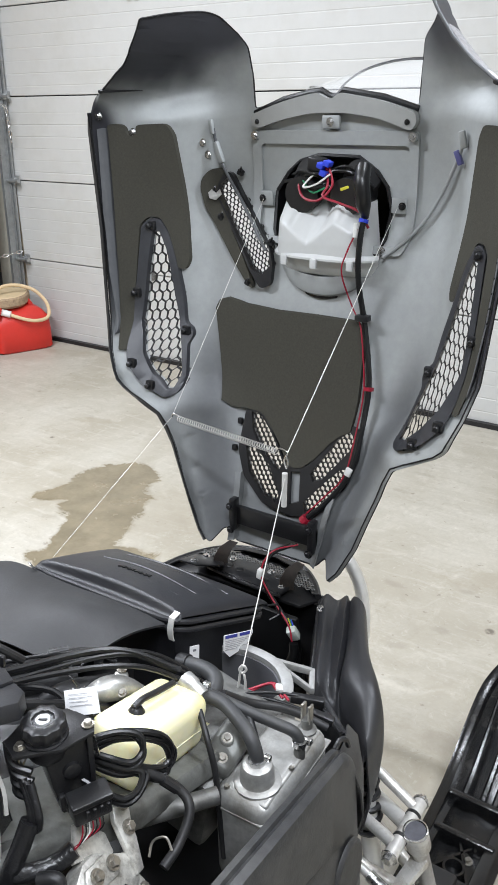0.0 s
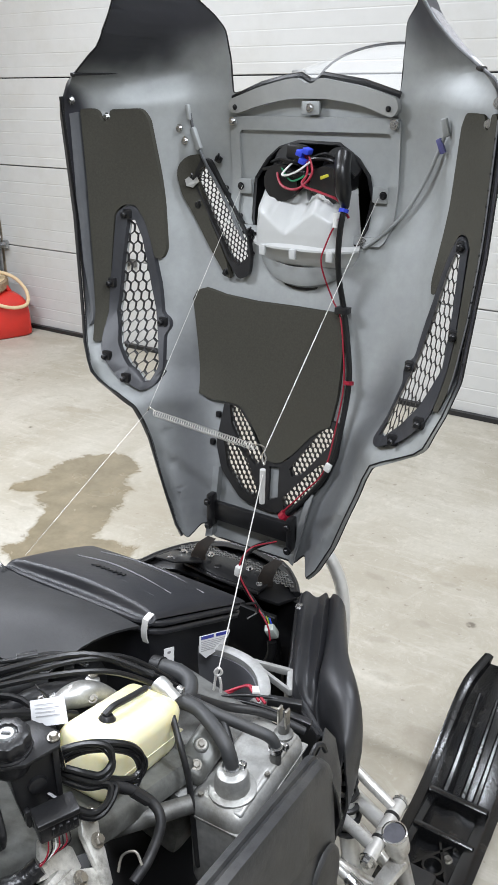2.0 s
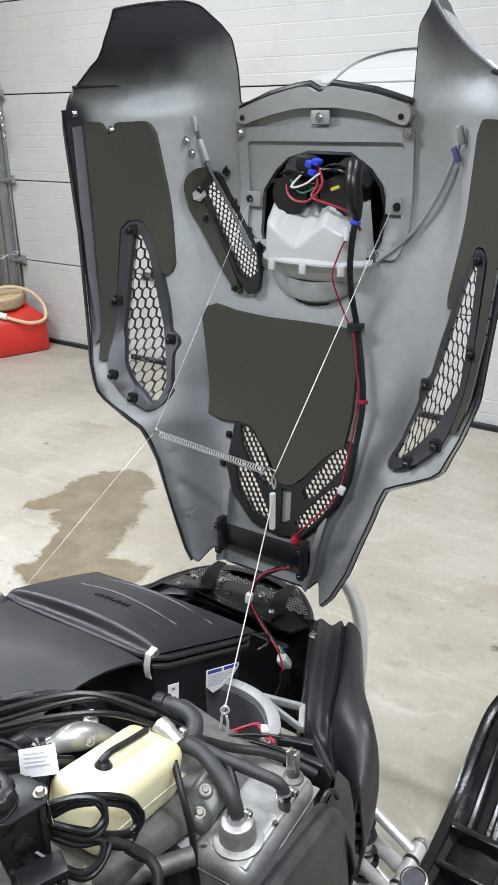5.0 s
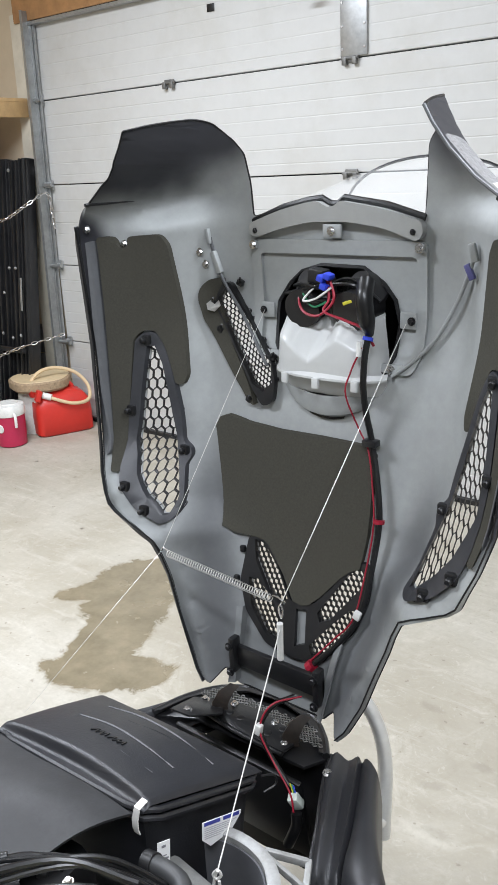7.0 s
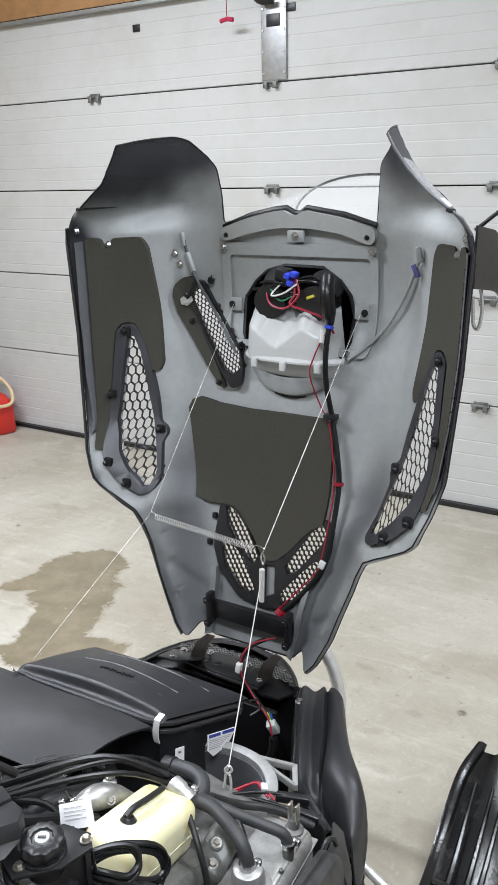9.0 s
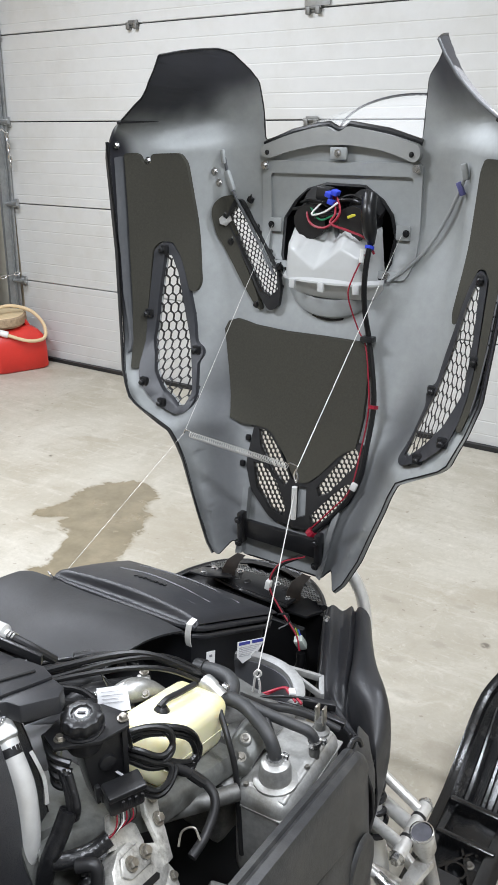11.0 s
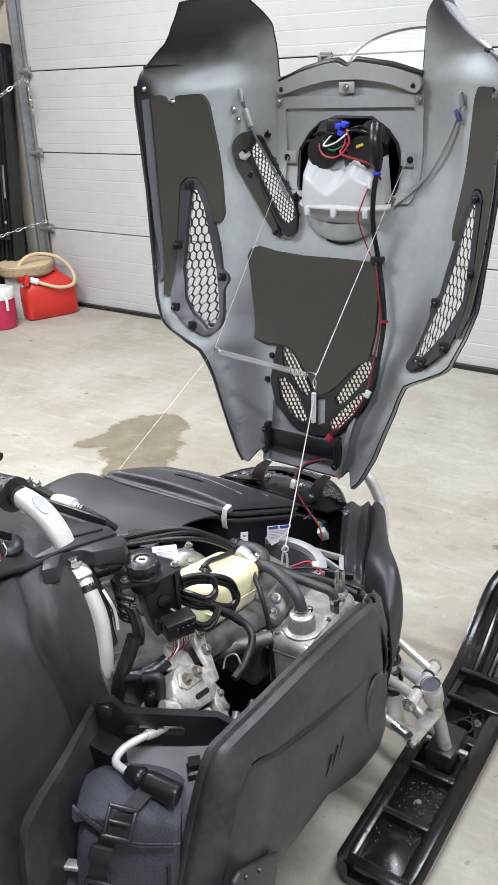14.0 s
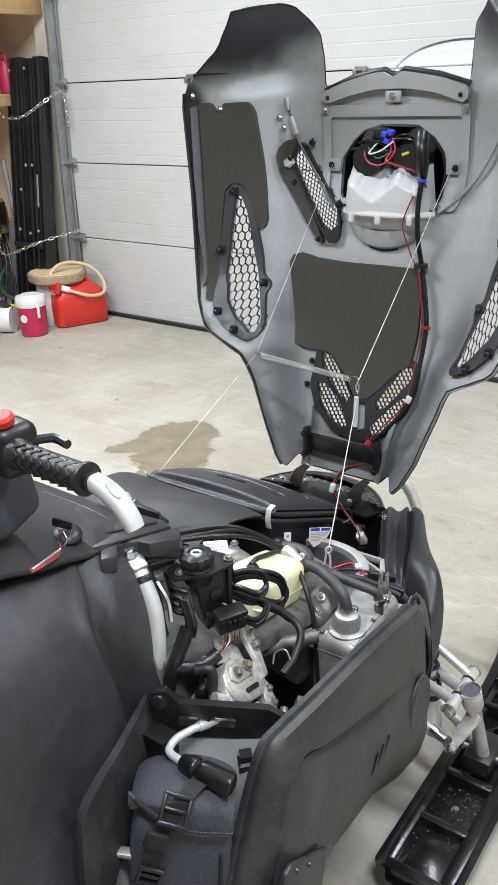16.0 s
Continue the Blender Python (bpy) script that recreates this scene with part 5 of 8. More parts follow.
# the thin stay on the other side
hood_run([(0.285, 1.37), (0.275, 1.344), (0.245, 1.285), (0.209, 1.227), (0.17, 1.185), (0.135, 1.157)], 0.0034, 0.012, M_HOOD, "stay_rod", "grey stay rod")
part("stay_clip", box(on_hood(0.277, 1.345, 0.014), (0.01, 0.01, 0.026), (0, -25, 0), 0.002), mat("violet_clip", (0.1, 0.1, 0.25), 0.4), hood, "blue-violet clip")
part("stay_clip", box(on_hood(0.284, 1.375, 0.012), (0.012, 0.01, 0.03), (0, -15, 0), 0.003), M_HOOD, hood)
part("hood_bolt", bolt(on_hood(0.128, 1.166, 0.006), (0, -1, 0), 0.006), M_STEEL, hood, "bright bolt head")

# ear lip on the outside of the hood, with its silver film
EAR = [(0.283, 1.583), (0.296, 1.56), (0.318, 1.528), (0.337, 1.508), (0.357, 1.491), (0.387, 1.469), (0.414, 1.45), (0.43, 1.425)]
# light caught by the ear edge is painted in as a pale tube
part("ear_edge", loop_tube(EAR, 0.0026, 0.001, 8, False), M_RAIL, hood, "pale ear edge, its glint put into the colour")
FILM = [(0.3, 1.548), (0.314, 1.527), (0.352, 1.49), (0.382, 1.467), (0.368, 1.464), (0.338, 1.484), (0.302, 1.518), (0.287, 1.54)]
part("ear_film", region(rounded(FILM, 0.006), (), -0.006, 0.001, 0.012), M_REFLECT, hood, "silver reflective film")
FILM_END = [(0.36, 1.481), (0.378, 1.468), (0.366, 1.466), (0.35, 1.48)]
part("ear_film", region(FILM_END, (), -0.0075, 0.001, 0.012), M_LABEL, hood, "white film end")
part("shoulder", slab([[V(X0 + 0.437, 2.275, 1.44), V(X0 + 0.45, 2.33, 1.43), V(X0 + 0.45, 2.42, 1.4), V(X0 + 0.43, 2.5, 1.36)], [V(X0 + 0.437, 2.275, 1.34), V(X0 + 0.452, 2.34, 1.33), V(X0 + 0.455, 2.42, 1.31), V(X0 + 0.43, 2.5, 1.28)]], 0.004), M_PANEL, hood, "charcoal outer shoulder")
part("mirror", lathe([(0.02, 0), (0.06, 0.03), (0.075, 0.07), (0.07, 0.1)], (X0 + 0.4, 2.5, 1.34), (0.75, 0.6, 0.1), 18), M_BLACK, hood, "black mirror housing")
part("mirror_loop", tube([(X0 + 0.38, 2.46, 1.42), (X0 + 0.43, 2.47, 1.46), (X0 + 0.45, 2.48, 1.455), (X0 + 0.43, 2.48, 1.42), (X0 + 0.4, 2.48, 1.4)], 0.004, 6, 5), M_BLACK, hood, "thin black wire loop")
part("lower_loop", tube([(X0 + 0.395, 2.46, 1.33), (X0 + 0.4, 2.47, 1.28), (X0 + 0.395, 2.47, 1.24), (X0 + 0.385, 2.47, 1.25), (X0 + 0.385, 2.46, 1.3)], 0.004, 6, 5), M_STEEL, hood, "bright wire loop")

# windshield reaching out beyond the hood
rows = []
for y, w, z0, z1 in ((2.5, 0.18, 1.4, 1.452), (2.6, 0.195, 1.4, 1.478), (2.72, 0.205, 1.4, 1.502), (2.85, 0.208, 1.4, 1.52)):
    rows.append([V(X0 + 0.01 + w * math.sin(a), y, z0 + (z1 - z0) * math.cos(a) ** 0.8 if abs(a) < 1.56 else z0) for a in [radians(-88 + 176 * k / 24) for k in range(25)]])
ws = part("windshield", slab(rows, 0.003), M_WINDSHIELD, hood, "clear plastic windshield")
part("windshield_rim", tube(rows[-1], 0.003, 6, 1), M_HOODEDGE, ws, "black rim of the windshield")

# hinge bracket at the foot of the hood
hb = part("hinge_bracket", box((X0 + 0.0, 2.268, 0.612), (0.21, 0.012, 0.044), bev=0.003), M_BLACK, sled, "black steel hinge bracket")
for u in (-0.098, 0.098):
    part("end_plate", box((X0 + u, 2.262, 0.615), (0.014, 0.022, 0.075), bev=0.003), M_BLACK, hb)
    part("hinge_bolt", bolt((X0 + u, 2.247, 0.638), (0, -1, 0), 0.006), M_BLACK, hb)
    part("hinge_bolt", bolt((X0 + u, 2.247, 0.582), (0, -1, 0), 0.006), M_BLACK, hb)
for u in (-0.105, 0.065):
    part("hinge_arm", slab(smooth_rows([[V(X0 + u - 0.012, 2.205, 0.5), V(X0 + u - 0.012, 2.207, 0.525), V(X0 + u - 0.006, 2.222, 0.546), V(X0 + u + 0.006, 2.245, 0.556)], [V(X0 + u + 0.012, 2.225, 0.5), V(X0 + u + 0.012, 2.226, 0.52), V(X0 + u + 0.015, 2.238, 0.538), V(X0 + u + 0.02, 2.256, 0.548)]], 4), 0.005), M_HINGE, hb, "curved black hinge arm")

# tension spring, cables and hooks
def cable(a, b, name="cable", r=0.0008):
    return part(name, rod(a, b, r, 6), M_CABLE, sled, "thin bright steel cable")


CL, CR = V(2.097, 2.47, 1.254), V(2.397, 2.475, 1.248)
SL, SR = V(2.066, 2.168, 0.856), V(2.346, 2.157, 0.842)
HOOKR = V(2.46, 1.84, 0.622)
LEFT = V(1.971, 1.898, 0.632)
cable(CL, SL, r=0.0005), cable(SL, LEFT, r=0.00035), cable(CR, SR)
cable(V(2.345, 2.154, 0.80), HOOKR, r=0.0011)
part("shackle", tube([(2.346, 2.157, 0.842), (2.341, 2.156, 0.83), (2.346, 2.155, 0.815), (2.35, 2.155, 0.828), (2.346, 2.156, 0.838)], 0.0018, 6, 4), M_STEEL, sled, "small steel shackle")
pts = []
for i in range(44 * 10 + 1):
    t = i / 440
    c = SL.lerp(SR, 0.06 + 0.86 * t)
    a = 2 * math.pi * i / 10
    pts.append(c + V(0.0, 0.006 * math.cos(a), 0.006 * math.sin(a)))
part("tension_spring", tube(pts, 0.0009, 5, 1), M_CABLE, sled, "coiled steel tension spring")
for a, b in ((SL, SL.lerp(SR, 0.06)), (SL.lerp(SR, 0.92), SR)):
    part("spring_hook", tube([a, a.lerp(b, 0.3) + V(0, 0, 0.008), b + V(0, 0, 0.006), b], 0.0016, 6, 4), M_STEEL, sled)
part("cable_sleeve", tube([(2.345, 2.152, 0.806), (2.3435, 2.153, 0.775), (2.341, 2.155, 0.735)], 0.0055, 10, 3, hollow=0.004), mat("clear_sleeve", (0.6, 0.6, 0.58), 0.35), sled, "clear plastic cable sleeve")
part("cable_hook", tube([HOOKR + V(*d) for d in ((0, 0, 0.004), (-0.005, -0.003, -0.004), (0.0, -0.002, -0.01), (0.005, 0.002, -0.004), (0.001, 0.0, 0.003), (-0.004, -0.002, -0.012), (-0.006, -0.004, -0.032), (-0.008, -0.006, -0.05), (-0.002, -0.004, -0.056), (0.003, -0.002, -0.05), (0.004, 0.0, -0.03), (0.002, 0.0, -0.014))], 0.0022, 8, 4), M_CABLE, sled, "bent steel wire hook")
# ---- snowmobile: engine bay and body ----


def hose(pts, r, m, name, label="", seg=12, parent=None):
    return part(name, tube(pts, r, seg, 6), m, parent or sled, label)


def clamp(at, axis, r, parent=None):
    d = Vector(axis).normalized()
    bm = tube([Vector(at) - d * 0.004, Vector(at) + d * 0.004], r, 14, 1)
    side = d.orthogonal().normalized()
    box(Vector(at) + side * (r + 0.003), (0.01, 0.008, 0.01), bm=bm, bev=0.001)
    return part("hose_clamp", bm, M_STEEL, parent or sled, "steel hose clamp")


# tub: dark floor and walls that close the bay from below
part("belly_pan", box((X0 - 0.02, 1.7, 0.19), (0.6, 0.95, 0.02), bev=0.008), M_HOODEDGE, sled, "black belly pan")
part("pan_wall", box((X0 - 0.37, 1.66, 0.285), (0.02, 0.7, 0.18), (0, 0, 6)), M_HOODEDGE, sled)
part("pan_wall", box((X0 + 0.3, 1.98, 0.3), (0.02, 0.4, 0.24), (0, 0, 18)), M_HOODEDGE, sled)
part("pan_wall", box((X0, 2.25, 0.33), (0.34, 0.02, 0.28)), M_HOODEDGE, sled)
part("pan_wall", box((X0 - 0.05, 1.28, 0.42), (0.7, 0.03, 0.45)), M_HOODEDGE, sled)

# airbox: tapered body, crowned lid with two ribs, rim, latches and labels
AB = [V(2.028, 1.806, 0.676), V(2.342, 1.824, 0.668), V(2.354, 2.076, 0.556), V(1.985, 2.055, 0.565)]


def ab(s, t, h=0.0):
    """A point over the airbox: s across, t forward, h above the rim."""
    return (AB[0].lerp(AB[1], s)).lerp(AB[3].lerp(AB[2], s), t) + V(0, 0, h)


def ring_box(inset, h, drop=0.0):
    pts, n = [], 9
    for a, b in (((0, 0), (1, 0)), ((1, 0), (1, 1)), ((1, 1), (0, 1)), ((0, 1), (0, 0))):
        for k in range(n):
            f = k / n
            s, t = a[0] + (b[0] - a[0]) * f, a[1] + (b[1] - a[1]) * f
            c = 0.06
            s2, t2 = 0.5 + (s - 0.5) * (1 - inset), 0.5 + (t - 0.5) * (1 - inset)
            if k == 0:
                s2, t2 = 0.5 + (s2 - 0.5) * (1 - c), 0.5 + (t2 - 0.5) * (1 - c)
            pts.append(ab(s2, t2, h))
    return pts


airbox = part("airbox", loft([ring_box(0.16, -0.26), ring_box(0.1, -0.1), ring_box(0.05, -0.012), ring_box(0.05, -0.002)]), M_AIRBOX, sled, "scuffed black plastic airbox")
rows = []
for j in range(81):
    t = j / 80
    row = []
    for i in range(65):
        q = i / 64
        e = min(q, 1 - q, (1 - t) * 0.9)
        # a flat ledge along the rear edge, then a sharp step up to the crown
        tc = 0.035 + 0.06 * math.sin(math.pi * min(1, q / 0.98)) ** 0.8
        step = 1 / (1 + math.exp(-(t - tc) / 0.008))
        h = 0.003 + step * (0.007 + 0.008 * (1 - math.exp(-max(e, 0) / 0.02)) + 0.02 * (math.sin(math.pi * q) * math.sin(math.pi * max(0.12, t))) ** 0.6)
        row.append(ab(q, t, h))
    rows.append(row)


def lid_at(q, t, lift=0.0):
    return rows[round(t * 80)][round(q * 64)] + V(0, 0, lift)


lid = part("lid", slab(rows, 0.004), M_AIRBOX, airbox, "crowned black airbox lid", sharp=50)
# the ribs' highlight is painted: a paler material than the lid
for line in (((0.222, 0.48), (0.415, 0.507), (0.656, 0.48), (0.865, 0.423)), ((0.21, 0.778), (0.394, 0.84), (0.637, 0.8), (0.911, 0.706))):
    part("lid_rib", tube([lid_at(q, t, -0.0005) for q, t in line], lambda t: 0.0006 + 0.0022 * math.sin(math.pi * min(1, 0.1 + t)) ** 0.5 if t < 0.9 else 0.002, 8, 6), M_GLEAM_SCUFF, lid, "raised rib, its highlight put into a paler colour")
for line in (((0.4, 0.67), (0.62, 0.724), (0.862, 0.631)), ((0.305, 0.115), (0.226, 0.47)), ((0.62, 0.3), (0.85, 0.28))):
    part("lid_scratch", tube([lid_at(q, t, 0.0) for q, t in line], 0.0006, 5, 6), M_GLEAM_SCUFF if line[0][0] > 0.5 else M_HOODEDGE, lid, "scratched line")
part("rim", tube([*ring_box(0.0, 0.0), ring_box(0.0, 0.0)[0]], 0.0055, 8, 1), M_AIRBOX, airbox, "thick airbox rim")
part("rim", tube([*ring_box(0.01, -0.016), ring_box(0.01, -0.016)[0]], 0.006, 8, 1), M_AIRBOX, airbox)
for s, t in ((0.2, -0.01), (0.42, -0.01), (0.66, -0.01)):
    part("lid_tab", box(ab(s, t, -0.012), (0.03, 0.008, 0.012), (0, 0, 0), 0.002), M_BLACK, airbox, "black lid tab")
p = ab(0.985, -0.015, 0.0)
bm = slab([[p + V(dx, 0.012, 0.016), p + V(dx + 0.001, -0.005, 0.014), p + V(dx + 0.003, -0.013, 0.0), p + V(dx + 0.003, -0.0135, -0.014), p + V(dx + 0.003, -0.011, -0.025)] for dx in (-0.004, 0.007)], 0.002)
part("latch", bm, M_CABLE, airbox, "bright steel strap latch")
part("latch", tube([ab(0.01, -0.02, 0.004), ab(0.0, -0.04, 0.014), ab(0.02, -0.05, 0.01), ab(0.03, -0.02, 0.0), ab(0.015, -0.015, -0.014)], 0.0016, 6, 4), M_STEEL, airbox, "small wire latch")
part("latch", tube([ab(1.0, 0.93, 0.0) + V(0.012, 0, 0.012), ab(1.0, 0.98, 0) + V(0.02, 0.01, 0.008), ab(1.0, 0.98, 0) + V(0.02, 0.014, -0.014), ab(1.0, 0.93, 0) + V(0.012, 0.004, -0.024)], 0.002, 6, 4), M_BLACK, airbox, "thin wire latch")
# raised mark on the lid, kept as plain slanted bars
bm = bmesh.new()
for k in range(6):
    p = lid_at(0.41 + 0.033 * k, 0.38, 0.0005)
    box(p, (0.0025, 0.016, 0.002), (-24, 0, -24), bm=bm)
    box(p + V(0.005, 0.001, 0.0), (0.0022, 0.013, 0.002), (-24, 0, 14), bm=bm)
part("moulded_mark", bm, M_HOODEDGE, lid)
# labels on the side
o = V(2.379, 1.9, 0.612)
r_, u_ = V(0.0, 0.904, -0.427), V(0.0, 0.1, 0.995)
n_ = V(1, 0, 0.05).normalized()
lb = extrude_poly([o + r_ * a + u_ * b for a, b in ((0.0, -0.03), (0.02, -0.045), (0.07, -0.032), (0.096, -0.006), (0.096, 0.0), (0.0, 0.0))], n_ * 0.001)
wl = part("warning_label", lb, M_LABEL, airbox, "white printed label with a blue band")
bars(wl, o, r_, u_, n_, [(0.004, -0.007, 0.038, 0.006), (0.05, -0.007, 0.04, 0.006)], M_INKBLUE)
bars(wl, o, r_, u_, n_, [(0.005, -0.012 - 0.0035 * k, 0.078 - 0.008 * k, 0.001) for k in range(6)], M_INKPALE)
o2 = V(2.375, 1.814, 0.643)
sl = part("small_label", extrude_poly([o2 + r_ * a + u_ * b for a, b in ((0, -0.034), (0.026, -0.034), (0.026, 0), (0, 0))], n_ * 0.001), M_LABEL, airbox, "small white label")
bars(sl, o2, r_, u_, n_, [(0.008, -0.01, 0.008, 0.004), (0.004, -0.024, 0.014, 0.0015), (0.004, -0.03, 0.018, 0.003)])

# rubber heat flap over the intake, behind the airbox
rows = []
for j in range(9):
    t = j / 8
    row = []
    for i in range(41):
        s = i / 40
        a = V(1.9, 1.798, 0.668).lerp(V(2.325, 1.816, 0.664), s)
        b = V(1.96, 1.60, 0.665).lerp(V(2.285, 1.655, 0.668), s)
        f = math.sqrt(max(0.02, 1 - max(0.0, 1 - s / 0.22) ** 2))
        p = a.lerp(b, 0.5 + (t - 0.5) * f)
        p.z += 0.02 * math.sin(math.pi * t) + 0.012 * math.sin(math.pi * s) * (1 - 0.4 * t) + 0.004 * math.sin(9 * s + 3 * t) - 0.02 * max(0, 0.12 - s) / 0.12
        row.append(p)
    rows.append(row)
part("intake_flap", slab(rows, 0.004), M_FLAP, sled, "dull black rubber flap", sharp=60)
bm = box((2.1, 1.66, 0.5), (0.42, 0.2, 0.26), (0, 0, 4), 0.03)
part("intake_housing", bm, M_HOODEDGE, sled, "black intake housing")

# engine castings under the hoses: sheet-metal slab, casting and gap
rows = []
for j, (a, b) in enumerate((((2.36, 1.34, 0.715), (2.475, 1.352, 0.7)), ((2.37, 1.42, 0.69), (2.497, 1.45, 0.672)), ((2.38, 1.5, 0.66), (2.51, 1.515, 0.643)), ((2.38, 1.6, 0.615), (2.514, 1.6, 0.622)), ((2.38, 1.7, 0.585), (2.52, 1.69, 0.603)))):
    a, b = V(*a), V(*b)
    rows.append([a.lerp(b, k / 8) + V(0, 0, 0.004 * math.sin(math.pi * k / 8)) for k in range(9)] + [b + V(0.006, -0.002, -0.008), b + V(0.006, -0.004, -0.03)])
part("engine_cover", slab(smooth_rows(rows, 4), 0.004), M_CASTING, sled, "smooth dull grey engine cover", sharp=50)
bm = box((2.44, 1.75, 0.52), (0.17, 0.2, 0.13), (0, 12, 0), 0.012)
part("engine_casting", bm, M_ALUDULL, sled, "dull grey engine casting")
part("casting_rib", box((2.515, 1.72, 0.585), (0.05, 0.09, 0.03), (6, 22, 8), 0.012, seg=3), M_CASTING, sled, "rounded casting rib")
part("engine_flange", extrude_poly([V(2.463, 1.795, 0.556), V(2.488, 1.868, 0.556), V(2.508, 1.868, 0.556), V(2.5, 1.795, 0.556)], V(0, 0, -0.02), bev=0.003), M_ALUTANK, sled, "cast aluminium flange")
for p in ((2.518, 1.715, 0.606), (2.527, 1.69, 0.594)):
    part("engine_bolt", bolt(p, (0.4, -0.3, 0.9), 0.0052), M_BOLT, sled, "dull hex bolt")
    part("bolt_boss", lathe([(0.011, 0), (0.011, 0.008), (0.009, 0.01)], V(*p) - V(0.4, -0.3, 0.9) * 0.01, (0.4, -0.3, 0.9), 14), M_CASTING, sled)
part("cross_tube", rod((2.46, 1.505, 0.588), (2.555, 1.64, 0.585), 0.0125, 16), M_ALUDULL, sled, "grey steel cross tube")

# cast ring round the front case, its bowl and web
RING_OUT = smooth_path([V(2.35, 1.945, 0.558), V(2.385, 1.96, 0.56), V(2.43, 1.961, 0.56), V(2.468, 1.95, 0.56), V(2.498, 1.928, 0.56), V(2.517, 1.898, 0.559), V(2.513, 1.872, 0.557)], 5)
RING_IN = smooth_path([V(2.35, 1.932, 0.558), V(2.388, 1.943, 0.56), V(2.426, 1.944, 0.56), V(2.459, 1.934, 0.56), V(2.484, 1.914, 0.56), V(2.499, 1.89, 0.559), V(2.497, 1.87, 0.557)], 5)
rows = []
for a, b in zip(RING_OUT, RING_IN):
    d = (a - b).normalized()
    rows.append([a + d * 0.004 - V(0, 0, 0.13), a - V(0, 0, 0.01), a - V(0, 0, 0.002), a - d * 0.003, b + d * 0.003, b - V(0, 0, 0.002), b - V(0, 0, 0.012), b + d * 0.002 - V(0, 0, 0.05)])
M_RING = mat("dull_cast_ring", (0.31, 0.31, 0.3), 0.55, metal=0.2, var=0.15, scale=80, dirt=(0.16, 0.15, 0.13), dscale=18, damt=0.6)
ring = part("case_ring", loft(rows), M_RING, sled, "cast aluminium case ring", sharp=40)
rows = [[p.lerp(V(2.415, 1.87, p.z), 0.012 + 0.1 * f) - V(0, 0, 0.012 + 0.1 * f) for p in RING_IN] for f in (0.0, 0.35, 0.7, 1.0)]
part("case_wall", slab(rows, 0.003), M_BOWL, ring, "smooth dark grey inner wall", sharp=60)
part("case_floor", lathe([(0.07, 0), (0.07, 0.004)], V(2.42, 1.88, 0.43), (0, 0, 1), 30), M_HOODEDGE, ring)
for a, b, w in (((2.44, 1.968, 0.545), (2.49, 2.012, 0.515), 0.005), ((2.488, 2.014, 0.515), (2.514, 1.966, 0.515), 0.005), ((2.455, 1.96, 0.545), (2.513, 1.968, 0.515), 0.004)):
    a, b = V(*a), V(*b)
    n_ = (b - a).normalized().cross(V(0, 0, 1)) * w
    part("web", extrude_poly([a - n_, b - n_, b + n_, a + n_], V(0, 0, -0.014), bev=0.002), M_RING, ring, "cast triangular web")

# oil tank: rounded casting with neck, fittings and seam
ot = part("oil_tank", box((2.573, 1.75, 0.487), (0.094, 0.19, 0.172), (0, 0, 3), 0.022, seg=4), M_ALUTANK, sled, "dull aluminium oil tank", sharp=50)
part("tank_lid", box((2.573, 1.75, 0.566), (0.076, 0.168, 0.012), (0, 0, 3), 0.005, seg=3), M_ALUTANK, ot, "raised tank top", sharp=50)
part("tank_seam", box((2.573, 1.75, 0.545), (0.0965, 0.1925, 0.004), (0, 0, 3), 0.0018), M_ALUTANK, ot)
part("neck_flange", lathe([(0.034, 0), (0.034, 0.004), (0.03, 0.006)], (2.58, 1.7, 0.571), (0, 0, 1), 20), M_ALUTANK, ot, "cast neck flange")
part("tank_neck", lathe([(0.025, 0), (0.024, 0.02), (0.021, 0.03), (0.018, 0.032)], (2.58, 1.7, 0.574), (0, 0, 1), 22), M_ALUTANK, ot, "tapered aluminium tank neck")
part("filler_fitting", lathe([(0.015, 0), (0.015, 0.008), (0.009, 0.012), (0.009, 0.028)], (2.588, 1.822, 0.568), (0, 0, 1), 16), M_ALUDULL, ot, "small aluminium fitting")
for dx in (-0.006, 0.006):
    part("fitting_tab", box((2.588 + dx, 1.822, 0.606), (0.004, 0.012, 0.032), bev=0.001), M_BOLT, ot, "upright steel tab")
part("outlet_pipe", rod((2.603, 1.775, 0.565), (2.603, 1.775, 0.6), 0.0085, 14), M_ALUDULL, ot)
for p in ((2.55, 1.668, 0.573), (2.608, 1.745, 0.573)):
    part("tank_screw", lathe([(0.0045, 0), (0.0035, 0.003)], p, (0, 0, 1), 8), M_BOLT, ot)

# coolant pipes and hoses
part("coolant_neck", lathe([(0.0125, 0), (0.0138, 0.003), (0.0138, 0.018), (0.0118, 0.021), (0.0112, 0.04)], (2.438, 1.722, 0.673), (0.85, -0.1, -0.3), 20), M_ALU, sled, "cast aluminium coolant neck")
hose([(2.369, 1.803, 0.617), (2.413, 1.802, 0.623), (2.438, 1.795, 0.622), (2.45, 1.775, 0.617), (2.444, 1.755, 0.62), (2.437, 1.735, 0.638)], 0.0128, M_HOSE, "radiator_hose", "bent dark rubber hose")
part("hose_end", rod((2.362, 1.802, 0.616), (2.38, 1.803, 0.619), 0.0148, 18), M_RUBBER, sled, "thicker black hose end")
hose([(2.46, 1.722, 0.655), (2.5, 1.728, 0.654), (2.54, 1.716, 0.648), (2.566, 1.706, 0.637), (2.578, 1.701, 0.618), (2.58, 1.7, 0.6)], 0.0105, M_HOSE, "oil_hose", "thick grey rubber hose")
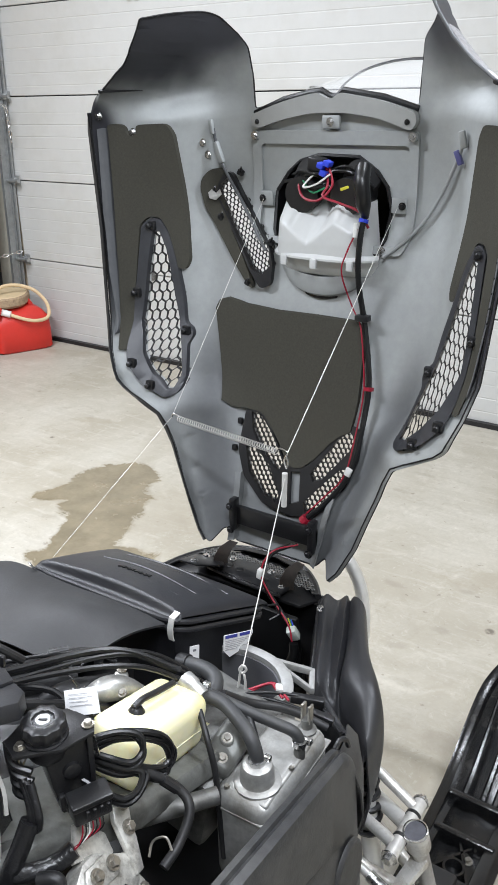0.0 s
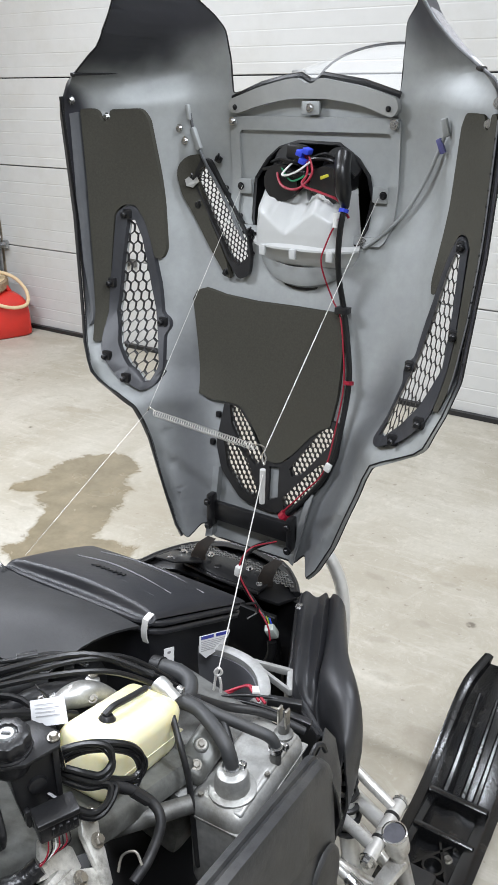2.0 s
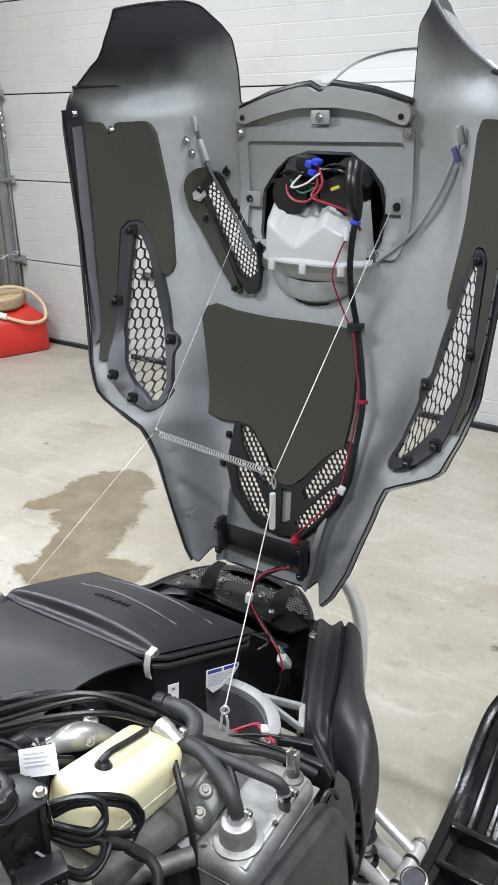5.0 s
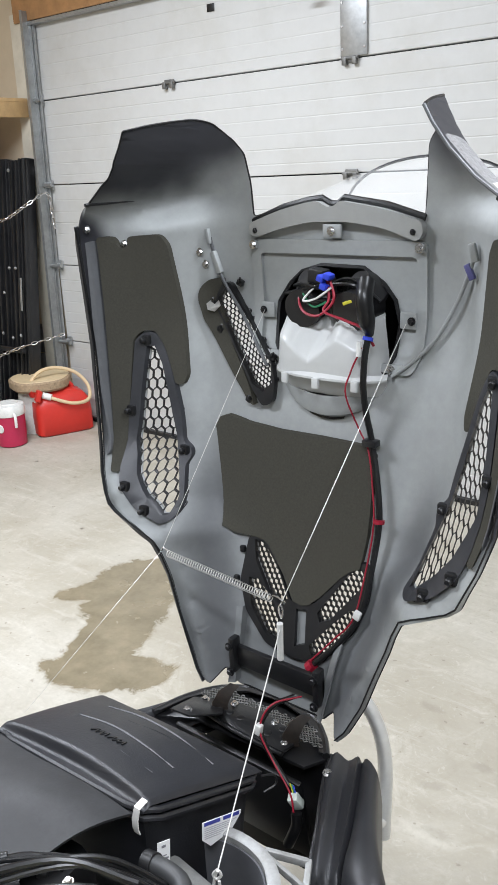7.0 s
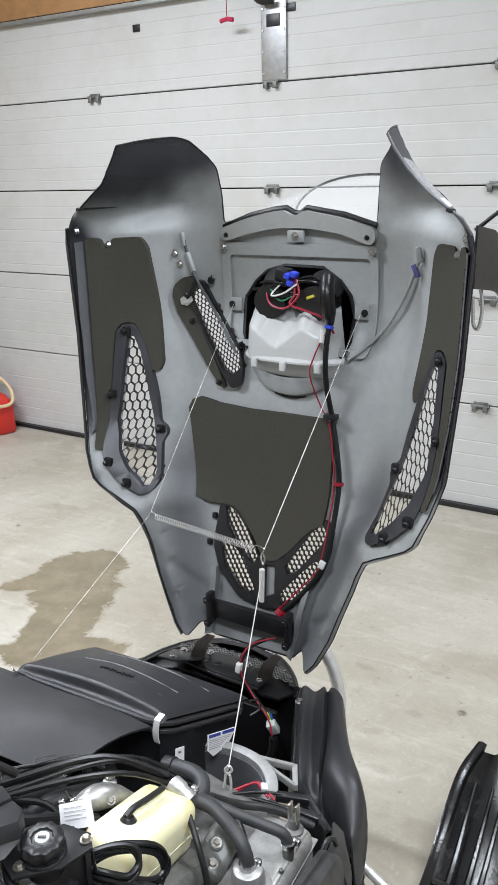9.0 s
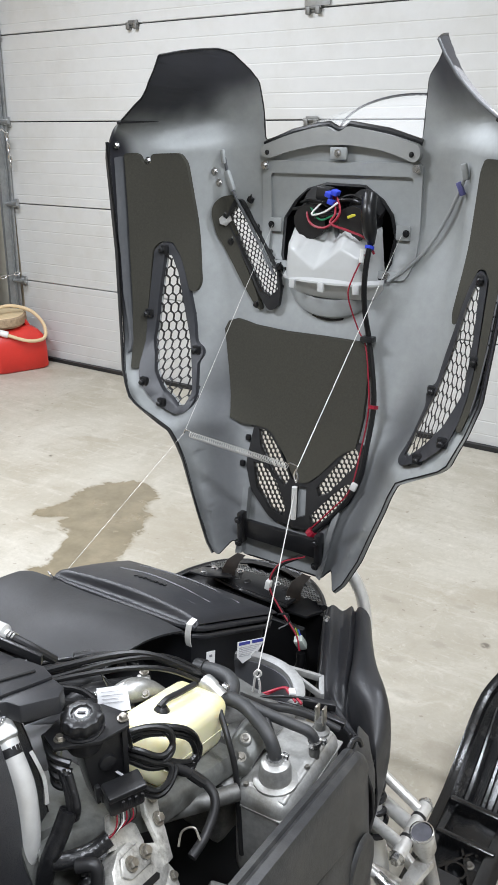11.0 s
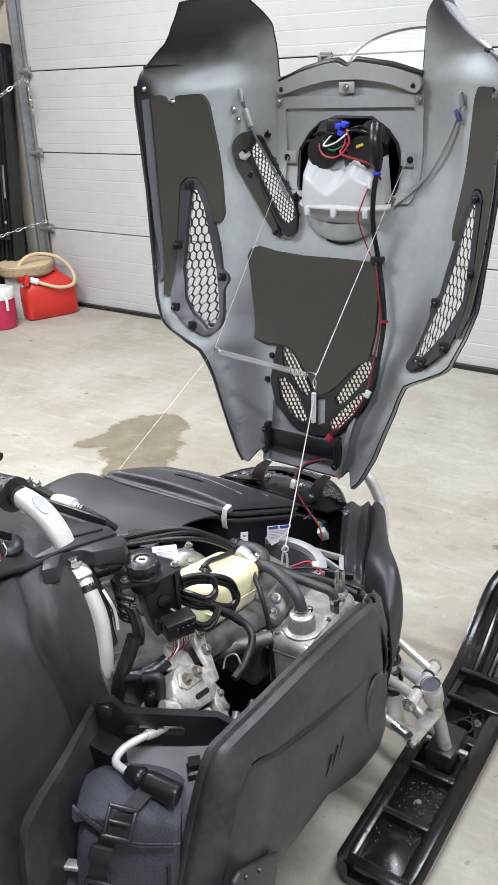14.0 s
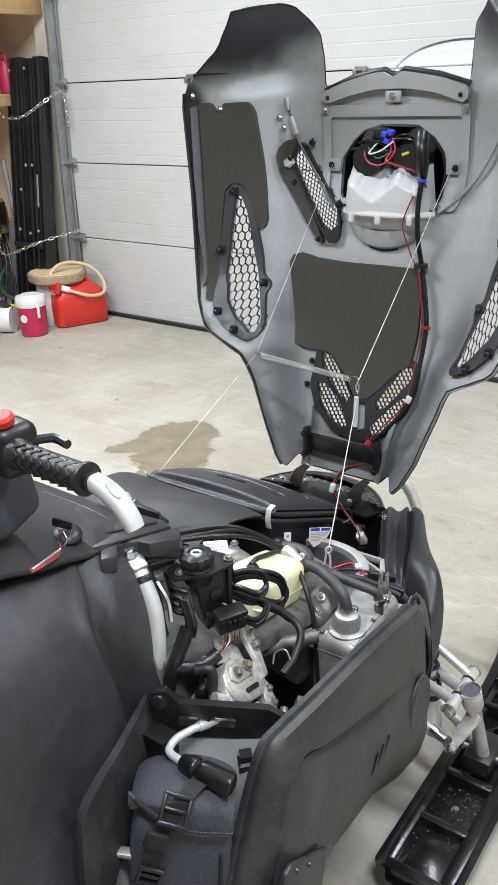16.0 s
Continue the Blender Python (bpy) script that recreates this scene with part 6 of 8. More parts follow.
hose([(2.475, 1.735, 0.652), (2.524, 1.75, 0.635), (2.565, 1.765, 0.62), (2.592, 1.773, 0.612), (2.602, 1.775, 0.6), (2.603, 1.775, 0.585)], 0.0085, M_HOSE, "oil_hose", "grey rubber hose")
hose([(2.48, 1.76, 0.636), (2.501, 1.8, 0.6), (2.533, 1.83, 0.584), (2.562, 1.85, 0.568), (2.6, 1.865, 0.55)], 0.0065, M_RUBBER, "oil_hose", "black rubber hose")
hose([(2.53, 1.75, 0.628), (2.557, 1.728, 0.61), (2.562, 1.715, 0.585), (2.562, 1.71, 0.565)], 0.007, M_RUBBER, "oil_hose")
clamp((2.47, 1.722, 0.656), (1, 0, -0.1), 0.013), clamp((2.579, 1.7, 0.61), (0, 0, 1), 0.0125), clamp((2.603, 1.775, 0.594), (0, 0, 1), 0.0105)
hose([(2.49, 1.69, 0.662), (2.52, 1.668, 0.64), (2.537, 1.66, 0.6), (2.545, 1.655, 0.545), (2.55, 1.655, 0.45)], 0.0045, M_RUBBER, "drain_hose", "thin black hose")
# red and black leads with their white plug, and the two inline connectors
hose([(2.429, 1.82, 0.566), (2.455, 1.828, 0.568), (2.478, 1.868, 0.574), (2.492, 1.88, 0.576), (2.512, 1.872, 0.574), (2.53, 1.865, 0.57)], 0.0024, M_RED, "battery_lead", "red lead")
hose([(2.43, 1.825, 0.565), (2.46, 1.845, 0.572), (2.488, 1.872, 0.58), (2.5, 1.872, 0.576), (2.52, 1.862, 0.572)], 0.0022, M_RED, "battery_lead", "red lead")
hose([(2.42, 1.83, 0.565), (2.47, 1.84, 0.572), (2.515, 1.858, 0.566), (2.553, 1.866, 0.562), (2.565, 1.862, 0.556)], 0.003, M_WIRE, "battery_lead", "black lead")
hose([(2.44, 1.815, 0.57), (2.485, 1.845, 0.58), (2.53, 1.88, 0.57), (2.56, 1.89, 0.562)], 0.0028, M_WIRE, "battery_lead", "black lead")
part("white_plug", box((2.506, 1.874, 0.577), (0.011, 0.015, 0.009), (0, 10, 40), 0.002), M_WHITEW, sled, "white plastic plug")
part("inline_connector", box((2.55, 1.89, 0.562), (0.055, 0.013, 0.014), (0, 3, 22), 0.002), M_BLACK, sled, "black inline connector")
part("inline_connector", box((2.58, 1.878, 0.552), (0.045, 0.013, 0.014), (0, 10, 12), 0.002), M_BLACK, sled, "black inline connector")
part("inline_boot", rod((2.553, 1.868, 0.562), (2.572, 1.876, 0.556), 0.005, 10), M_RUBBER, sled)

# coolant bottle
bottle = part("coolant_bottle", box((2.452, 1.624, 0.657), (0.094, 0.172, 0.082), (-17, 3, 5), 0.02, seg=5), M_BOTTLE, sled, "pale yellow coolant bottle", sharp=60)
part("bottle_seam", box((2.452, 1.624, 0.65), (0.0955, 0.1735, 0.002), (-17, 3, 5), 0.0008), M_BOTTLE, bottle)
part("bottle_cap", lathe([(0.0115, 0), (0.0125, 0.003), (0.0115, 0.007), (0.007, 0.013)], (2.452, 1.604, 0.699), (0, 0.25, 1), 22), M_BLACK, bottle, "black rubber cap")
part("cap_skirt", box((2.455, 1.582, 0.707), (0.03, 0.03, 0.006), (-19, 3, 20), 0.0025), M_BLACK, bottle)
part("breather_tube", tube([(2.451, 1.602, 0.713), (2.4505, 1.62, 0.714), (2.449, 1.65, 0.704), (2.445, 1.69, 0.69)], 0.0047, 10, 4), M_RUBBER, bottle, "black breather tube")

# cast elbow, its clamps and the intake runners behind the bottle
elb = part("coolant_elbow", tube([(2.346, 1.612, 0.672), (2.356, 1.63, 0.676), (2.368, 1.65, 0.674), (2.38, 1.672, 0.662), (2.392, 1.69, 0.64)], lambda t: 0.0115 + 0.0075 * math.sin(math.pi * min(1, t * 1.15)) ** 1.5, 18, 6), M_ALU, sled, "cast aluminium elbow")
part("elbow_bolt", bolt((2.358, 1.678, 0.683), (0, 0, 1), 0.005), M_BOLT, elb, "hex bolt")
part("elbow_ear", box((2.36, 1.672, 0.672), (0.022, 0.016, 0.018), (0, 10, 40), 0.005), M_ALU, elb)
part("elbow_bolt", bolt((2.388, 1.645, 0.678), (0.2, -0.5, 0.8), 0.0045), M_BOLT, elb, "hex bolt")
clamp((2.348, 1.614, 0.673), (0.5, 0.8, 0.2), 0.0165), clamp((2.338, 1.6, 0.682), (0.5, 0.7, 0.2), 0.0105)
hose([(2.25, 1.5, 0.64), (2.3, 1.555, 0.655), (2.346, 1.61, 0.67)], 0.0145, M_RUBBER, "intake_hose", "black rubber intake hose")
for dx, dy in ((0, 0), (0.05, 0.03), (0.1, 0.05)):
    hose([(2.16 + dx, 1.52 + dy, 0.62), (2.2 + dx, 1.56 + dy, 0.66), (2.24 + dx, 1.62 + dy, 0.655)], 0.016, M_RUBBER, "intake_hose")

# reservoir with lobed cap on its black bracket
RC = V(2.477, 1.438, 0.817)
rsv = part("reservoir", lathe([(0.02, -0.034), (0.023, -0.026), (0.0235, -0.004), (0.021, 0.0)], RC, (0.05, -0.05, 1), 26), M_BLACK, sled, "black fluid reservoir")
part("reservoir_cap", lathe([(0.022, -0.002), (0.0245, 0.003), (0.0245, 0.01), (0.0225, 0.0145), (0.019, 0.0165), (0.0125, 0.0165), (0.011, 0.0145)], RC, (0.05, -0.05, 1), 80, wave=10, wamp=0.045), M_BLACK, rsv, "lobed black screw cap")
part("cap_disc", lathe([(0.0095, 0), (0.008, 0.002)], RC + V(0.001, -0.001, 0.0145), (0.05, -0.05, 1), 20), M_GALV, rsv, "worn pale disc")
part("cap_slot", box(RC + V(0.0015, -0.0015, 0.0168), (0.009, 0.003, 0.002), (0, 0, 30)), M_BLACK, rsv)
for dz in (-0.006,):
    part("reservoir_rib", tube([RC + V(math.cos(a) * 0.0237, math.sin(a) * 0.0237, dz) for a in [2 * math.pi * k / 20 for k in range(21)]], 0.0022, 6, 1), M_BLACK, rsv)
part("diaphragm", extrude_poly([p + V(0.008, 0.002, 0.012) for p in (V(2.435, 1.405, 0.79), V(2.462, 1.395, 0.79), V(2.5, 1.43, 0.793), V(2.512, 1.468, 0.795), V(2.498, 1.482, 0.796), V(2.46, 1.478, 0.795), V(2.43, 1.445, 0.793))], V(0, 0, 0.005), bev=0.001), M_BLACK, rsv, "black mounting plate")
for p in ((2.466, 1.411, 0.808), (2.508, 1.473, 0.813)):
    part("plate_bolt", bolt(p, (0, 0, 1), 0.0048), M_BOLT, rsv, "bright hex bolt")
part("plate_tab", extrude_poly([V(2.497, 1.485, 0.806), V(2.51, 1.478, 0.806), V(2.52, 1.474, 0.778), V(2.514, 1.474, 0.77)], V(0.0025, -0.0025, 0)), M_STEEL, rsv, "bright steel tab")
for k in range(4):
    hose([(2.43, 1.42 + 0.006 * k, 0.79 - 0.012 * k), (2.455, 1.405, 0.784 - 0.013 * k), (2.478, 1.412, 0.778 - 0.013 * k)], 0.0045, M_WIRE, "bay_cable", "black cable behind the bracket", 8)
# tall moulded bracket with edge flanges
DB = V(0.42, 0.907, 0)
NB = V(0.907, -0.42, 0)


def bk(s, n, z):
    return V(2.497, 1.446, 0.01) + DB * s + NB * n + V(0, 0, z)


blk = part("bracket_block", extrude_poly([bk(-0.026, 0, 0.797), bk(0.03, 0, 0.796), bk(0.028, 0, 0.712), bk(0.012, 0, 0.7), bk(-0.012, 0, 0.69), bk(-0.02, 0, 0.735)], NB * -0.04, bev=0.004), M_BLACK, sled, "tall black moulded bracket")
part("bracket_flange", extrude_poly([bk(-0.028, 0, 0.8), bk(0.032, 0, 0.799), bk(0.031, 0, 0.79), bk(-0.026, 0, 0.788)], NB * 0.004, bev=0.001), M_BLACK, blk)
part("bracket_flange", extrude_poly([bk(0.024, 0, 0.795), bk(0.031, 0, 0.795), bk(0.029, 0, 0.715), bk(0.023, 0, 0.715)], NB * 0.005, bev=0.001), M_BLACK, blk)
part("bracket_boss", lathe([(0.011, 0), (0.01, 0.004), (0.006, 0.005)], bk(0.004, 0, 0.752), NB, 18), M_BLACK, blk, "round moulded boss")
for k in range(3):
    part("bracket_rib", box(bk(-0.012 + 0.006 * k, 0.004, 0.716 - 0.006 * k), (0.006, 0.008, 0.02), (0, 0, 65), 0.001), M_BLACK, blk)
fb = part("fuse_box", box((2.525, 1.447, 0.726), (0.024, 0.044, 0.026), (0, 6, -25), 0.003), M_BLACK, sled, "black fuse box")
part("fuse_lid", box((2.527, 1.446, 0.742), (0.027, 0.048, 0.009), (0, 6, -25), 0.0025), M_BLACK, fb, "black fuse lid")
for k in range(4):
    part("lid_clip", box(V(2.5385, 1.431, 0.733) + DB * (0.008 * k), (0.003, 0.004, 0.012), (0, 6, -25), 0.001), M_BLACK, fb)
for k in range(7):
    m_ = (M_RED, M_WIRE, M_WHITEW, M_RED, M_WIRE, M_RED, M_WIRE)[k]
    p = V(2.526, 1.432, 0.71) + DB * (0.004 * k)
    part("fuse_wire", tube([p, p + V(0.002, -0.004, -0.012), V(2.528, 1.418 + 0.002 * k, 0.69), V(2.518, 1.41, 0.682)], 0.0009, 5, 3), m_, fb)
for k in range(3):
    hose([(2.47 + 0.006 * k, 1.405, 0.77), (2.488 + 0.006 * k, 1.396, 0.75 - 0.004 * k), (2.496, 1.388 + 0.004 * k, 0.72)], 0.0048, M_TAPE, "taped_loom")
hose([(2.524, 1.418, 0.686), (2.515, 1.398, 0.678), (2.502, 1.376, 0.678), (2.49, 1.358, 0.684)], 0.0105, M_TAPE, "taped_loom", "taped black loom")
hose([(2.492, 1.39, 0.735), (2.49, 1.375, 0.71), (2.488, 1.357, 0.684), (2.483, 1.345, 0.64), (2.478, 1.342, 0.59)], 0.011, M_TAPE, "taped_loom", "taped black loom")
# paper card on its wire
co, rr, uu = V(2.446, 1.521, 0.781), V(0.66, 0.75, -0.1).normalized(), V(-0.35, 0.3, 0.88).normalized()
nn = rr.cross(uu).normalized()
rows = [[co + rr * (0.041 * (i / 6 - 0.5) * (1 - 0.04 * j / 4)) + uu * (0.031 * (j / 4 - 0.5)) + nn * (0.004 * math.sin(2.4 * i / 6 + 0.5 * j)) for i in range(7)] for j in range(5)]
card = part("paper_tag", slab(rows, 0.0006), M_LABEL, sled, "white paper tag", sharp=60)
bars(card, co + nn * 0.0045, rr, uu, nn, [(-0.015, 0.01 - 0.0045 * k, 0.022 + 0.005 * (k % 2), 0.0008) for k in range(4)], M_INKPALE)
part("tag_wire", tube([co + uu * 0.019, co + uu * 0.03 - rr * 0.01, V(2.42, 1.53, 0.8), V(2.41, 1.55, 0.76)], 0.0008, 5, 4), M_WIRE, card)

# loops of spare black cable in front of the bottle
random.seed(11)
for k in range(3):
    j = [random.uniform(-0.006, 0.006) for _ in range(6)]
    d = 0.008 * k
    hose([(2.485, 1.486, 0.764 - d), (2.51 + j[0], 1.515 + j[1], 0.77 - d), (2.532 + j[2], 1.552 + j[1], 0.752 - d), (2.54, 1.572 + j[3], 0.718 - d), (2.54, 1.56 + j[3], 0.7 - d), (2.534 + j[4], 1.535, 0.712 - d), (2.518, 1.501 + j[5], 0.742 - d), (2.492, 1.477, 0.757 - d)], 0.0038, M_WIRE, "spare_cable", "looped glossy black cable", 8)
for k in range(2):
    d = 0.009 * k
    hose([(2.485, 1.486, 0.768 - d), (2.51, 1.513 + d, 0.772 - d), (2.53, 1.528, 0.766 - d), (2.536, 1.526, 0.748 - d), (2.533, 1.508, 0.742 - d), (2.516, 1.488, 0.757 - d), (2.492, 1.476, 0.765 - d)], 0.0038, M_WIRE, "spare_cable", "looped glossy black cable", 8)
    hose([(2.492, 1.475, 0.757 - d), (2.522, 1.496, 0.736 - d), (2.54, 1.515 + d, 0.726 - d), (2.546, 1.504, 0.713 - d), (2.54, 1.485, 0.71 - d), (2.524, 1.468, 0.728 - d), (2.5, 1.46, 0.74 - d)], 0.0038, M_WIRE, "spare_cable", "looped glossy black cable", 8)
hose([(2.495, 1.475, 0.752), (2.53, 1.524, 0.714), (2.56, 1.553, 0.68), (2.582, 1.55, 0.66), (2.588, 1.52, 0.635), (2.588, 1.49, 0.625)], 0.0062, M_RUBBER, "brake_hose", "thick black hose")
part("hose_sleeve", tube([(2.548, 1.543, 0.694), (2.562, 1.553, 0.678)], 0.0072, 10, 2), M_BLACK, sled)
# throttle and harness cables across the bay
for a, b, c, d, r in (
    ((2.2, 1.42, 0.74), (2.28, 1.55, 0.735), (2.35, 1.67, 0.72), (2.42, 1.735, 0.67), 0.0055),
    ((2.22, 1.4, 0.73), (2.3, 1.56, 0.728), (2.37, 1.69, 0.708), (2.44, 1.77, 0.63), 0.0038),
    ((2.2, 1.46, 0.72), (2.3, 1.62, 0.71), (2.36, 1.73, 0.68), (2.43, 1.8, 0.6), 0.0045),
    ((2.24, 1.4, 0.75), (2.33, 1.55, 0.745), (2.4, 1.66, 0.72), (2.45, 1.74, 0.65), 0.004),
    ((2.236, 1.575, 0.7), (2.262, 1.615, 0.704), (2.3, 1.668, 0.7), (2.335, 1.69, 0.68), 0.0048),
    ((2.15, 1.45, 0.72), (2.27, 1.5, 0.735), (2.36, 1.55, 0.735), (2.43, 1.53, 0.71), 0.0045),
    ((2.3, 1.42, 0.76), (2.36, 1.47, 0.77), (2.4, 1.54, 0.74), (2.4, 1.6, 0.69), 0.0062),
    ((2.34, 1.46, 0.74), (2.38, 1.52, 0.745), (2.41, 1.56, 0.72), (2.42, 1.55, 0.68), 0.0058),
    ((2.18, 1.56, 0.69), (2.26, 1.63, 0.7), (2.33, 1.7, 0.69), (2.41, 1.77, 0.63), 0.003),
    ((2.17, 1.54, 0.69), (2.27, 1.62, 0.71), (2.35, 1.71, 0.69), (2.4, 1.79, 0.61), 0.003),
):
    hose([a, b, c, d], r, M_WIRE, "control_cable", "black control cable", 8)
part("cable_adjuster", rod((2.19, 1.545, 0.712), (2.222, 1.572, 0.712), 0.006, 12), M_BLACK, sled, "black cable adjuster")
part("cable_adjuster", rod((2.268, 1.622, 0.71), (2.285, 1.645, 0.709), 0.0065, 12), M_BLACK, sled, "black cable adjuster")
for p in ((2.305, 1.64, 0.7), (2.325, 1.665, 0.69)):
    part("cable_clip", box(p, (0.014, 0.012, 0.01), (0, 0, 40), 0.002), M_BLACK, sled)
part("under_block", box((2.26, 1.5, 0.6), (0.28, 0.24, 0.12), (0, 0, 30), 0.02), M_HOODEDGE, sled, "black intake block")

# brake caliper: drilled casting with bolts, ears and lever plate
CALIPER = Matrix(((-0.003, -0.732, 0.682, 2.535), (0.913, 0.277, 0.301, 1.492), (-0.409, 0.623, 0.667, 0.649), (0, 0, 0, 1)))


def on_caliper(r, u, n=0.0):
    return CALIPER @ V(r, u, n)


CAL_AXIS = V(0.682, 0.301, 0.667)
CAL_BODY = [(-0.066, -0.002), (-0.037, -0.013), (-0.012, -0.02), (-0.012, -0.052), (-0.033, -0.068), (-0.061, -0.071), (-0.09, -0.069), (-0.104, -0.063), (-0.111, -0.038), (-0.106, -0.024), (-0.087, -0.008)]
cal = part("brake_caliper", extrude_poly([on_caliper(r, u, 0.002) for r, u in CAL_BODY], CAL_AXIS * -0.03, bev=0.004), M_CAL, sled, "cast aluminium brake caliper")
for name, n, deep, edge in (
    ("caliper_arm", 0.006, 0.008, [(-0.012, 0.042), (0.004, 0.04), (0.011, 0.026), (0.004, 0.008), (0.003, -0.008), (-0.006, -0.044), (-0.02, -0.047), (-0.02, -0.019), (-0.022, 0.017)]),
    ("caliper_ear", -0.008, 0.008, [(-0.066, 0.036), (-0.028, 0.012), (-0.026, -0.012), (-0.037, -0.017), (-0.064, -0.006), (-0.088, -0.004)]),
    ("caliper_flange", -0.006, 0.016, [(-0.008, -0.038), (0.001, -0.056), (0.0, -0.08), (-0.012, -0.099), (-0.026, -0.099), (-0.027, -0.074), (-0.018, -0.05)]),
    ("caliper_foot", -0.012, 0.014, [(-0.061, -0.074), (-0.036, -0.072), (-0.031, -0.085), (-0.055, -0.096), (-0.071, -0.091)]),
    ("caliper_pad", 0.006, 0.005, [(-0.09, -0.016), (-0.052, -0.008), (-0.036, -0.018), (-0.044, -0.036), (-0.084, -0.042), (-0.098, -0.034)]),
):
    part(name, extrude_poly([on_caliper(r, u, n) for r, u in edge], CAL_AXIS * -deep, bev=0.002), M_CAL, cal, "cast aluminium plate" if name != "caliper_pad" else "raised cast pad")
part("caliper_window", extrude_poly([on_caliper(r, u, 0.003) for r, u in ((-0.07, -0.06), (-0.04, -0.056), (-0.036, -0.051), (-0.04, -0.048), (-0.07, -0.052), (-0.074, -0.056))], CAL_AXIS * -0.004), M_HOODEDGE, cal, "dark slot")
for r, u, n in ((-0.006, 0.004, 0.007), (-0.05, -0.022, 0.007), (-0.079, -0.027, 0.007), (0.0, 0.032, 0.007)):
    part("caliper_bolt", bolt(on_caliper(r, u, n), CAL_AXIS, 0.0062), M_BOLT, cal, "dull hex bolt with washer")
for r, u in ((-0.006, -0.062), (-0.01, -0.084)):
    part("caliper_bolt", bolt(on_caliper(r, u, -0.006), CAL_AXIS, 0.0045), M_BOLT, cal)
part("bleed_boot", tube([on_caliper(-0.13, 0.0, -0.02), on_caliper(-0.122, -0.008, -0.004), on_caliper(-0.118, -0.02, -0.008), on_caliper(-0.116, -0.034, -0.02)], 0.008, 12, 4), M_RUBBER, cal, "black rubber boot")
part("caliper_cylinder", rod(on_caliper(-0.092, -0.064, -0.01), on_caliper(-0.128, -0.047, -0.014), 0.0095, 16), M_CAL, cal, "cast cylinder end")
part("cylinder_lip", rod(on_caliper(-0.1, -0.06, -0.0112), on_caliper(-0.104, -0.058, -0.0118), 0.0125, 16), M_BOLT, cal, "bright machined lip")
part("return_spring", tube([(2.578, 1.478, 0.648), (2.575, 1.49, 0.66), (2.586, 1.5, 0.663), (2.597, 1.497, 0.652)], 0.0016, 6, 4), M_BOLT, cal, "wire return spring")
part("lever_pin", rod((2.604, 1.468, 0.585), (2.612, 1.45, 0.572), 0.006, 10), M_ALUDULL, cal)
part("brake_line", tube([(2.535, 1.41, 0.65), (2.53, 1.398, 0.652), (2.528, 1.388, 0.632), (2.53, 1.385, 0.6)], 0.0042, 8, 4), M_BOLT, sled, "bent metal line")
part("shaft_fork", tube([(2.505, 1.37, 0.58), (2.503, 1.38, 0.612), (2.51, 1.386, 0.622), (2.52, 1.386, 0.615), (2.526, 1.38, 0.58)], 0.0075, 10, 4), M_CAL, sled, "steel fork")
part("fork_boot", lathe([(0.008, 0), (0.011, 0.006), (0.011, 0.02), (0.007, 0.028), (0.004, 0.03)], (2.512, 1.386, 0.618), (0.2, -0.1, 1), 14), M_BLACK, sled, "black rubber boot")
part("grease_line", tube([(2.51, 1.386, 0.645), (2.505, 1.394, 0.65), (2.498, 1.398, 0.635), (2.496, 1.395, 0.59)], 0.005, 8, 4), M_RUBBER, sled)
part("drum", lathe([(0.03, 0), (0.032, 0.008), (0.024, 0.014), (0.012, 0.016)], (2.535, 1.4, 0.58), (0.5, -0.55, 0.65), 20), M_CAL, sled, "round steel drum")
part("lower_links", tube([(2.56, 1.39, 0.565), (2.6, 1.42, 0.56), (2.63, 1.47, 0.55)], 0.01, 8, 4), M_ALUDULL, sled, "grey linkage")
part("inner_bracket", box((2.622, 1.495, 0.565), (0.03, 0.045, 0.02), (0, 20, 30), 0.004), M_ALUDULL, sled, "oily bracket")
part("side_frame", slab([[V(2.468, 1.335 + 0.03 * k, 0.72 - 0.012 * k), V(2.482, 1.337 + 0.03 * k, 0.66 - 0.012 * k), V(2.49, 1.34 + 0.03 * k, 0.56)] for k in range(4)], 0.004), M_CASTING, sled, "oily aluminium side frame")

# frame tube, footrest bracket, rod and its rubber end
ft = part("frame_tube", tube([(2.415, 1.372, 0.835), (2.437, 1.364, 0.812), (2.458, 1.36, 0.768), (2.465, 1.35, 0.7), (2.452, 1.338, 0.65), (2.437, 1.328, 0.609), (2.422, 1.319, 0.55)], 0.0132, 16, 6), M_SILVER, sled, "silver painted frame tube")
part("tube_clevis", box((2.419, 1.369, 0.824), (0.03, 0.026, 0.042), (0, 28, -15), 0.005), M_ALU, ft, "cast clevis")
part("clevis_bolt", bolt((2.415, 1.366, 0.846), (0.1, -0.1, 1), 0.0085), M_STEEL, ft, "hex bolt")
part("cable_tie", tube([(2.434, 1.365, 0.816), (2.44, 1.363, 0.808)], 0.0135, 14, 1), M_BLACK, ft, "black cable tie")
part("steel_strip", tube([(2.445, 1.385, 0.8), (2.468, 1.38, 0.778), (2.478, 1.372, 0.752)], 0.0032, 4, 3), M_STEEL, sled, "bright steel strip")
A_, B_ = V(2.499, 1.308, 0.0), V(2.655, 1.41, 0.0)
dirp = (B_ - A_).normalized()
nrm = V(dirp.y, -dirp.x, 0)


def bw(s, z, o=0.0):
    return A_ + dirp * s + nrm * o + V(0, 0, z)


